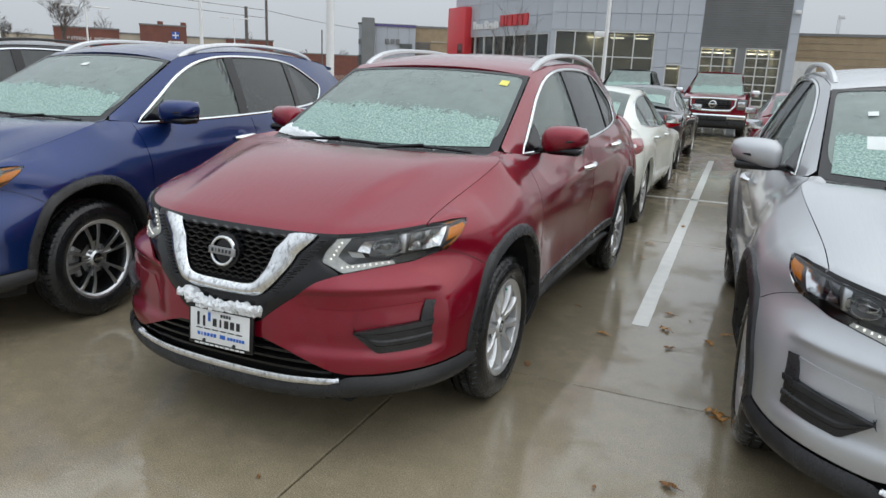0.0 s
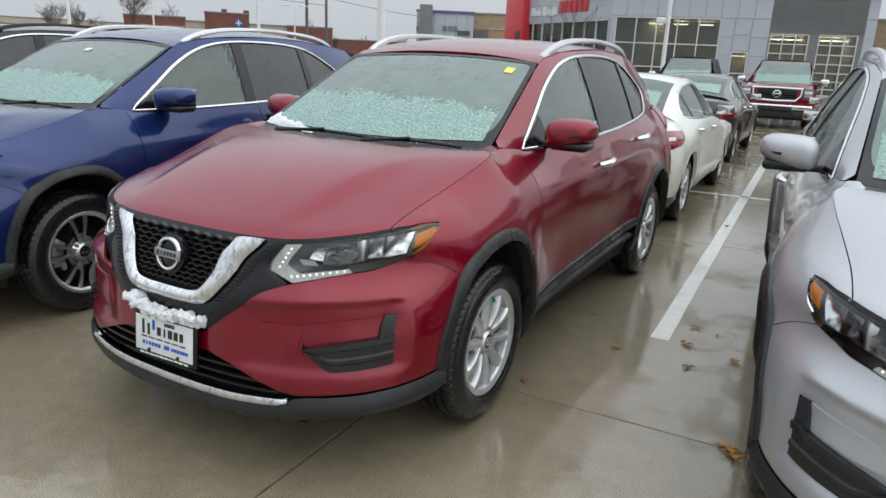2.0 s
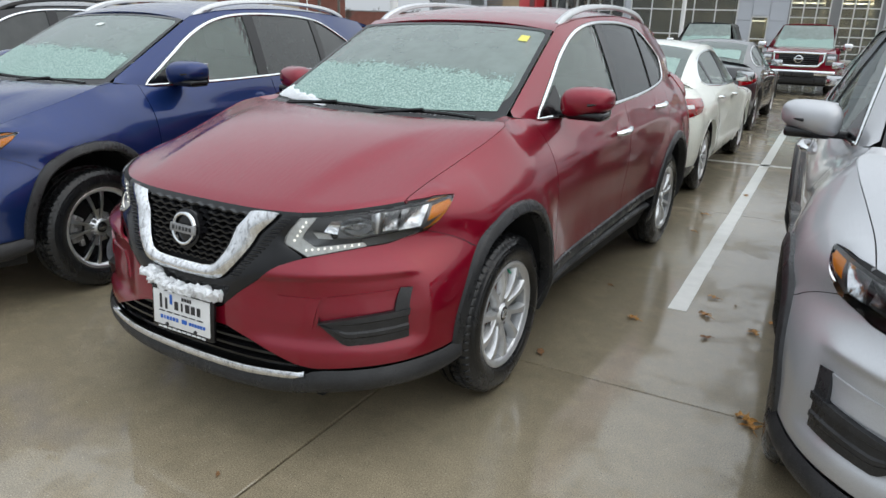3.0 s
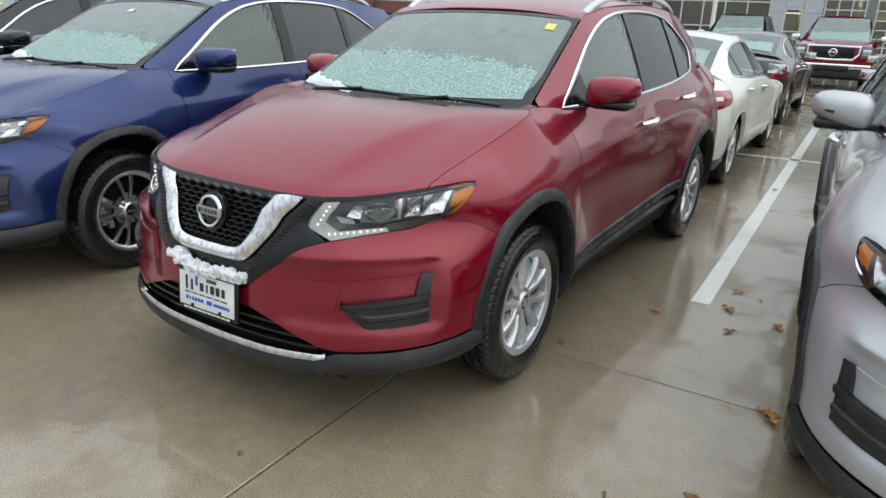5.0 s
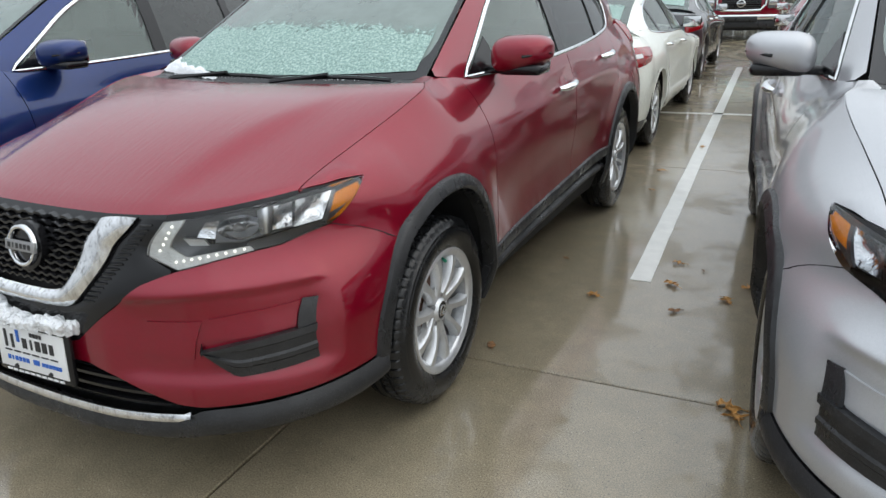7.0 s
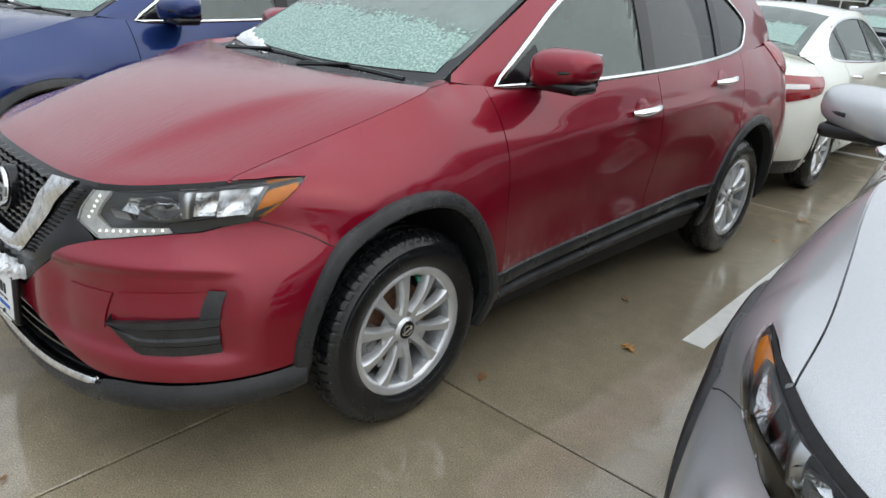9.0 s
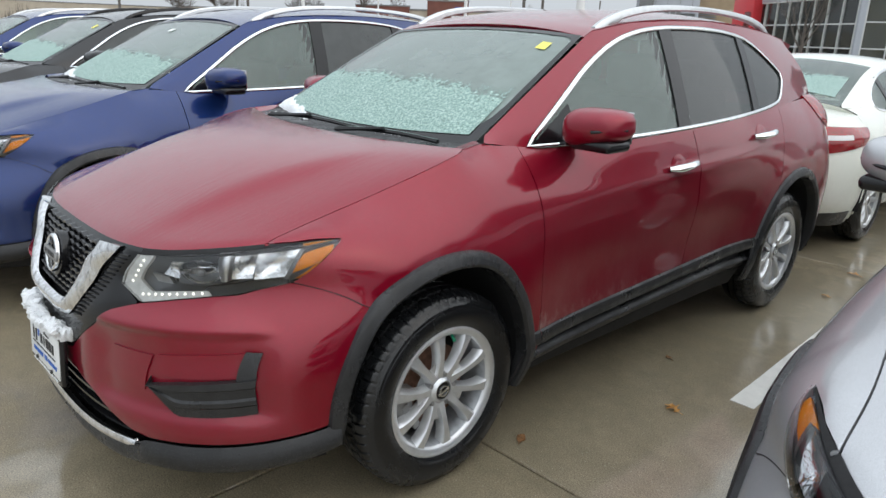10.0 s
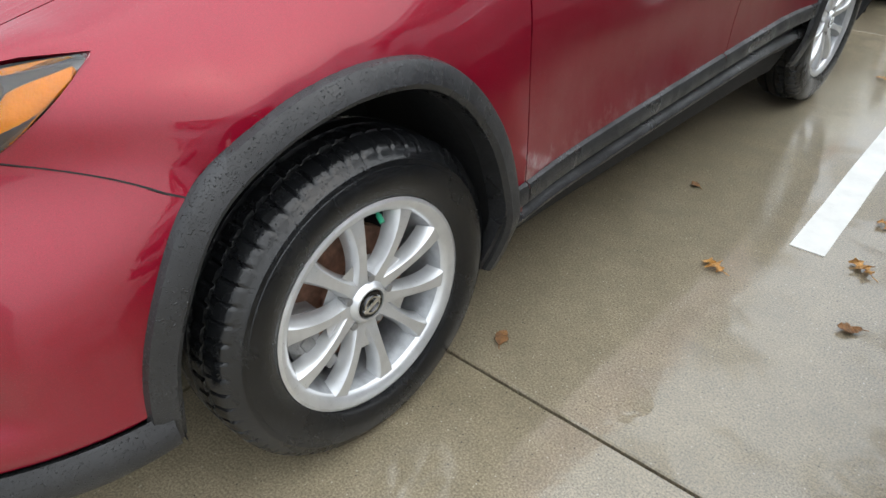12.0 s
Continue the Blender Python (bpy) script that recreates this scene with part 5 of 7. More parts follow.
    def band(a, b):
        loop = along([(-1, 0.0), (-1, 0.08), (-1, 0.3), (-1, 0.95), (-1, 1.0), (1, 1.0), (1, 0.95), (1, 0.3), (1, 0.08), (1, 0.0), (-1, 0.0)], 97)
        loopi = along([(-0.86, 0.085), (-0.95, 0.17), (-0.968, 0.30), (-0.962, 0.93), (-0.94, 0.965), (0.94, 0.965), (0.962, 0.93), (0.968, 0.30), (0.95, 0.17), (0.86, 0.085), (-0.86, 0.085)], 97)
        i = round(a * 96) % 96
        p, q = loop[i], loopi[i]
        return screen_point(*lerp(p, q, b), 0.003)
    part("black_border", sheet(band, 96, 3, 0, out=(0, 1.3, 0.8), loop=True), GLOSSB, ws)
    part("ice", sheet(lambda a, b: screen_point(lerp(-0.93, 0.93, a), lerp(0.06, 0.72, b), 0.006), 20, 10, 0, out=(0, 1.3, 0.8), uv=True), FROST, ws, "thawing greenish ice crust")
    dl = window_loop(0.0)
    # line both loops up from the same corner
    def roll_to(p, c):
        i = int(np.argmin(np.hypot(p[:, 0] - c[0], p[:, 1] - c[1])))
        return np.roll(p, -i, 0)
    knots = [(0.500, 1.147, 0.29, 1.172), (1.30, 1.545, 1.03, 1.565), (2.00, 1.600, 2.00, 1.640), (2.58, 1.482, 3.15, 1.570), (2.765, 1.366, 3.44, 1.25), (2.10, 1.19, 2.10, 1.168)]
    def segment(p, c0, c1, n):
        i = int(np.argmin(np.hypot(p[:, 0] - c0[0], p[:, 1] - c0[1])))
        q = np.roll(p, -i, 0)
        j = int(np.argmin(np.hypot(q[1:, 0] - c1[0], q[1:, 1] - c1[1]))) + 1
        return along(q[: j + 1], n + 1)[:-1]
    fi = window_loop(0.014, 400)
    fo = smooth_along(RIMLOOP, 401, 0, closed=True)[:-1]
    inner, outer = [], []
    for k, c in enumerate(knots):
        d = knots[(k + 1) % len(knots)]
        inner.append(segment(fi, c[:2], d[:2], 20))
        outer.append(segment(fo, c[2:], d[2:], 20))
    pair("side_frame", ring_panel(np.concatenate(inner), np.concatenate(outer), 0.0, 6, 0), paint, car)
    pair("window_trim", ring_panel(window_loop(-0.003), window_loop(0.013), lambda b: 0.004 + 0.005 * math.sin(b * math.pi), 4, 0.01), CHROME, car, "chrome trim round the side windows")
    for nm, a0, a1, mt in (("front_door_window", 0.54, 1.53, FGLASS), ("rear_door_window", 1.40, 2.32, TGLASS), ("quarter_window", 2.22, 2.764, TGLASS)):
        for o in pair(nm, window_pane(a0, a1, -0.006), mt, car):
            o.visible_shadow = False
    def pillar(y0, y1, lean):
        return sheet(lambda a, b: upper(lerp(y0, y1, a) + lean * (1 - b), lerp(pl(y0, [(1.5, 1.165), (2.45, 1.213)]), pl(y0, [(1.5, 1.596), (2.45, 1.575)]), b), 0.002), 3, 12, 0.008)
    pair("door_pillar", pillar(1.500, 1.600, -0.075), GLOSSB, car)
    pair("door_pillar", pillar(2.270, 2.345, -0.055), GLOSSB, car)
    pair("mirror_triangle", sheet(lambda a, b: upper(lerp(0.54, 0.76, a), lerp(1.152, lerp(1.160, 1.290, a), b), 0.001), 6, 4, 0.006), GLOSSB, car)
    P("tailgate", sheet(lambda a, b: lerp(Vector((0.655 * (2 * a - 1), 3.56 - 0.14 * abs(2 * a - 1) ** 2, 1.22)), Vector((0.505 * (2 * a - 1), 3.18, 1.570)), b), 16, 8, 0.01), TGLASS)
    P("spoiler", sheet(lambda a, b: Vector((0.51 * (2 * a - 1), lerp(3.12, 3.36 - 0.05 * abs(2 * a - 1) ** 2, b), 1.575 + 0.03 * (1 - abs(2 * a - 1) ** 2) - 0.03 * b)), 16, 4, 0.025, out=(0, 3.4, 1.2)), paint)
    tl = sheet(lambda a, b: on(lerp(3.10 + 0.10 * (1 - b), 3.55, a), lerp(1.02 + 0.10 * (1 - a) ** 1.5, 1.250, b), 0.004 + 0.030 * math.sin(b * math.pi) ** 0.7 * math.sin(min(1, a * 1.6) * math.pi / 2)), 24, 14, 0.03)
    pair("tail_light", tl, REDLENS, car, "red tail light")
    pair("roof_rail", rail(), SATIN, car, "satin silver roof rail")
    bm = mirror_shell(False)
    ml, mr = pair("door_mirror", bm, paint, car)
    for o, sg in ((ml, 1), (mr, -1)):
        bm = boxed(sg * 0.842, 0.705, 1.160, 0.14, 0.075, 0.034, 0.012, seg=3)
        box(bm, sg * 0.932, 0.694, 1.164, 0.185, 0.145, 0.044, 0.018, seg=3)
        part("mirror_foot", bm, GLOSSB, o)
        bm = bmesh.new()
        tube(bm, [(sg * (0.930 + 0.1125 * math.cos(t)), 0.700 - 0.110 * math.sin(t) + 0.030 * math.cos(t), 1.215 + 0.012 * math.cos(t)) for t in np.linspace(0.25, 1.35, 16)], 0.0065, 8)
        part("mirror_signal", bm, GLOSSB, o)
        part("mirror_glass", boxed(sg * 0.925, 0.768, 1.227, 0.19, 0.006, 0.115, 0.002), CHROME, o)
    # wipers
    for x0, x1, y0, y1 in ((-0.46, 0.14, 0.100, 0.150), (0.10, 0.58, 0.085, 0.185)):
        bm = bmesh.new()
        tube(bm, [(lerp(x0, x1, t), lerp(y0, y1, t) + 0.02, 1.165 + 0.012 * math.sin(t * math.pi)) for t in np.linspace(0, 1, 9)], 0.011, 6, 0.8)
        tube(bm, [(x0, y0 + 0.005, 1.160), (lerp(x0, x1, 0.5), lerp(y0, y1, 0.5) + 0.01, 1.188)], 0.008, 6)
        P("wiper", bm, GLOSSB)
    # cabin
    P("dashboard", boxed(0, 0.72, 0.98, 1.36, 0.55, 0.22, 0.07, seg=3), SEATM)
    for x in (-0.38, 0.38):
        P("front_seat", seat(x, 1.25), SEATM)
    bm = boxed(0, 2.25, 0.95, 1.25, 0.18, 0.70, 0.07, seg=3)
    for x in (-0.36, 0.36):
        box(bm, x, 2.30, 1.36, 0.25, 0.11, 0.17, 0.05)
    P("rear_seat", bm, SEATM)
    P("headliner", sheet(lambda a, b: roof_point(2 * a - 1, b) - Vector((0, 0, 0.035)), 12, 12, 0, out=(0, 1.9, 3.0)), HEADL)
    bm = lathe([(-0.012, 0.172), (0.0, 0.186), (0.012, 0.172), (0.0, 0.160), (-0.012, 0.172)], 32, "z")
    bmesh.ops.transform(bm, matrix=pose(0.38, 0.98, 1.06, 65), verts=bm.verts[:])
    P("steering_wheel", bm, SEATM)
    bm = boxed(0, 0.93, 1.50, 0.24, 0.03, 0.075, 0.012)
    P("rear_view_mirror", bm, GLOSSB)
    return car


def swap_paint(car, old, fresh):
    """Gives a copied car its own colour."""
    for o in car.children_recursive:
        for sl in o.material_slots:
            if sl.material == old:
                sl.link = "OBJECT"
                sl.material = fresh
    return car


def four_wheels(car, style, turns, simple=False):
    for (x, y, sd), tn in zip(((0.893, 0, 1), (-0.893, 0, -1), (0.893, WB, 1), (-0.893, WB, -1)), turns):
        add_wheel(car, x, y, sd, style, tn, simple)


LOT = 2.1
red_car = crossover(RED, "red compact crossover, wet, snow on its bumper, iced windshield", pose(0, 0, 0))
copies = []
for paint, label, m in ((BLUE, "deep blue compact crossover with black and machined wheels, iced windshield", pose(-2.55, -0.25, 0, 0, 0, 3.0)),
                        (SILVER, "silver compact crossover, wet, with iced windshield", pose(2.850, 0.215, 0, 0, 0, 4.2)),
                        (BLACKP, "black crossover with chrome window trim, wet", pose(-5.25, -0.15, 0, 0, 0, 2.2)),
                        (BLUE, "blue crossover at the row's end, wet", pose(-7.95, -0.25, 0, 0, 0, 2.2))):
    c = copy_thing(red_car, m)
    c["label"] = label
    copies.append(swap_paint(c, RED, paint))
blue_car, silver_car, black_car, far_car = copies
for o in black_car.children:
    if o.name.startswith("roof_rail"):
        o["label"] = "black roof rail"
        o.material_slots[0].link = "OBJECT"
        o.material_slots[0].material = GLOSSB
for o in black_car.children:
    if o.name.startswith("front_door_window"):
        o.material_slots[0].link = "OBJECT"
        o.material_slots[0].material = TGLASS
four_wheels(red_car, "silver", (24, 20, 12, 10))
four_wheels(blue_car, "black", (8, 30, 50, 10))
four_wheels(silver_car, "silver", (25, 12, 40, 33))
four_wheels(black_car, "black", (12, 30, 50, 10), True)
four_wheels(far_car, "black", (3, 30, 50, 10), True)

# ice, snow and papers that only some of the cars carry
red_plate = [o for o in red_car.children if o.name.startswith("plate_frame")][0]
part("snow", snow_lump([(-0.17, -0.985, 0.625), (-0.05, -1.005, 0.603), (0.05, -1.012, 0.604), (0.12, -1.005, 0.612), (0.20, -0.99, 0.600)], 0.027, 3, 420), SNOW, red_plate, "lump of wet snow on the plate frame")
for car, seed in ((red_car, 5), (blue_car, 6), (silver_car, 7)):
    def slush(a, b, sd=seed):
        w = lerp(-0.985, -0.42, a)
        top_b = 0.02 + 0.115 * (1 - a) ** 0.8 * (0.75 + 0.5 * noise.noise(Vector((a * 7, sd, 0)))) + 0.012
        p = screen_point(w, lerp(0.008, top_b, b), 0.006 + 0.012 * math.sin(b * math.pi) * math.sin(min(1, a + 0.12) * math.pi))
        return p + noise.noise_vector(p * 55) * 0.006
    if car is not silver_car:
        part("cowl_snow", sheet(slush, 50, 12, 0.01, out=(0, 1.3, 0.8)), SNOW, car, "slush left on the cowl")
    part("wiper_snow", snow_lump([(-0.45, 0.13, 1.168), (-0.2, 0.150, 1.168), (0.05, 0.165, 1.166), (0.30, 0.175, 1.163), (0.55, 0.215, 1.163)], 0.0075, seed + 10), SNOW, car, "thin slush along the wipers")


def paper(car, a, b, w, h, mat, name, label, off=0.0045):
    """A sheet stuck inside the windshield."""
    part(name, sheet(lambda u, v: screen_point(a + w * (u - 0.5), b + h * (v - 0.5), off), 4, 4, 0, out=(0, 1.3, 0.8)), mat, car, label)


paper(red_car, 0.80, 0.845, 0.085, 0.075, YELLOW, "yellow_sticker", "small yellow paper sticker")
paper(black_car, 0.75, 0.82, 0.085, 0.08, YELLOW, "yellow_sticker", "small yellow paper sticker")
paper(blue_car, -0.05, 0.78, 0.10, 0.05, PAPER, "white_sticker", "small white paper sticker")
paper(silver_car, -0.62, 0.36, 0.24, 0.12, PAPER, "paper_sheet", "white sheet of paper behind the glass", 0.0075)
paper(silver_car, -0.70, 0.66, 0.07, 0.05, PAPER, "white_sticker", "small white paper sticker", 0.0075)


# ---- ground ----
def concrete():
    """Wet concrete: brown-grey slab under a thin film of water."""
    m, n, l, b = nodes_of("wet_concrete")
    t1, t2, t3 = noise_node(n, l, 0.8, 6, 0.6), noise_node(n, l, 9.0, 10, 0.75), noise_node(n, l, 190.0, 3, 0.6)
    r1 = ramp_node(n, l, t1.outputs[0], [(0.3, (0.240, 0.198, 0.128)), (0.7, (0.312, 0.262, 0.180))])
    r2 = ramp_node(n, l, t2.outputs[0], [(0.25, grey3(0.74)), (0.75, grey3(1.12))])
    r3 = ramp_node(n, l, t3.outputs[0], [(0.30, grey3(0.55)), (0.5, grey3(1.0)), (0.70, grey3(1.45))])
    m1 = n.new("ShaderNodeMixRGB")
    m1.blend_type, m1.inputs[0].default_value = "MULTIPLY", 1.0
    m2 = n.new("ShaderNodeMixRGB")
    m2.blend_type, m2.inputs[0].default_value = "MULTIPLY", 1.0
    l.new(r1.outputs[0], m1.inputs[1])
    l.new(r2.outputs[0], m1.inputs[2])
    l.new(m1.outputs[0], m2.inputs[1])
    l.new(r3.outputs[0], m2.inputs[2])
    # scattered pale and dark chips of aggregate, a few millimetres wide
    chip = n.new("ShaderNodeTexVoronoi")
    chip.inputs["Scale"].default_value = 105.0
    l.new(t1.inputs["Vector"].links[0].from_socket, chip.inputs["Vector"])
    inside = n.new("ShaderNodeMapRange")
    inside.inputs[1].default_value, inside.inputs[2].default_value = 0.26, 0.14
    l.new(chip.outputs["Distance"], inside.inputs[0])
    split = n.new("ShaderNodeSeparateColor")
    l.new(chip.outputs["Color"], split.inputs[0])
    last = m2
    for socket, shade in ((split.outputs[0], (0.46, 0.42, 0.33)), (split.outputs[1], (0.055, 0.045, 0.035))):
        pick = n.new("ShaderNodeMath")
        pick.operation = "GREATER_THAN"
        pick.inputs[1].default_value = 0.93
        l.new(socket, pick.inputs[0])
        amount = n.new("ShaderNodeMath")
        amount.operation = "MULTIPLY"
        l.new(pick.outputs[0], amount.inputs[0])
        l.new(inside.outputs[0], amount.inputs[1])
        mix = n.new("ShaderNodeMixRGB")
        mix.inputs[2].default_value = (*shade, 1)
        l.new(amount.outputs[0], mix.inputs[0])
        l.new(last.outputs[0], mix.inputs[1])
        last = mix
    l.new(last.outputs[0], b.inputs["Base Color"])
    rr = n.new("ShaderNodeMapRange")
    rr.inputs[1].default_value, rr.inputs[2].default_value = 0.35, 0.65
    rr.inputs[3].default_value, rr.inputs[4].default_value = 0.45, 0.62
    l.new(t2.outputs[0], rr.inputs[0])
    l.new(rr.outputs[0], b.inputs["Roughness"])
    bump_node(n, l, t3.outputs[0], b, 0.15, 0.004)
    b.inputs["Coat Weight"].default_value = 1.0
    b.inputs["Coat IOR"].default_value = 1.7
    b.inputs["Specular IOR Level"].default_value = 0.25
    wave = noise_node(n, l, 38.0, 2, 0.5)
    cr = n.new("ShaderNodeMapRange")
    cr.inputs[1].default_value, cr.inputs[2].default_value = 0.42, 0.66
    cr.inputs[3].default_value, cr.inputs[4].default_value = 0.004, 0.016
    l.new(wave.outputs[0], cr.inputs[0])
    l.new(cr.outputs[0], b.inputs["Coat Roughness"])
    cb = n.new("ShaderNodeBump")
    cb.inputs["Strength"].default_value, cb.inputs["Distance"].default_value = 0.40, 0.0017
    swell = noise_node(n, l, 7.0, 1, 0.5)
    both = n.new("ShaderNodeMath")
    both.operation = "MULTIPLY_ADD"
    both.inputs[1].default_value = 1.0
    l.new(swell.outputs[0], both.inputs[0])
    l.new(wave.outputs[0], both.inputs[2])
    l.new(both.outputs[0], cb.inputs["Height"])
    film = noise_node(n, l, 1.7, 9, 0.72)
    fw = n.new("ShaderNodeMapRange")
    fw.inputs[1].default_value, fw.inputs[2].default_value = 0.43, 0.50
    fw.inputs[3].default_value, fw.inputs[4].default_value = 0.42, 1.0
    l.new(film.outputs[0], fw.inputs[0])
    l.new(fw.outputs[0], b.inputs["Coat Weight"])
    l.new(cb.outputs[0], b.inputs["Coat Normal"])
    return m


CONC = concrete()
JOINT = basic("joint_filler", (0.05, 0.045, 0.038), 0.5, vary=0.3)
ground = tagged(new("ground"), "wet brown-grey concrete car park with sawn joints", "ground", kind="structure")
bm = bmesh.new()
bmesh.ops.create_grid(bm, x_segments=2, y_segments=2, size=1500)
part("base", bm, JOINT, ground, smooth=False).location.z = -0.02
LOTM = pose(0.408, 0.275, 0, 0, 0, 2.25)
PANEL = 3.7
panel_bm = boxed(0, 0, -0.0125, PANEL - 0.009, PANEL - 0.009, 0.025, 0.004, seg=1)
panel_me = bpy.data.meshes.new("slab")
panel_bm.to_mesh(panel_me)
panel_bm.free()
panel_me.materials.append(CONC)
for i in range(-5, 5):
    for j in range(-3, 8):
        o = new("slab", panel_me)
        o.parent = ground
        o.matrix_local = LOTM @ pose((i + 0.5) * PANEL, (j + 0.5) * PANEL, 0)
# the rest of the car park, one sheet beyond the near slabs
bm = bmesh.new()
R = 1500.0
x0, x1, y0, y1 = -5 * PANEL, 5 * PANEL, -3 * PANEL, 8 * PANEL
for a, b, c, d in ((-R, -R, R, y0), (-R, y1, R, R), (-R, y0, x0, y1), (x1, y0, R, y1)):
    bm.faces.new([bm.verts.new((x, y, 0)) for x, y in ((a, b), (c, b), (c, d), (a, d))])
bmesh.ops.transform(bm, matrix=LOTM, verts=bm.verts[:])
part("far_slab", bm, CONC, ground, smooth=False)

LINEP = basic("white_line_paint", (0.79, 0.785, 0.73), 0.3, vary=0.10, scale=9, bump=0.15, bscale=200, coat=0.6)


def line(x0, y0, x1, y1, w):
    d = Vector((x1 - x0, y1 - y0, 0))
    rnd = random.Random(int(100 * x0))
    n = 60
    bm = bmesh.new()
    rows = []
    for k in range(n + 1):
        y = d.length * k / n
        rows.append([bm.verts.new((sx_ * w / 2 + rnd.uniform(-0.0025, 0.0025), y, z)) for sx_, z in ((-1, 0), (-1, 0.003), (1, 0.003), (1, 0))])
    for a, b in zip(rows, rows[1:]):
        for k in range(3):
            bm.faces.new((a[k], b[k], b[k + 1], a[k + 1]))
    bm.faces.new(rows[0])
    bmesh.ops.recalc_face_normals(bm, faces=bm.faces[:])
    me = bpy.data.meshes.new("parking_line")
    bm.to_mesh(me)
    bm.free()
    me.materials.append(LINEP)
    o = tagged(new("parking_line", me), "worn white painted parking line on wet concrete", "line", "parking lines", "structure")
    o.matrix_world = pose(x0, y0, 0, 0, 0, math.degrees(math.atan2(-d.x, d.y)))
    return o


line(1.335, 1.40, 0.925, 12.35, 0.105)
line(-1.45, 1.30, -1.86, 12.25, 0.105)
line(0.2, 6.83, 2.6, 7.03, 0.10)

# ---- leaves ----
LEAFM = basic("wet_brown_leaf", (0.44, 0.22, 0.055), 0.5, vary=0.45, scale=60, bump=0.4, bscale=150)
LEAFD = basic("wet_dark_leaf", (0.20, 0.092, 0.028), 0.55, vary=0.4, scale=60, bump=0.4, bscale=150)


def leaf(x, y, size, turn, mat, seed, lobes=True):
    """A fallen oak leaf, lobed and curled, or a plain oval one, with its stalk."""
    rnd = random.Random(seed)
    bm = bmesh.new()
    n = 14
    spine, left, right = [], [], []
    for k in range(n + 1):
        t = k / n
        w = 0.30 * math.sin(math.pi * min(1, t * 0.97 + 0.02)) ** 0.7 * (1 + (0.65 * math.sin(t * 5.2 * math.pi + 0.4) if lobes else 0)) * size
        w = max(0.006 * size, w)
        zz = 0.006 + size * (0.10 * math.sin(t * 3 + seed) ** 2 + 0.03 * rnd.random())
        spine.append(bm.verts.new((0, (t - 0.5) * size, zz)))
        left.append(bm.verts.new((-w * rnd.uniform(0.8, 1.2), (t - 0.5 + 0.06 * lobes * math.cos(t * 16)) * size, zz + size * rnd.uniform(-0.02, 0.10))))
        right.append(bm.verts.new((w * rnd.uniform(0.8, 1.2), (t - 0.5 + 0.06 * lobes * math.cos(t * 16)) * size, zz + size * rnd.uniform(-0.02, 0.10))))
    for k in range(n):
        bm.faces.new((left[k], spine[k], spine[k + 1], left[k + 1]))
        bm.faces.new((spine[k], right[k], right[k + 1], spine[k + 1]))
    for v in bm.verts:
        v.co.z = max(0.0015, v.co.z - 0.004)
    tube(bm, [(0, -0.5 * size, 0.008), (0.02 * size, -0.65 * size, 0.006), (0.07 * size, -0.82 * size, 0.003)], 0.0013, 5)
    ext = bmesh.ops.solidify(bm, geom=bm.faces[:], thickness=0.0006)
    me = bpy.data.meshes.new("fallen_leaf")
    bm.to_mesh(me)
    bm.free()
    me.materials.append(mat)
    o = tagged(new("fallen_leaf", me), "small curled brown leaf lying on wet concrete" if lobes else "dark oval leaf lying on wet concrete", "leaf", "fallen leaves")
    o.matrix_world = pose(x, y, 0.004, 0, 0, turn)
    return o


for k, (x, y, sz, tn, dk, lob) in enumerate(((1.157, 1.115, 0.085, 70, 0, 1), (1.495, 1.405, 0.10, 50, 0, 1), (1.56, 1.08, 0.07, 120, 1, 0), (1.77, 1.30, 0.09, 30, 0, 1), (1.853, 1.50, 0.08, 100, 0, 1), (1.90, 0.275, 0.11, 20, 0, 1),
                                             (1.87, 0.33, 0.10, 80, 0, 1), (1.76, -0.43, 0.085, 75, 1, 0), (1.50, -0.58, 0.03, 10, 1, 0), (0.892, 0.42, 0.065, 25, 1, 0), (1.009, 3.83, 0.09, 80, 0, 1), (0.88, 1.56, 0.05, 60, 1, 0),
                                             (1.48, 1.72, 0.08, 85, 0, 1), (1.62, 1.66, 0.03, 15, 1, 0), (0.325, -1.148, 0.03, 40, 1, 0), (1.20, 4.9, 0.07, 15, 0, 1), (1.05, 3.2, 0.06, 65, 0, 1))):
    leaf(x, y, sz * 0.88, tn, LEAFD if dk else LEAFM, k, bool(lob))


# ---- the saloon body: same tools, other curves ----
WB, Y0, Y1 = 2.776, -0.20, 3.12
NOSE = [(0.66, 2.75, 2.75), (0.81, 2.75, 2.75), (0.9, 2.75, 2.75)]
XS = [(-0.25, 0.890), (0.3, 0.902), (1.3, 0.900), (2.4, 0.905), (3.2, 0.885)]
ZT = [(-0.45, 0.862), (-0.2, 0.875), (0.2, 0.930), (0.45, 0.965), (0.8, 0.985), (2.0, 1.015), (2.9, 1.045), (3.3, 1.045)]
XT = [(-0.45, 0.76), (0.2, 0.740), (0.5, 0.762), (0.9, 0.815), (1.3, 0.835), (2.3, 0.838), (2.9, 0.790), (3.3, 0.745)]
YF = [(0.18, -0.85), (0.3, -0.94), (0.5, -0.955), (0.65, -0.935), (0.78, -0.86), (0.88, -0.74)]
YR = [(0.22, 3.70), (0.40, 3.86), (0.60, 3.905), (0.80, 3.875), (0.95, 3.855), (1.06, 3.82)]
FRONT_ARCH = REAR_ARCH = [(0, 0.476), (180, 0.476)]
ROOF_Z = [(0.42, 0.985), (0.8, 1.22), (1.2, 1.395), (1.7, 1.440), (2.2, 1.420), (2.6, 1.335), (3.0, 1.185), (3.3, 1.070)]
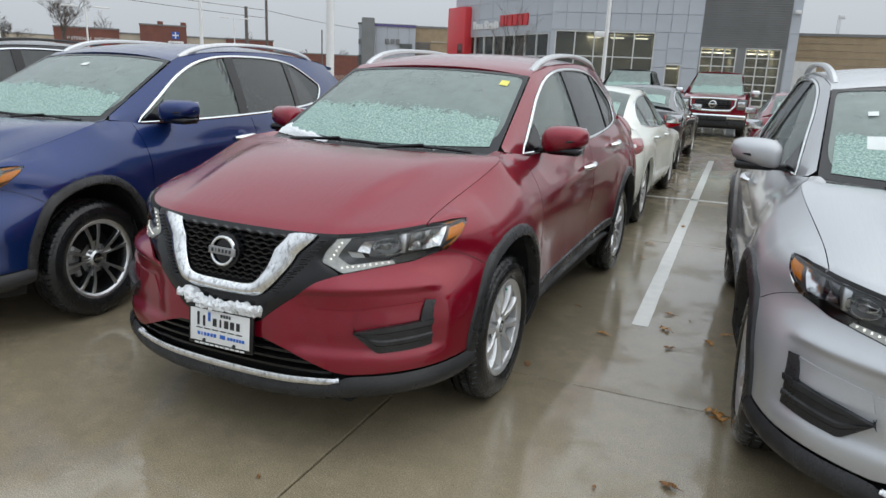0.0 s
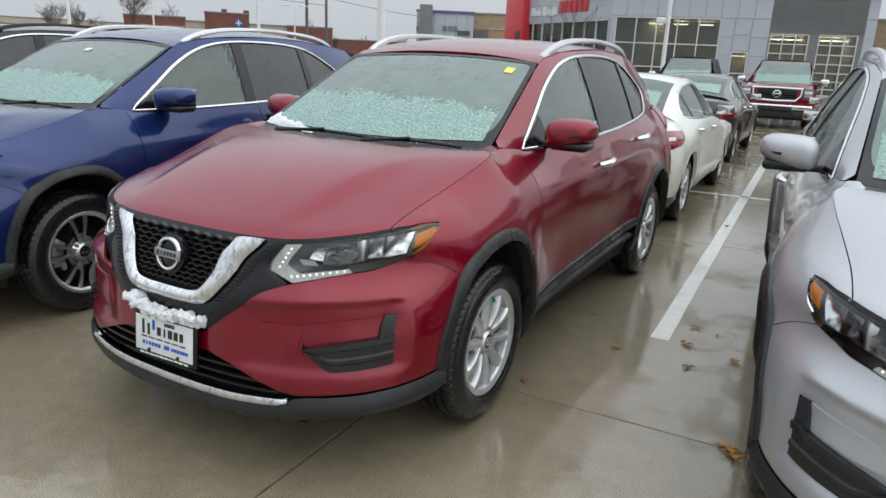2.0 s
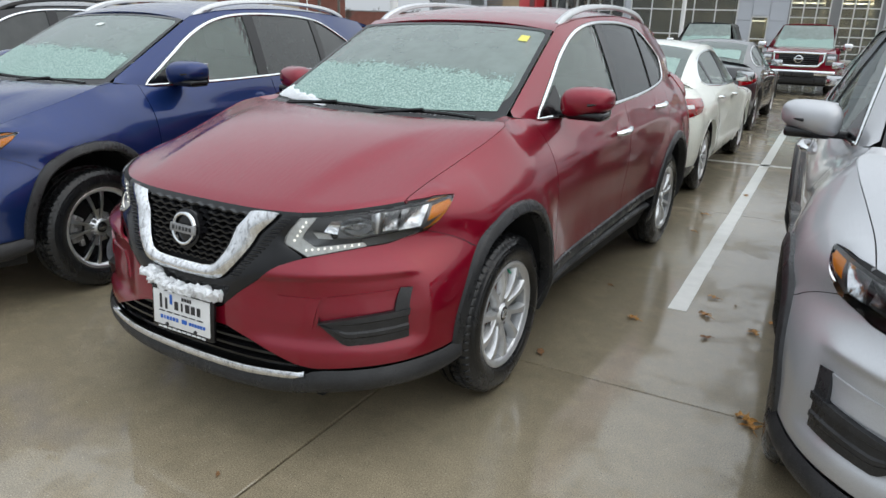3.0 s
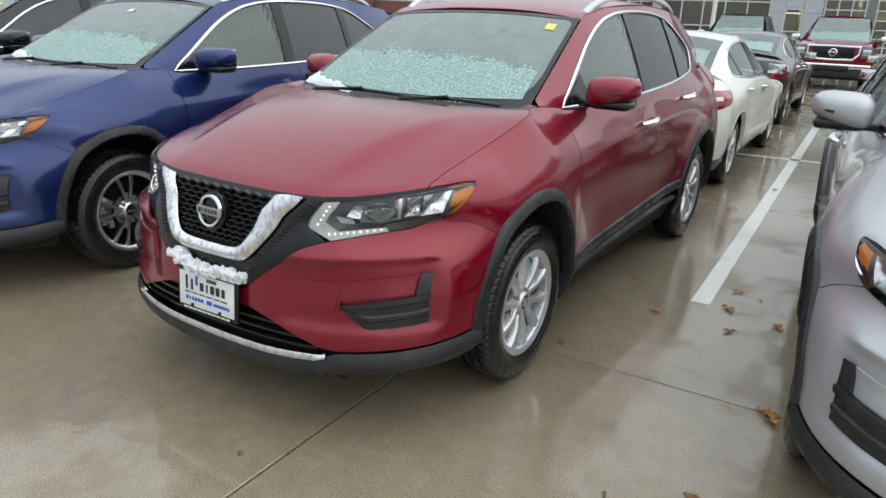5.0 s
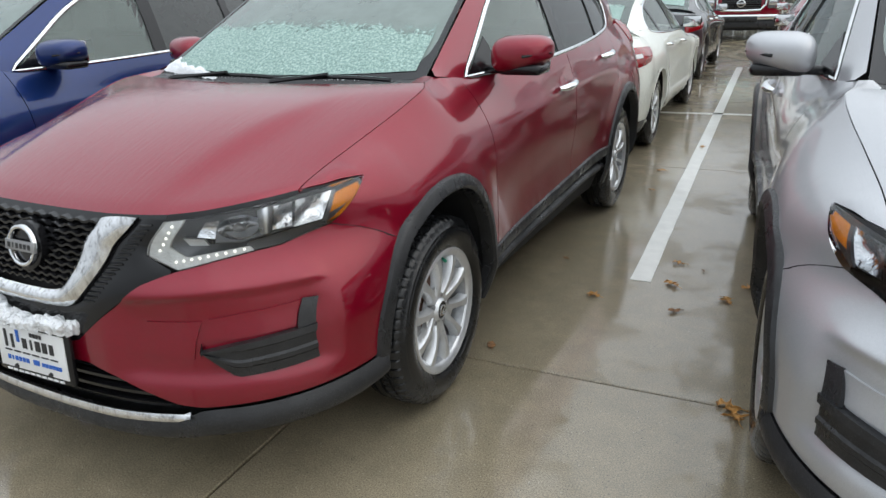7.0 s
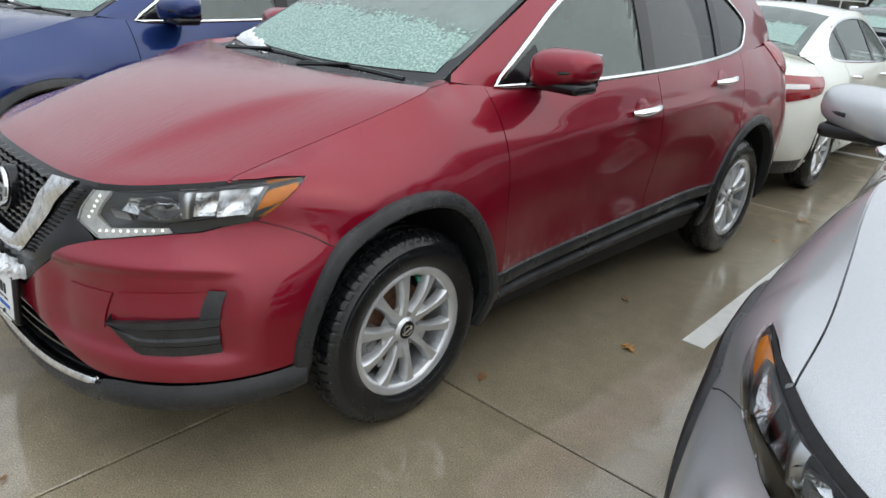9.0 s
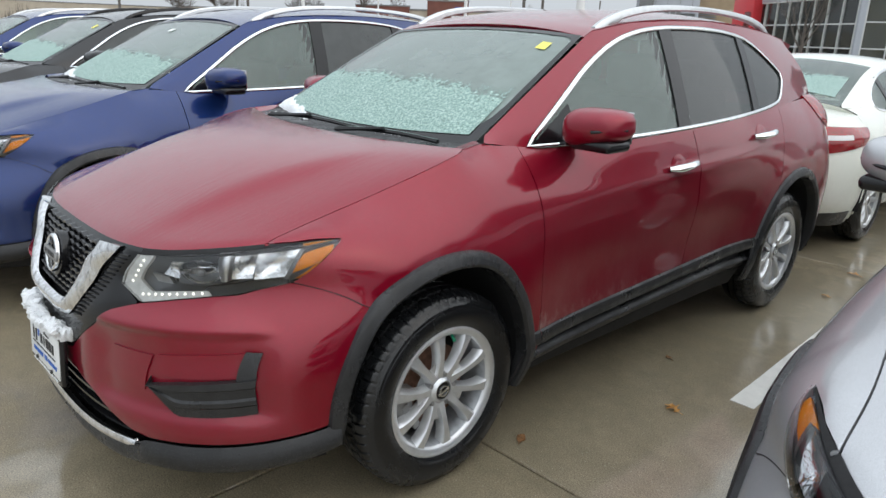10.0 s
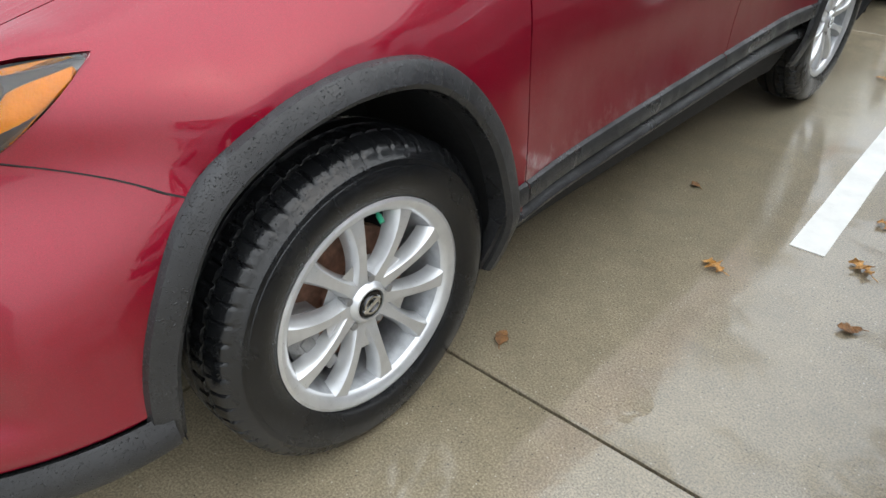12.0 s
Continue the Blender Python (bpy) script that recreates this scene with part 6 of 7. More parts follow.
ROOF_X = [(0.42, 0.690), (1.2, 0.560), (1.7, 0.565), (2.3, 0.560), (2.8, 0.590), (3.3, 0.640)]


def roof_edge(y):
    return Vector((pl(y, ROOF_X), y, pl(y, ROOF_Z)))


S_DLO = [(0.72, 1.005), (1.00, 1.205), (1.30, 1.345), (1.70, 1.385), (2.20, 1.365), (2.55, 1.275), (2.78, 1.150), (2.80, 1.075), (2.30, 1.045), (1.50, 1.020)]


def saloon(paint, label, m, style="silver"):
    """A four-door saloon with its wheels."""
    car = thing("saloon_car", label, "car", m, "parked saloons")
    P = lambda n, bm, mt, lb="": part(n, bm, mt, car, lb)
    def flank(s0, s1, z0, nu, top=0.0):
        bm = sheet(lambda a, b: on(lerp(s0, s1, a), lerp(z0, pl(min(3.3, max(-0.45, lerp(s0, s1, a))), ZT) + top, b)), nu, 16)
        for yw in (0.0, WB):
            cut_arch(bm, yw, 0.385)
        add_skirt(bm, 0.012)
        return bm
    tub = sheet(lambda a, b: on(lerp(Y0 - SN, Y1 + SN, a), lerp(0.22, pl(min(3.3, max(-0.45, lerp(Y0 - SN, Y1 + SN, a))), ZT) - 0.06, b), -0.045), 60, 6)
    for yw in (0.0, WB):
        cut_arch(tub, yw, 0.40)
    pair("inner_shell", tub, DARK, car)
    P("floor_pan", boxed(0, 1.35, 0.24, 1.05, 4.2, 0.05, 0.01), DARK)
    for yw in (0.0, WB):
        pair("wheel_liner", liner(yw), DARK, car)
        def lip(a, b):
            an = radians(lerp(-12, 192, a))
            r = lerp(0.365, 0.392, b)
            y, z = yw - r * math.cos(an), HUB_Z + r * math.sin(an)
            return skin(y, z) + Vector(([-0.03, 0.006, 0.004, 0.001][round(b * 3)], 0, 0))
        pair("arch_lip", sheet(lip, 40, 3), paint, car)
    pair("front_bumper", flank(Y0 - SN, -0.30, 0.20, 40, -0.004), paint, car)
    pair("fender", flank(-0.296, 0.52, 0.24, 28), paint, car)
    fd = pair("front_door", flank(0.525, 1.62, 0.26, 26, 0.004), paint, car)
    rd = pair("rear_door", flank(1.625, 2.56, 0.26, 24, 0.004), paint, car)
    pair("rear_quarter", flank(2.565, 3.22, 0.24, 22, 0.004), paint, car)
    pair("rear_bumper", flank(3.225, Y1 + SN, 0.22, 36, 0.004), paint, car)
    for (dl, dr), hy, hz in ((fd, 1.45, 0.905), (rd, 2.40, 0.93)):
        for dd, flip in ((dl, False), (dr, True)):
            b2 = handle_bar(hy, hz)
            if flip:
                b3 = mirrored(b2)
                b2.free()
                b2 = b3
            part("door_handle", b2, CHROME, dd)
    P("hood", sheet(lambda a, b: Vector((lerp(0.60, 0.735, b) * (2 * a - 1), lerp(-0.74 + 0.18 * abs(2 * a - 1) ** 2.5, 0.33 + 0.1 * abs(2 * a - 1) ** 2, b), lerp(0.868, 0.955, 1 - (1 - b) ** 1.5) + 0.035 * (1 - abs(2 * a - 1) ** 2.2) * math.sin(0.3 + b * 2.2))), 16, 12, 0.012, out=(0, 0, 0.3)), paint)
    def cap(y0, y1, rise):
        def fn(a, b):
            y = lerp(y0, y1, b)
            e = roof_edge(y)
            k = 2 * a - 1
            return Vector((e.x * k, y, e.z + rise * (1 - abs(k) ** 2.2)))
        return fn
    P("roof", sheet(cap(1.20, 2.38, 0.045), 20, 16, 0.01, out=(0, 1.7, 0.8)), paint)
    ws = P("windshield", sheet(cap(0.40, 1.19, 0.05), 16, 10, 0, out=(0, 1.5, 0.6)), WSCREEN)
    bw = P("rear_window", sheet(cap(2.385, 3.22, 0.05), 18, 12, 0, out=(0, 1.7, 0.6)), FGLASS, "sloping rear window misted with ice")
    part("ice", sheet(lambda a, b: cap(2.46, 3.10, 0.055)(lerp(0.06, 0.94, a), 1 - b) + Vector((0, 0, 0.004)), 14, 8, 0, out=(0, 1.7, 0.6), uv=True), FROST, bw)
    ws.visible_shadow = bw.visible_shadow = False
    def deck(a, b):
        k, y = 2 * a - 1, lerp(3.20, 3.815, b)
        le = pl(1.045, YR) - Y1
        half = flank_x(Y1, 1.045) * max(0.0, 1 - (max(0.0, y - Y1) / le) ** NEXP) ** (1 / NEXP)
        return Vector((half * k, y, 1.047 + (0.058 - 0.018 * b) * (1 - abs(k) ** 2.4) + 0.012 * math.sin(b * math.pi) * (1 - abs(k) ** 4)))
    P("window_ledge", sheet(lambda a, b: lerp(cap(2.385, 3.225, 0.05)(a, 1.0), deck(a, 0.0) + Vector((0, 0.004, -0.002)), b), 24, 3, 0, out=(0, 3.0, 0.5)), paint)
    P("boot_lid", sheet(deck, 24, 14, 0.012, out=(0, 3.5, 0.5)), paint)
    # side glass and its surround
    p = smooth_along(S_DLO, 97, 2, closed=True)[:-1]
    c = np.roll(p, -1, 0) - np.roll(p, 1, 0)
    nrm = np.stack([-c[:, 1], c[:, 0]], 1) / np.linalg.norm(c, axis=1)[:, None]
    cen = np.array([1.75, 1.19])
    def outer_pt(q):
        y = q[0] + (q[0] - cen[0]) * 0.45
        y = min(3.24, max(0.44, y))
        zb, ze = pl(y, ZT), roof_edge(y).z
        return np.array([y, ze if q[1] > lerp(zb, ze, 0.45) and q[1] > 1.06 else zb])
    outer = np.array([outer_pt(q) for q in p])
    pair("side_frame", ring_panel(p + nrm * 0.010, outer, 0.0, 4, 0), paint, car)
    pair("window_trim", ring_panel(p - nrm * 0.004, p + nrm * 0.014, lambda b: 0.003 + 0.005 * math.sin(b * math.pi), 3, 0.008), CHROME, car)
    def glaze(y0, y1, mt, nm):
        def fn(a, b):
            y = lerp(y0, y1, a)
            up = p[p[:, 1] > 1.0]
            i = np.argsort(np.abs(p[:, 0] - y))[:10]
            return upper(y, lerp(p[i, 1].min(), p[i, 1].max(), b), -0.005)
        for o in pair(nm, sheet(fn, 12, 5), mt, car):
            o.visible_shadow = False
    glaze(0.74, 1.60, FGLASS, "front_door_window")
    glaze(1.66, 2.42, FGLASS, "rear_door_window")
    glaze(2.47, 2.79, FGLASS, "quarter_window")
    pair("door_pillar", sheet(lambda a, b: upper(lerp(1.59, 1.67, a), lerp(1.022, 1.385, b), 0.001), 3, 8, 0.006), GLOSSB, car)
    pair("door_pillar", sheet(lambda a, b: upper(lerp(2.41, 2.48, a), lerp(1.046, 1.315, b), 0.001), 3, 8, 0.006), GLOSSB, car)
    # tail lights, pointed forwards
    tl = sheet(lambda a, b: on(lerp(3.20 + 0.10 * (1 - b), Y1 + 0.66, a), lerp(lerp(0.845, 0.78, a), lerp(0.965, 0.985, a), b), 0.008 + 0.012 * math.sin(b * math.pi)), 16, 8, 0.02)
    tls = pair("tail_light", tl, REDLENS, car, "pointed red tail light with a clear middle")
    for o, flip in zip(tls, (False, True)):
        b2 = sheet(lambda a, b: on(lerp(3.48, Y1 + 0.60, a), lerp(0.885, 0.918, b), 0.021), 8, 3, 0.004)
        if flip:
            b3 = mirrored(b2)
            b2.free()
            b2 = b3
        part("reversing_lamp", b2, WHITEPL, o)
    P("number_recess", boxed(0, 3.890, 0.80, 0.50, 0.02, 0.16, 0.01), CLAD)
    pair("lower_bumper", sheet(lambda a, b: on(lerp(3.3, Y1 + SN, a), lerp(0.215, 0.33, b), 0.006), 24, 4, 0.01), CLAD, car)
    hl = sheet(lambda a, b: on(lerp(-0.34, Y0 - 0.62, a), lerp(0.70, 0.85, b), 0.006), 12, 5, 0.02)
    pair("headlight", hl, REFLEC, car)
    P("grille", sheet(lambda a, b: Vector((0.38 * (2 * a - 1), -0.965 + 0.03 * abs(2 * a - 1), lerp(0.42, 0.80, b))), 10, 6, 0.02), GLOSSB)
    for sg in (1, -1):
        bm = bmesh.new()
        bmesh.ops.create_uvsphere(bm, u_segments=20, v_segments=12, radius=1.0)
        for v in bm.verts:
            v.co = Vector((sg * (0.925 + 0.115 * v.co.x), 0.80 + (0.085 if v.co.y < 0 else 0.035) * v.co.y, 1.075 + 0.070 * v.co.z))
        box(bm, sg * 0.84, 0.80, 1.03, 0.10, 0.06, 0.03, 0.008)
        mi = P("door_mirror", bm, paint if paint is not WHITEP else GLOSSB)
        part("mirror_glass", boxed(sg * 0.925, 0.838, 1.075, 0.19, 0.006, 0.11, 0.002), CHROME, mi)
    for x in (-0.36, 0.36):
        bm = boxed(x, 1.55, 0.85, 0.48, 0.16, 0.55, 0.06)
        box(bm, x, 1.62, 1.19, 0.26, 0.11, 0.16, 0.04)
        P("front_seat", bm, SEATM)
    P("rear_shelf", boxed(0, 2.75, 0.93, 1.3, 0.6, 0.08, 0.03), SEATM)
    P("dashboard", boxed(0, 0.85, 0.88, 1.3, 0.4, 0.16, 0.05), SEATM)
    for x, y, sd in ((0.875, 0, 1), (-0.875, 0, -1), (0.875, WB, 1), (-0.875, WB, -1)):
        w = add_wheel(car, x, y, sd, style, 12 * y, True)
        w.scale = (1.0, 0.92, 0.92)
        w.location.z = 0.33
    return car


saloon(WHITEP, "white four-door saloon, wet, parked tail to tail", pose(-0.205, 7.68, 0, 0, 0, 181.3))
saloon(GREYP, "charcoal four-door saloon with wet paint", pose(-0.46, 13.30, 0, 0, 0, 181.0), "black")
saloon(WHITEP, "white saloon with black door mirrors, wet", pose(2.62, 7.75, 0, 0, 0, 181.8))
saloon(RED, "dark red saloon car, wet", pose(2.42, 13.2, 0, 0, 0, 181.8), "black")


# ---- pickups ----
def pickup(paint, label, m):
    """A full-size crew cab pickup, nose towards -y, bumper at y = 0."""
    car = thing("pickup_truck", label, "truck", m, "parked pickups")
    P = lambda n, bm, mt, lb="": part(n, bm, mt, car, lb)
    W = 0.99
    def hoodfn(a, b):
        k = 2 * a - 1
        return Vector((lerp(0.88, 0.86, b) * k, lerp(0.12 + 0.12 * abs(k) ** 3, 1.35, b), lerp(1.14, 1.27, 1 - (1 - b) ** 1.6) + 0.03 * (1 - abs(k) ** 3) + 0.02 * math.exp(-(((abs(k) - 0.6) / 0.12) ** 2)) * math.sin(b * math.pi)))
    P("hood", sheet(hoodfn, 24, 12, 0.05, out=(0, 0.7, 0.5)), paint)
    def side(y0, y1, z0, z1):
        def fn(a, b):
            y, z = lerp(y0, y1, a), lerp(z0, z1, b)
            x = W - 0.07 * max(0, z - 0.95) ** 1.1 - 0.10 * max(0, 0.6 - z) ** 1.5
            x -= 0.09 * max(0.0, (0.35 - y) / 0.35) ** 2
            return Vector((x, y, z))
        bm = sheet(fn, 20, 12, 0, out=(0, 2.5, 0.8))
        for yw in (0.98, 4.52):
            gone = [v for v in bm.verts if math.hypot(v.co.y - yw, v.co.z - 0.42) < 0.47]
            bmesh.ops.delete(bm, geom=gone, context="VERTS")
        add_skirt(bm, 0.02)
        return bm
    pair("fender", side(0.08, 1.45, 0.50, 1.13), paint, car)
    pair("front_door", side(1.455, 2.48, 0.45, 1.22), paint, car)
    pair("rear_door", side(2.485, 3.42, 0.45, 1.22), paint, car)
    pair("cargo_side", side(3.46, 5.75, 0.50, 1.25), paint, car)
    # dark block fills the body and reaches low, standing for shade underneath
    P("inner_shade_block", boxed(0, 2.85, 0.62, 1.75, 5.3, 0.72, 0.04), DARK)
    P("tailgate", boxed(0, 5.72, 0.90, 1.85, 0.06, 0.66, 0.02), paint)
    def cabfn(a, b):
        k = 2 * a - 1
        y = lerp(2.05 + 0.06 * (1 - k * k) * -1, 3.55, b)
        return Vector((0.66 * k, y, 1.90 + 0.04 * (1 - abs(k) ** 2.5) + 0.015 * math.sin(b * math.pi)))
    P("roof", sheet(cabfn, 16, 10, 0.03, out=(0, 2.7, 1.2)), paint)
    ws = P("windshield", sheet(lambda a, b: lerp(Vector((0.82 * (2 * a - 1), 1.36 + 0.10 * (2 * a - 1) ** 2, 1.24)), Vector((0.65 * (2 * a - 1), 2.02 + 0.03 * (2 * a - 1) ** 2, 1.895)), b), 14, 8, 0, out=(0, 2.5, 1.0)), WSCREEN)
    ws.visible_shadow = False
    part("ice", sheet(lambda a, b: lerp(Vector((0.76 * (2 * a - 1), 1.38 + 0.10 * (2 * a - 1) ** 2, 1.275)), Vector((0.68 * (2 * a - 1), 1.84 + 0.03 * (2 * a - 1) ** 2, 1.73)), b), 12, 8, 0, out=(0, 2.5, 1.0), uv=True), FROST, ws)
    def cabside(y0, y1, b0=0.0, b1=1.0, off=0.0):
        def fn(a, b):
            bb = lerp(b0, b1, b)
            y = lerp(lerp(y0[0], y0[1], bb), lerp(y1[0], y1[1], bb), a)
            return Vector((lerp(0.965, 0.67, bb) + off, y, lerp(1.22, 1.90, bb)))
        return sheet(fn, 10, 6, 0.0, out=(0, 2.6, 1.3))
    pair("cab_side", cabside((1.36, 2.03), (3.50, 3.52)), paint, car)
    pair("front_window", cabside((1.62, 2.06), (2.42, 2.42), 0.06, 0.88, 0.006), FGLASS, car)
    pair("rear_window", cabside((2.54, 2.54), (3.36, 3.32), 0.06, 0.88, 0.006), TGLASS, car)
    P("cab_back", boxed(0, 3.52, 1.52, 1.45, 0.04, 0.66, 0.02), paint)
    P("seats", boxed(0, 2.6, 1.25, 1.4, 0.2, 0.7, 0.08), SEATM)
    P("dashboard", boxed(0, 1.75, 1.15, 1.6, 0.4, 0.2, 0.06), SEATM)
    # face
    P("nose_panel", boxed(0, 0.16, 0.86, 1.86, 0.18, 0.50, 0.06, seg=3), paint)
    P("grille_back", boxed(0, 0.068, 0.97, 1.02, 0.04, 0.36, 0.02), GLOSSB)
    bm = bmesh.new()
    for sg in (-1, 1):
        tube(bm, [(sg * 0.66, 0.06, 1.13), (sg * 0.60, 0.04, 0.92), (sg * 0.50, 0.04, 0.80), (0, 0.03, 0.785)], 0.048, 8, 0.8)
        tube(bm, [(sg * 0.66, 0.06, 1.13), (0, 0.04, 1.145)], 0.042, 8, 0.8)
    P("grille_frame", bm, CHROME, "broad chrome grille frame")
    bm = bmesh.new()
    for k in range(5):
        box(bm, 0, 0.045, 0.86 + 0.055 * k, 0.98, 0.02, 0.012, 0.003)
    P("grille_bars", bm, CLAD)
    bm = lathe([(0, 0.075), (0.012, 0.085), (0.0, 0.105)], 32, "z")
    box(bm, 0, 0, 0.006, 0.24, 0.045, 0.012, 0.003)
    bmesh.ops.transform(bm, matrix=pose(0, 0.028, 0.975, 90), verts=bm.verts[:])
    P("front_badge", bm, CHROME, "round chrome badge with a plain bar")
    for sg in (-1, 1):
        hl = P("headlight", boxed(sg * 0.81, 0.115, 0.985, 0.27, 0.16, 0.30, 0.03, seg=3), HOUSE)
        part("reflector", boxed(sg * 0.80, 0.038, 1.00, 0.20, 0.012, 0.16, 0.01), REFLEC, hl)
        part("turn_signal", boxed(sg * 0.905, 0.060, 0.94, 0.06, 0.02, 0.16, 0.008), AMBER, hl)
    P("chrome_bumper", boxed(0, 0.06, 0.615, 1.92, 0.20, 0.15, 0.05, seg=3), CHROME, "chrome front bumper")
    P("bumper_insert", boxed(0, -0.030, 0.575, 0.90, 0.05, 0.13, 0.02), CLAD)
    P("valance", boxed(0, 0.12, 0.43, 1.85, 0.20, 0.22, 0.05), CLAD)
    for sg in (-1, 1):
        bm = boxed(sg * 1.14, 1.62, 1.31, 0.24, 0.14, 0.20, 0.05, seg=3)
        mi = P("door_mirror", bm, CHROME)
        part("mirror_arm", boxed(sg * 1.0, 1.64, 1.24, 0.16, 0.06, 0.05, 0.015), GLOSSB, mi)
        for y in (0.98, 4.52):
            w = add_wheel(car, sg * 0.965, y, sg, "black", 20, True)
            w.scale = (1.2, 1.14, 1.14)
            w.location.z = 0.408
    return car


pickup(RED, "red full-size pickup with a broad chrome grille, iced windshield", pose(0.27, 19.5, 0, 0, 0, 1.5))
pickup(GREYP, "dark grey crew cab pickup, iced windshield", pose(-2.75, 20.6, 0, 0, 0, 1.5))
# a dark SUV belongs here; the pickup body is reused for it
pickup(GREYP, "dark grey SUV with wet paint, built as a pickup", pose(3.35, 20.4, 0, 0, 0, 1.5))


# ---- the dealership across the lot ----
PANELM = basic("grey_metal_panel", (0.44, 0.47, 0.52), 0.4, 0.2, vary=0.05, scale=0.6)
CORR = basic("dark_corrugated_metal", (0.20, 0.205, 0.21), 0.45, 0.3, vary=0.08, scale=0.8)
REDM = basic("red_metal_panel", (0.55, 0.03, 0.04), 0.35, vary=0.05, scale=0.7)
FRAME = basic("pale_aluminium_frame", (0.62, 0.63, 0.63), 0.4, 0.3, vary=0.05)
SHOPGL = glass("showroom_glass", (0.55, 0.56, 0.53), 0.06)
INSIDE = basic("showroom_wall", (0.60, 0.56, 0.44), 0.8, vary=0.25, scale=0.5)
TANB = basic("tan_brick", (0.34, 0.26, 0.17), 0.8, vary=0.12, scale=1.2, bump=0.3, bscale=12)
REDB = basic("red_brick", (0.17, 0.066, 0.05), 0.8, vary=0.14, scale=0.8, bump=0.3, bscale=12)
STONE = basic("beige_cladding", (0.42, 0.37, 0.30), 0.8, vary=0.1, scale=0.8)
WHITEM = basic("white_painted_metal", (0.72, 0.73, 0.74), 0.4, vary=0.06, scale=3)
BARK = basic("grey_bark", (0.10, 0.085, 0.075), 0.9, vary=0.3, scale=6)
POLEM = basic("weathered_pole", (0.12, 0.11, 0.10), 0.8, vary=0.2, scale=4)
LAMPON = bpy.data.materials.new("lit_ceiling_lamp")
LAMPON.use_nodes = True
LAMPON.node_tree.nodes["Principled BSDF"].inputs["Emission Color"].default_value = (1.0, 0.93, 0.75, 1)
LAMPON.node_tree.nodes["Principled BSDF"].inputs["Emission Strength"].default_value = 4.0


def facade(origin, turn):
    """A frame on a wall: x along it to the right, y into the building, z up."""
    return pose(origin[0], origin[1], 0, 0, 0, turn)


def wall_panels(parent, u0, u1, z0, z1, cols, rows, mat, name="wall_panel"):
    """Metal panels with open joints, each a piece of its own."""
    w, h = (u1 - u0) / cols, (z1 - z0) / rows
    bm = boxed(0, 0.0, 0, w - 0.035, 0.06, h - 0.035, 0.008, seg=1)
    me = bpy.data.meshes.new(name)
    bm.to_mesh(me)
    bm.free()
    me.materials.append(mat)
    for i in range(cols):
        for j in range(rows):
            o = new(name, me)
            o.parent = parent
            o.location = (u0 + (i + 0.5) * w, -0.03, z0 + (j + 0.5) * h)


def backing(parent, u0, u1, z0, z1, mat, depth=0.3, name="wall"):
    return part(name, boxed((u0 + u1) / 2, depth / 2 + 0.003, (z0 + z1) / 2, u1 - u0, depth, z1 - z0), mat, parent, smooth=False)


def curtain(parent, u0, u1, z0, z1, cols, rows, deep=5.0, lamps=3, bar=0.09):
    """Glazing with mullions and a lit room behind it."""
    win = part("window", boxed((u0 + u1) / 2, 0.10, (z0 + z1) / 2, u1 - u0, 0.02, z1 - z0), SHOPGL, parent, smooth=False)
    win.visible_shadow = False
    for i in range(cols + 1):
        u = lerp(u0, u1, i / cols)
        part("mullion", boxed(u, 0.03, (z0 + z1) / 2, bar, 0.16, z1 - z0), FRAME, win, smooth=False)
    for j in range(rows + 1):
        z = lerp(z0, z1, (j / rows) ** 1.15)
        part("transom", boxed((u0 + u1) / 2, 0.03, z, u1 - u0, 0.15, bar), FRAME, win, smooth=False)
    bm = bmesh.new()
    box(bm, (u0 + u1) / 2, deep, (z0 + z1) / 2, u1 - u0, 0.1, z1 - z0)
    box(bm, u0 + 0.02, deep / 2, (z0 + z1) / 2, 0.05, deep - 0.4, z1 - z0)
    box(bm, u1 - 0.02, deep / 2, (z0 + z1) / 2, 0.05, deep - 0.4, z1 - z0)
    box(bm, (u0 + u1) / 2, deep / 2, z1 + 0.05, u1 - u0, deep - 0.4, 0.1)
    part("room", bm, INSIDE, parent, smooth=False)
    for k in range(lamps):
        u = lerp(u0, u1, (k + 0.5) / lamps)
        part("ceiling_lamp", boxed(u, deep * 0.5, z1 - 0.25, 1.1, 0.9, 0.06), LAMPON, parent, smooth=False)
    return win


def bars(parent, items, mat, y=-0.12, name="sign_letter"):
    for u, z, w, h in items:
        part(name, boxed(u, y, z, w, 0.16, h, 0.03, seg=1), mat, parent, smooth=False)


main = thing("dealership_building", "grey metal-panelled showroom with large windows and service doors", "building", facade((-9.13, 53.9), 11), kind="structure")
H = 9.2
# showroom bay
backing(main, -5.95, -5.56, 0, H, PANELM)
backing(main, -5.56, 2.05, 5.20, H, PANELM)
backing(main, 2.05, 3.05, 0, H, PANELM)
backing(main, 3.05, 4.20, 2.9, H, PANELM)
backing(main, 4.20, 5.45, 0, H, PANELM)
wall_panels(main, -5.95, 5.45, 5.25, H, 10, 3, PANELM)
wall_panels(main, 2.10, 3.03, 0.0, 5.25, 1, 4, PANELM)
wall_panels(main, 4.24, 5.45, 0.0, 5.25, 1, 4, PANELM)
wall_panels(main, 3.06, 4.20, 2.95, 5.25, 1, 2, PANELM)
curtain(main, -5.56, 2.05, 0.15, 5.18, 5, 3, 7.0, 4)
curtain(main, 3.08, 4.18, 0.1, 2.88, 1, 2, 3.0, 1)
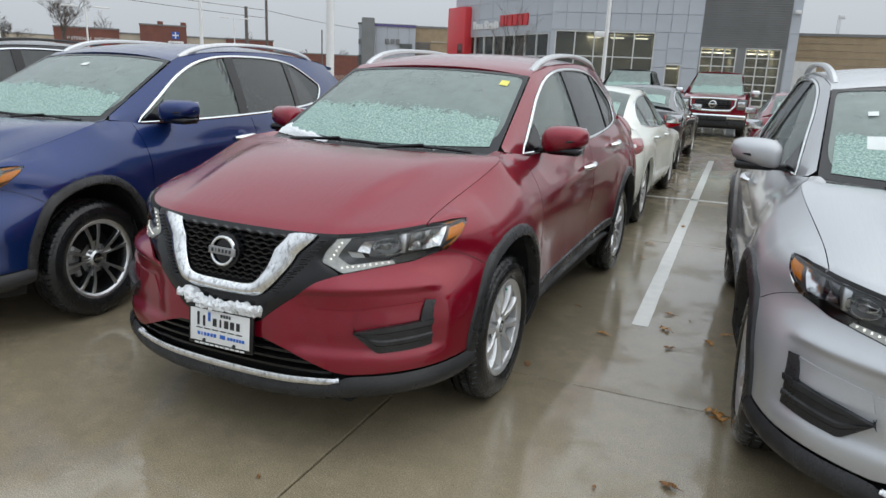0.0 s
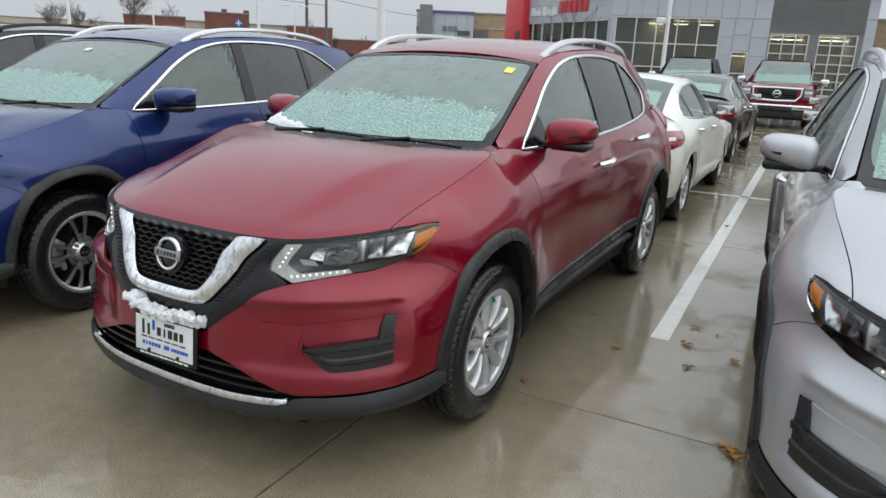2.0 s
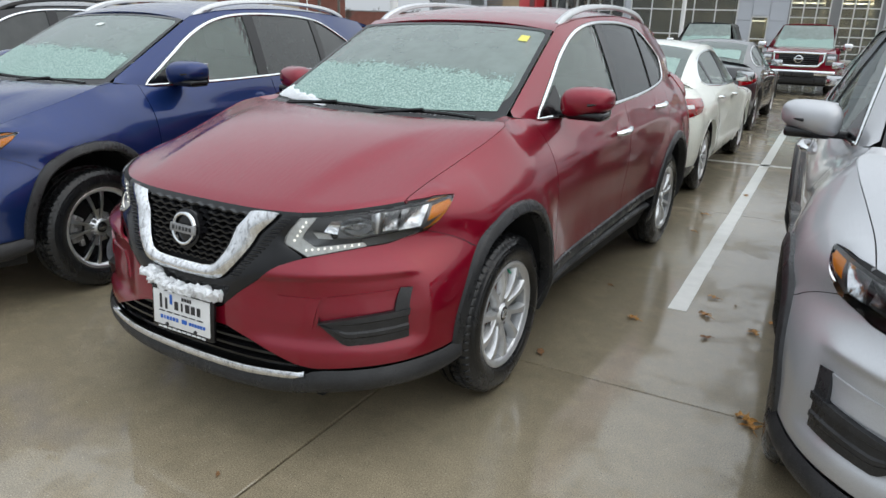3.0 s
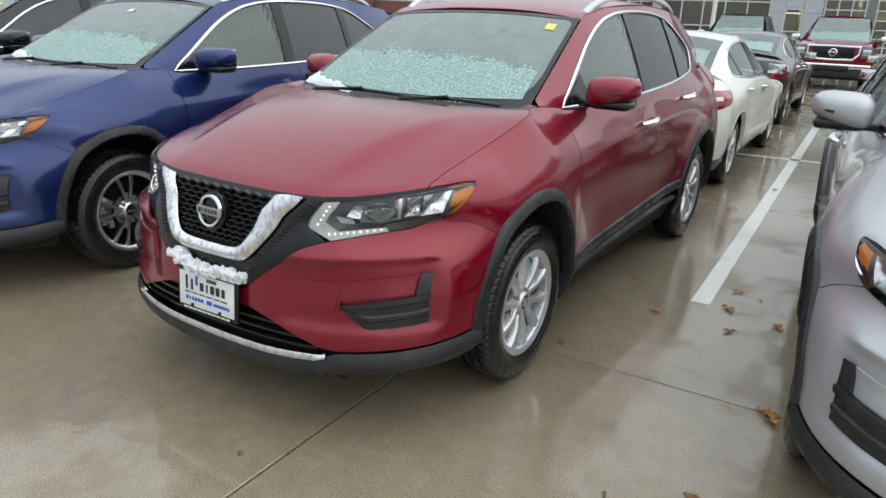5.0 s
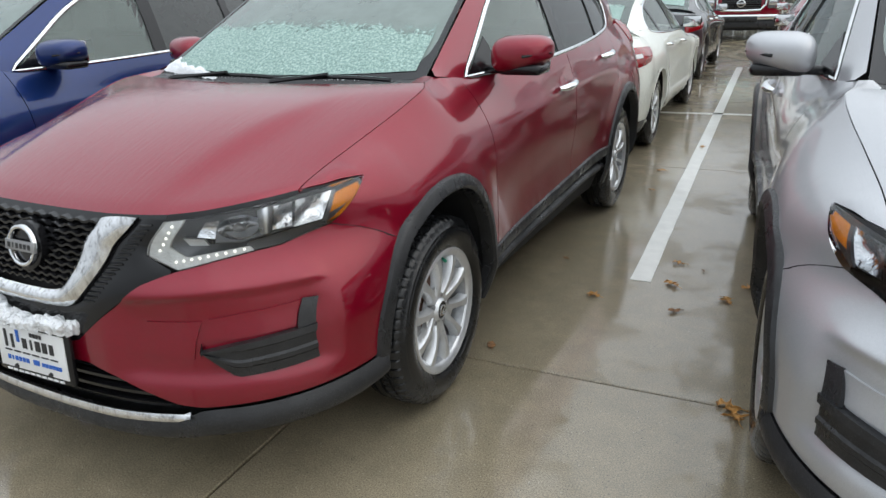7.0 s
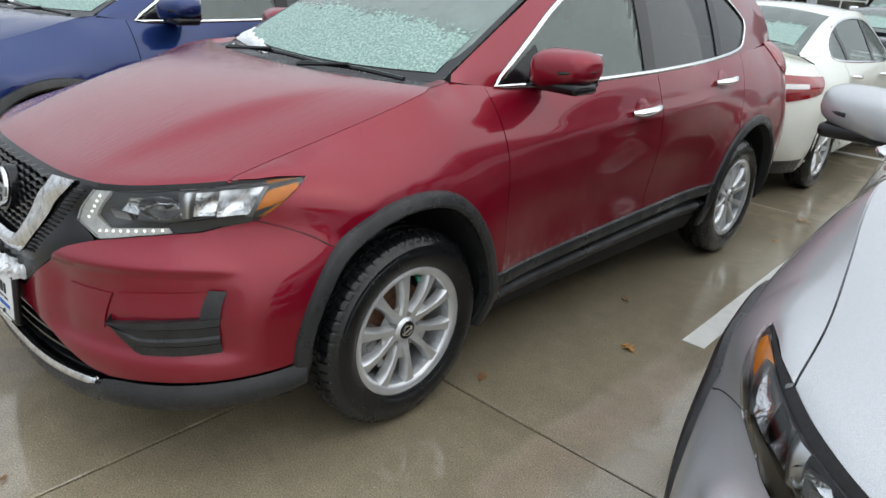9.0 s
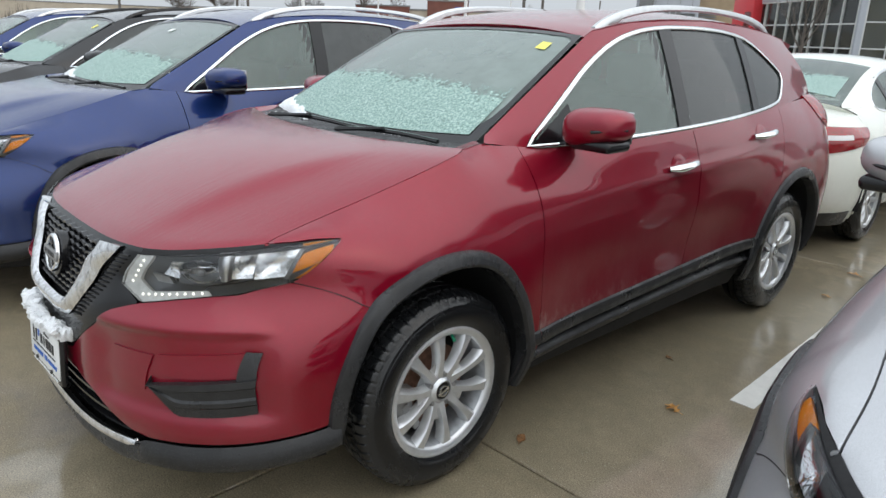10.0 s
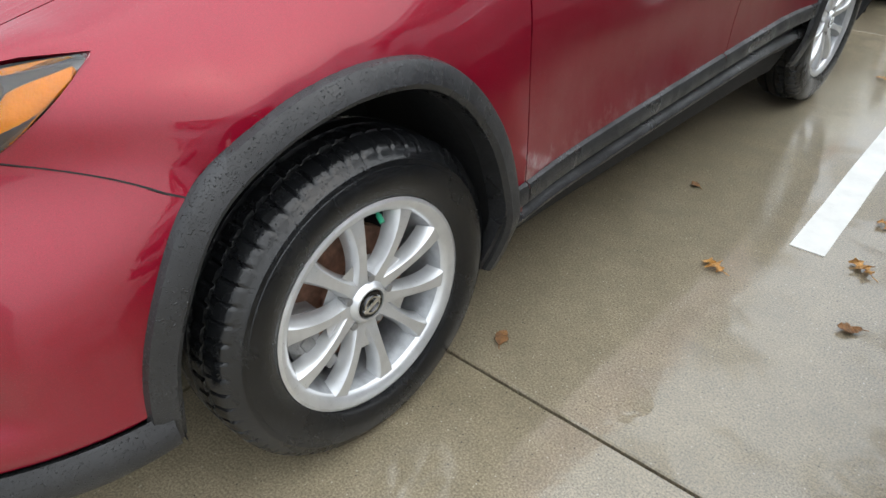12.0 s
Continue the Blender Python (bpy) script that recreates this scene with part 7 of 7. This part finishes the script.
# service bay: corrugated front above two sectional doors
backing(main, 5.45, 11.55, 4.28, H + 0.4, CORR, 0.25)
bm = bmesh.new()
for k in range(31):
    z = 4.36 + 0.165 * k
    box(bm, 8.5, -0.035, z, 6.1, 0.07, 0.085, 0.02, seg=1)
part("corrugation", bm, CORR, main)["kind"] = "stuff"
for u0, u1 in ((5.45, 5.56), (8.10, 8.78), (11.22, 11.55)):
    backing(main, u0, u1, 0, 4.28, CORR, 0.25)
backing(main, 11.55, 12.25, 0, H + 0.2, PANELM, 0.4)
wall_panels(main, 11.57, 12.23, 0, H + 0.2, 1, 7, PANELM)
for u0, u1 in ((5.56, 8.10), (8.78, 11.22)):
    curtain(main, u0, u1, 0.05, 4.25, 3, 7, 6.0, 3, 0.07)
part("roof", boxed(3.1, 6.5, H + 0.15, 18.2, 12.0, 0.3), CORR, main, smooth=False)
part("rear_wall", boxed(3.1, 12.4, H / 2, 18.2, 0.3, H), PANELM, main, smooth=False)
part("flood_lamp", boxed(11.9, -0.3, 6.9, 0.4, 0.3, 0.25, 0.04), WHITEM, main)

# sign wing running back to the red portal
wing = thing("sign_wing", "grey panelled wing with raised sign letters and a red portal", "building", facade((-14.78, 52.85), 180 - 36.8), kind="structure")
wing.matrix_world = Matrix.Translation((-14.78, 52.85, 0)) @ pose(0, 0, 0, 0, 0, -36.7) @ pose(0, 0, 0)
LW = 16.2
backing(wing, -LW, 0, 5.0, H, PANELM)
wall_panels(wing, -LW, 0, 5.05, H, 7, 3, PANELM)
curtain(wing, -LW + 2.2, -0.6, 0.2, 4.98, 8, 3, 6.0, 4)
backing(wing, -0.6, 0, 0, 5.0, PANELM)
bm = boxed(-LW + 1.4, -0.30, 3.85, 3.4, 0.9, 7.7, 0.05)
portal = part("red_portal", bm, REDM, wing, "red metal entrance portal")
part("portal_window", boxed(-LW + 2.35, -0.76, 2.6, 0.9, 0.06, 3.4), SHOPGL, portal, smooth=False)
bars(wing, [(-12.3, 5.95, 0.46, 0.75), (-11.75, 5.82, 0.36, 0.5), (-11.3, 5.82, 0.32, 0.5), (-10.9, 5.82, 0.32, 0.5), (-10.2, 5.95, 0.56, 0.75), (-9.68, 5.82, 0.26, 0.5), (-9.34, 5.82, 0.18, 0.6), (-9.02, 5.75, 0.32, 0.6), (-8.62, 5.9, 0.32, 0.7), (-8.24, 5.9, 0.22, 0.65)], WHITEM)
bars(wing, [(-7.5, 6.2, 0.62, 0.95), (-6.85, 6.2, 0.22, 0.95), (-6.25, 6.2, 0.62, 0.95), (-5.45, 6.2, 0.62, 0.95), (-4.65, 6.2, 0.66, 0.95), (-3.85, 6.2, 0.62, 0.95)], REDM)


def block(name, label, az, dist, width, depth, height, mat, turn=None, z0=0.0):
    """A plain far building at a bearing (degrees to the left of +y) from the lot."""
    x, y = 1.94 - dist * math.sin(radians(az)), -3.0 + dist * math.cos(radians(az))
    b = thing(name, label, "building", pose(x, y, 0, 0, 0, az if turn is None else turn), kind="structure")
    part("wall", boxed(0, depth / 2, height / 2, width, depth, height), mat, b, smooth=False)
    part("coping", boxed(0, depth / 2, height + 0.12, width + 0.2, depth + 0.2, 0.24), CORR, b, smooth=False)
    return b


tan = block("brick_workshop", "long tan brick workshop with a white roller door", -4.6, 74, 12.5, 14, 6.15, TANB, 6)
part("roller_door", boxed(-4.2, -0.04, 1.95, 2.6, 0.1, 3.9, 0.02), WHITEM, tan, smooth=False)
bm = boxed(-1.2, 3, 7.2, 0.3, 0.3, 1.8)
box(bm, -1.05, 3, 8.1, 0.6, 0.35, 0.35, 0.05)
part("flue", bm, WHITEM, tan)
for k in range(9):
    part("brick_band", boxed(0, -0.02, 0.6 + 0.62 * k, 12.4, 0.03, 0.03), STONE, tan, smooth=False)

grey = block("grey_showroom", "grey and glass showroom with a dark pillar", 29.8, 92, 7.2, 12, 7.0, PANELM)
part("pillar", boxed(-2.4, -0.5, 3.9, 1.6, 1.6, 7.8, 0.05), CORR, grey, smooth=False)
part("roof_band", boxed(0.6, -0.05, 7.02, 6.0, 0.2, 0.25), basic("purple_band", (0.10, 0.08, 0.24), 0.5), grey, smooth=False)
bars(grey, [(-3.1, 4.9, 0.35, 0.6), (-3.5, 4.9, 0.25, 0.6), (0.0, 5.1, 0.5, 0.6), (0.7, 5.1, 0.5, 0.6), (1.35, 5.1, 0.5, 0.6)], CORR)
part("window", boxed(2.4, -0.05, 4.6, 1.6, 0.12, 0.6), SHOPGL, grey, smooth=False)
part("window", boxed(-3.2, -0.05, 1.8, 0.9, 0.12, 3.0), SHOPGL, grey, smooth=False)
for k in range(4):
    part("panel_joint", boxed(-1.4 + 1.4 * k, -0.012, 3.5, 0.04, 0.03, 6.9), CORR, grey, smooth=False)
tan2 = block("tan_annex", "tan brick annex with a louvred bay", 26.3, 95, 6.6, 12, 7.1, TANB)
bm = bmesh.new()
for k in range(16):
    box(bm, -1.2, -0.08, 1.0 + 0.28 * k, 2.2, 0.12, 0.16)
part("louvre", bm, CORR, tan2, smooth=False)["kind"] = "stuff"
part("awning", boxed(1.6, -0.05, 5.4, 3.2, 0.1, 0.2), STONE, tan2, smooth=False)

clinic = block("brick_clinic", "long low red brick and beige medical building", 46.2, 118, 31.0, 18, 5.1, STONE)
for cx, w, h in ((-11.2, 8.6, 5.6), (2.3 - 3.0, 6.6, 6.6), (12.0, 7.2, 5.2)):
    part("brick_front", boxed(cx, 0.4, h / 2, w, 1.6, h), REDB, clinic, smooth=False)
    part("coping", boxed(cx, 0.4, h + 0.1, w + 0.2, 1.8, 0.2), CORR, clinic, smooth=False)
for cx in (-0.7 - 0.4, 2.2):
    part("parapet_block", boxed(cx, 0.4, 6.95, 0.8, 1.6, 0.6), REDB, clinic, smooth=False)
part("window", boxed(-4.95, -0.2, 1.6, 0.9, 0.2, 1.6), SHOPGL, clinic, smooth=False)
for u in (-13.5, -11.2, -8.9, 4.6, 6.4, 8.0, 10.5, 12.5, 14.4):
    part("window", boxed(u, -0.46, 1.7, 1.3, 0.14, 1.5), SHOPGL, clinic, smooth=False)
cross = basic("blue_sign", (0.03, 0.10, 0.42), 0.5)
bm = boxed(1.0, -0.48, 5.3, 1.05, 0.12, 1.05)
part("cross_sign", bm, cross, clinic, smooth=False)
bm = boxed(1.0, -0.56, 5.3, 0.9, 0.08, 0.18)
box(bm, 1.0, -0.56, 5.3, 0.18, 0.09, 0.9)
part("cross", bm, WHITEM, clinic, smooth=False)
bars(clinic, [(1.0, 4.3, 2.2, 0.32), (1.0, 3.75, 1.2, 0.28)], WHITEM, -0.45, "sign_bar")
txt = bpy.data.curves.new("sign_words", "FONT")
txt.body, txt.size, txt.extrude, txt.align_x = "INTERNAL MEDICINE", 0.72, 0.03, "CENTER"
txt.materials.append(WHITEM)
to = new("sign_words", txt)
to.parent, to.matrix_local = clinic, pose(-10.4, -0.46, 3.9, 90, 0, 0)
txt2 = bpy.data.curves.new("sign_words", "FONT")
txt2.body, txt2.size, txt2.extrude, txt2.align_x = "URGENT CARE", 0.62, 0.03, "CENTER"
txt2.materials.append(REDM)
to = new("sign_words", txt2)
to.parent, to.matrix_local = clinic, pose(-10.2, -0.46, 3.05, 90, 0, 0)
low = block("distant_shops", "low distant row of brick shops", 34.6, 170, 24, 16, 4.4, REDB)
part("window", boxed(-3, -0.05, 2.0, 3.0, 0.12, 1.6), SHOPGL, low, smooth=False)
block("distant_store", "pale distant store building", 60, 190, 46, 20, 6.0, STONE)
block("distant_hall", "far grey flat-roofed hall", 72, 230, 70, 25, 6.5, STONE)
block("distant_depot", "far brick depot behind the lot", -18, 150, 44, 22, 6.0, TANB)


# ---- poles ----
def pole(name, label, az, dist, r0, r1, height, mat, arm=0.0):
    x, y = 1.94 - dist * math.sin(radians(az)), -3.0 + dist * math.cos(radians(az))
    t = thing(name, label, "pole", pose(x, y, 0, 0, 0, az), "light poles")
    bm = bmesh.new()
    tube(bm, [(0, 0, 0), (0, 0, height)], [r0, r1], 14)
    part("shaft", bm, mat, t)
    part("base", boxed(0, 0, 0.35, r0 * 4.2, r0 * 4.2, 0.7, 0.05), STONE, t)
    if arm:
        for sg in (-1, 1):
            part("lamp_head", boxed(sg * arm, 0, height + 0.05, arm, 0.35, 0.14, 0.04), mat, t)
    return t


pole("lamp_post", "thick white steel light pole", 34.3, 28, 0.155, 0.14, 11, WHITEM, 0.7)
pole("lamp_post", "slim white light pole", 43.9, 42, 0.10, 0.08, 10, WHITEM, 0.7)
p = pole("lamp_post", "slim white pole with a floodlight", 12.6, 40, 0.11, 0.10, 11, WHITEM, 0.7)
part("flood_lamp", boxed(-0.35, -0.1, 3.9, 0.5, 0.3, 0.3, 0.06), WHITEM, p)
pole("lamp_post", "white double-headed street lamp", 51.6, 78, 0.10, 0.07, 6.2, WHITEM, 1.4)
pole("lamp_post", "white street lamp before the clinic", 41.5, 95, 0.10, 0.07, 7.0, WHITEM, 1.2)
pole("lamp_post", "slim white light pole", 57.0, 60, 0.13, 0.12, 12, WHITEM, 0.7)
pole("utility_pole", "dark wooden utility pole", 39.1, 100, 0.20, 0.15, 14, POLEM)
pole("utility_pole", "grey pole with boxes", 41.3 - 0.7, 108, 0.24, 0.22, 9.5, POLEM)
pole("lamp_post", "distant thin lamp pole", 34.9, 120, 0.12, 0.1, 7.5, POLEM)
pole("utility_pole", "dark wooden utility pole", 62.5, 105, 0.2, 0.15, 12, POLEM)
pole("utility_pole", "dark wooden utility pole", 61.7, 103, 0.2, 0.15, 13, POLEM)


def cable(a0, d0, z0, a1, d1, z1, sag):
    pts = []
    A = Vector((1.94 - d0 * math.sin(radians(a0)), -3 + d0 * math.cos(radians(a0)), z0))
    B = Vector((1.94 - d1 * math.sin(radians(a1)), -3 + d1 * math.cos(radians(a1)), z1))
    for k in range(25):
        t = k / 24
        pts.append(lerp(A, B, t) - Vector((0, 0, sag * 4 * t * (1 - t))))
    bm = bmesh.new()
    tube(bm, pts, 0.035, 6)
    me = bpy.data.meshes.new("power_line")
    bm.to_mesh(me)
    bm.free()
    me.materials.append(POLEM)
    return tagged(new("power_line", me), "thin black overhead power line", "cable")


cable(60, 105, 11.9, 39.1, 100, 8.6, 0.3)
cable(39.1, 100, 8.6, 26.0, 118, 7.2, 0.6)
cable(62, 104, 11.0, 39.1, 100, 7.6, 0.3)

# traffic signals far along the road
sig = thing("traffic_signal", "mast arm carrying dark traffic signals", "traffic light", pose(1.94 - 110 * math.sin(radians(66)), -3 + 110 * math.cos(radians(66)), 0, 0, 0, 66))
bm = bmesh.new()
tube(bm, [(-9, 0, 0), (-9, 0, 8.3)], [0.2, 0.15], 10)
tube(bm, [(-9, 0, 7.2), (13, 0, 7.7)], [0.14, 0.07], 8)
part("mast", bm, POLEM, sig)
for u in (-3, 1.5, 6, 10):
    h = part("signal_head", boxed(u, -0.2, 7.5, 0.5, 0.3, 1.35, 0.06), DARK, sig)
    part("red_lamp", boxed(u, -0.37, 7.95, 0.28, 0.06, 0.28, 0.08), REDLENS, h)


# ---- bare trees ----
def bare_tree(az, dist, height, seed, spread=0.5, limbs=5, label="bare grey winter tree", orders=4, thin=0.016):
    """A leafless tree: tapered trunk and three or four orders of branches."""
    rnd = random.Random(seed)
    x, y = 1.94 - dist * math.sin(radians(az)), -3.0 + dist * math.cos(radians(az))
    t = thing("bare_tree", label, "tree", pose(x, y, 0, 0, 0, rnd.uniform(0, 360)), "bare trees")
    bt, bc = bmesh.new(), bmesh.new()
    def grow(bm, p, d, length, r, order):
        pts, rad = [p.copy()], [r]
        q, n = p.copy(), 4
        dd = d.copy()
        for k in range(n):
            dd = (dd + Vector((rnd.uniform(-1, 1), rnd.uniform(-1, 1), rnd.uniform(-0.3, 0.6))) * (0.05 if order == 0 else 0.16)).normalized()
            q = q + dd * length / n
            pts.append(q.copy())
            rad.append(r * (1 - 0.62 * (k + 1) / n))
        verts0 = len(bm.verts)
        rings = []
        seg = 7 if order == 0 else (5 if order == 1 else 3)
        for i, c in enumerate(pts):
            tg = (pts[min(i + 1, n)] - pts[max(i - 1, 0)]).normalized()
            u = tg.orthogonal().normalized()
            w = tg.cross(u)
            rings.append([bm.verts.new(c + (u * math.cos(a * math.tau / seg) + w * math.sin(a * math.tau / seg)) * rad[i]) for a in range(seg)])
        for a, b in zip(rings, rings[1:]):
            for k in range(seg):
                bm.faces.new((a[k], a[(k + 1) % seg], b[(k + 1) % seg], b[k]))
        if order >= orders:
            return
        kids = limbs + 2 if order == 0 else rnd.choice((4, 5, 6))
        for k in range(kids):
            f = rnd.uniform(0.35, 1.0)
            i = min(n - 1, int(f * n))
            base = lerp(pts[i], pts[i + 1], f * n - i)
            a = rnd.uniform(0, math.tau)
            side = Vector((math.cos(a), math.sin(a), 0))
            nd = (dd * rnd.uniform(0.5, 0.9) + side * spread * rnd.uniform(0.7, 1.4) + Vector((0, 0, 0.15))).normalized()
            grow(bc, base, nd, length * rnd.uniform(0.45, 0.72), max(thin, r * (1 - 0.6 * f) * 0.55), order + 1)
    grow(bt, Vector((0, 0, 0)), Vector((0, 0, 1)), height * 0.48, height * 0.022, 0)
    part("trunk", bt, BARK, t)
    part("crown", bc, BARK, t)
    return t


bare_tree(53.0, 105, 11.5, 17, 0.62, 8, "large bare tree beside the brick clinic", 4, 0.014)
bare_tree(51.0, 140, 8.5, 2)
bare_tree(56.5, 125, 8.0, 3)
bare_tree(58.2, 130, 8.5, 9)
bare_tree(38.4, 150, 6.0, 4, 0.6)
bare_tree(40.9, 155, 7.5, 5)
bare_tree(33.2, 190, 6.5, 6)
bare_tree(20.0, 50, 6.8, 23, 0.45, 5, "young bare tree before the showroom", 3, 0.008)
bare_tree(63.5, 85, 8.0, 8, 0.7)
bare_tree(66.5, 100, 8.5, 11, 0.7)
bare_tree(36.2, 200, 6.5, 12)


def hedge(az0, az1, dist, h, seed):
    """A far line of bare scrub: many short twigs of uneven height."""
    rnd = random.Random(seed)
    bm = bmesh.new()
    for _ in range(900):
        a, d = radians(rnd.uniform(az0, az1)), dist + rnd.uniform(-6, 6)
        x, y = 1.94 - d * math.sin(a), -3 + d * math.cos(a)
        hh = h * rnd.uniform(0.35, 1.0) * (0.75 + 0.25 * math.sin(a * 90))
        lean = Vector((rnd.uniform(-0.9, 0.9), rnd.uniform(-0.9, 0.9), 0))
        w = 0.28
        b0 = Vector((x, y, 0))
        v = [bm.verts.new(b0 + Vector(p)) for p in ((-w, 0, 0), (w, 0, 0), (0, w, 0))] + [bm.verts.new(b0 + lean + Vector((0, 0, hh)))]
        for i, j in ((0, 1), (1, 2), (2, 0)):
            bm.faces.new((v[i], v[j], v[3]))
    me = bpy.data.meshes.new("far_scrub")
    bm.to_mesh(me)
    bm.free()
    me.materials.append(BARK)
    return tagged(new("far_scrub", me), "far line of bare winter scrub", "scrub", kind="stuff")


hedge(31, 60, 240, 5.0, 21)
hedge(55, 85, 200, 6.0, 22)
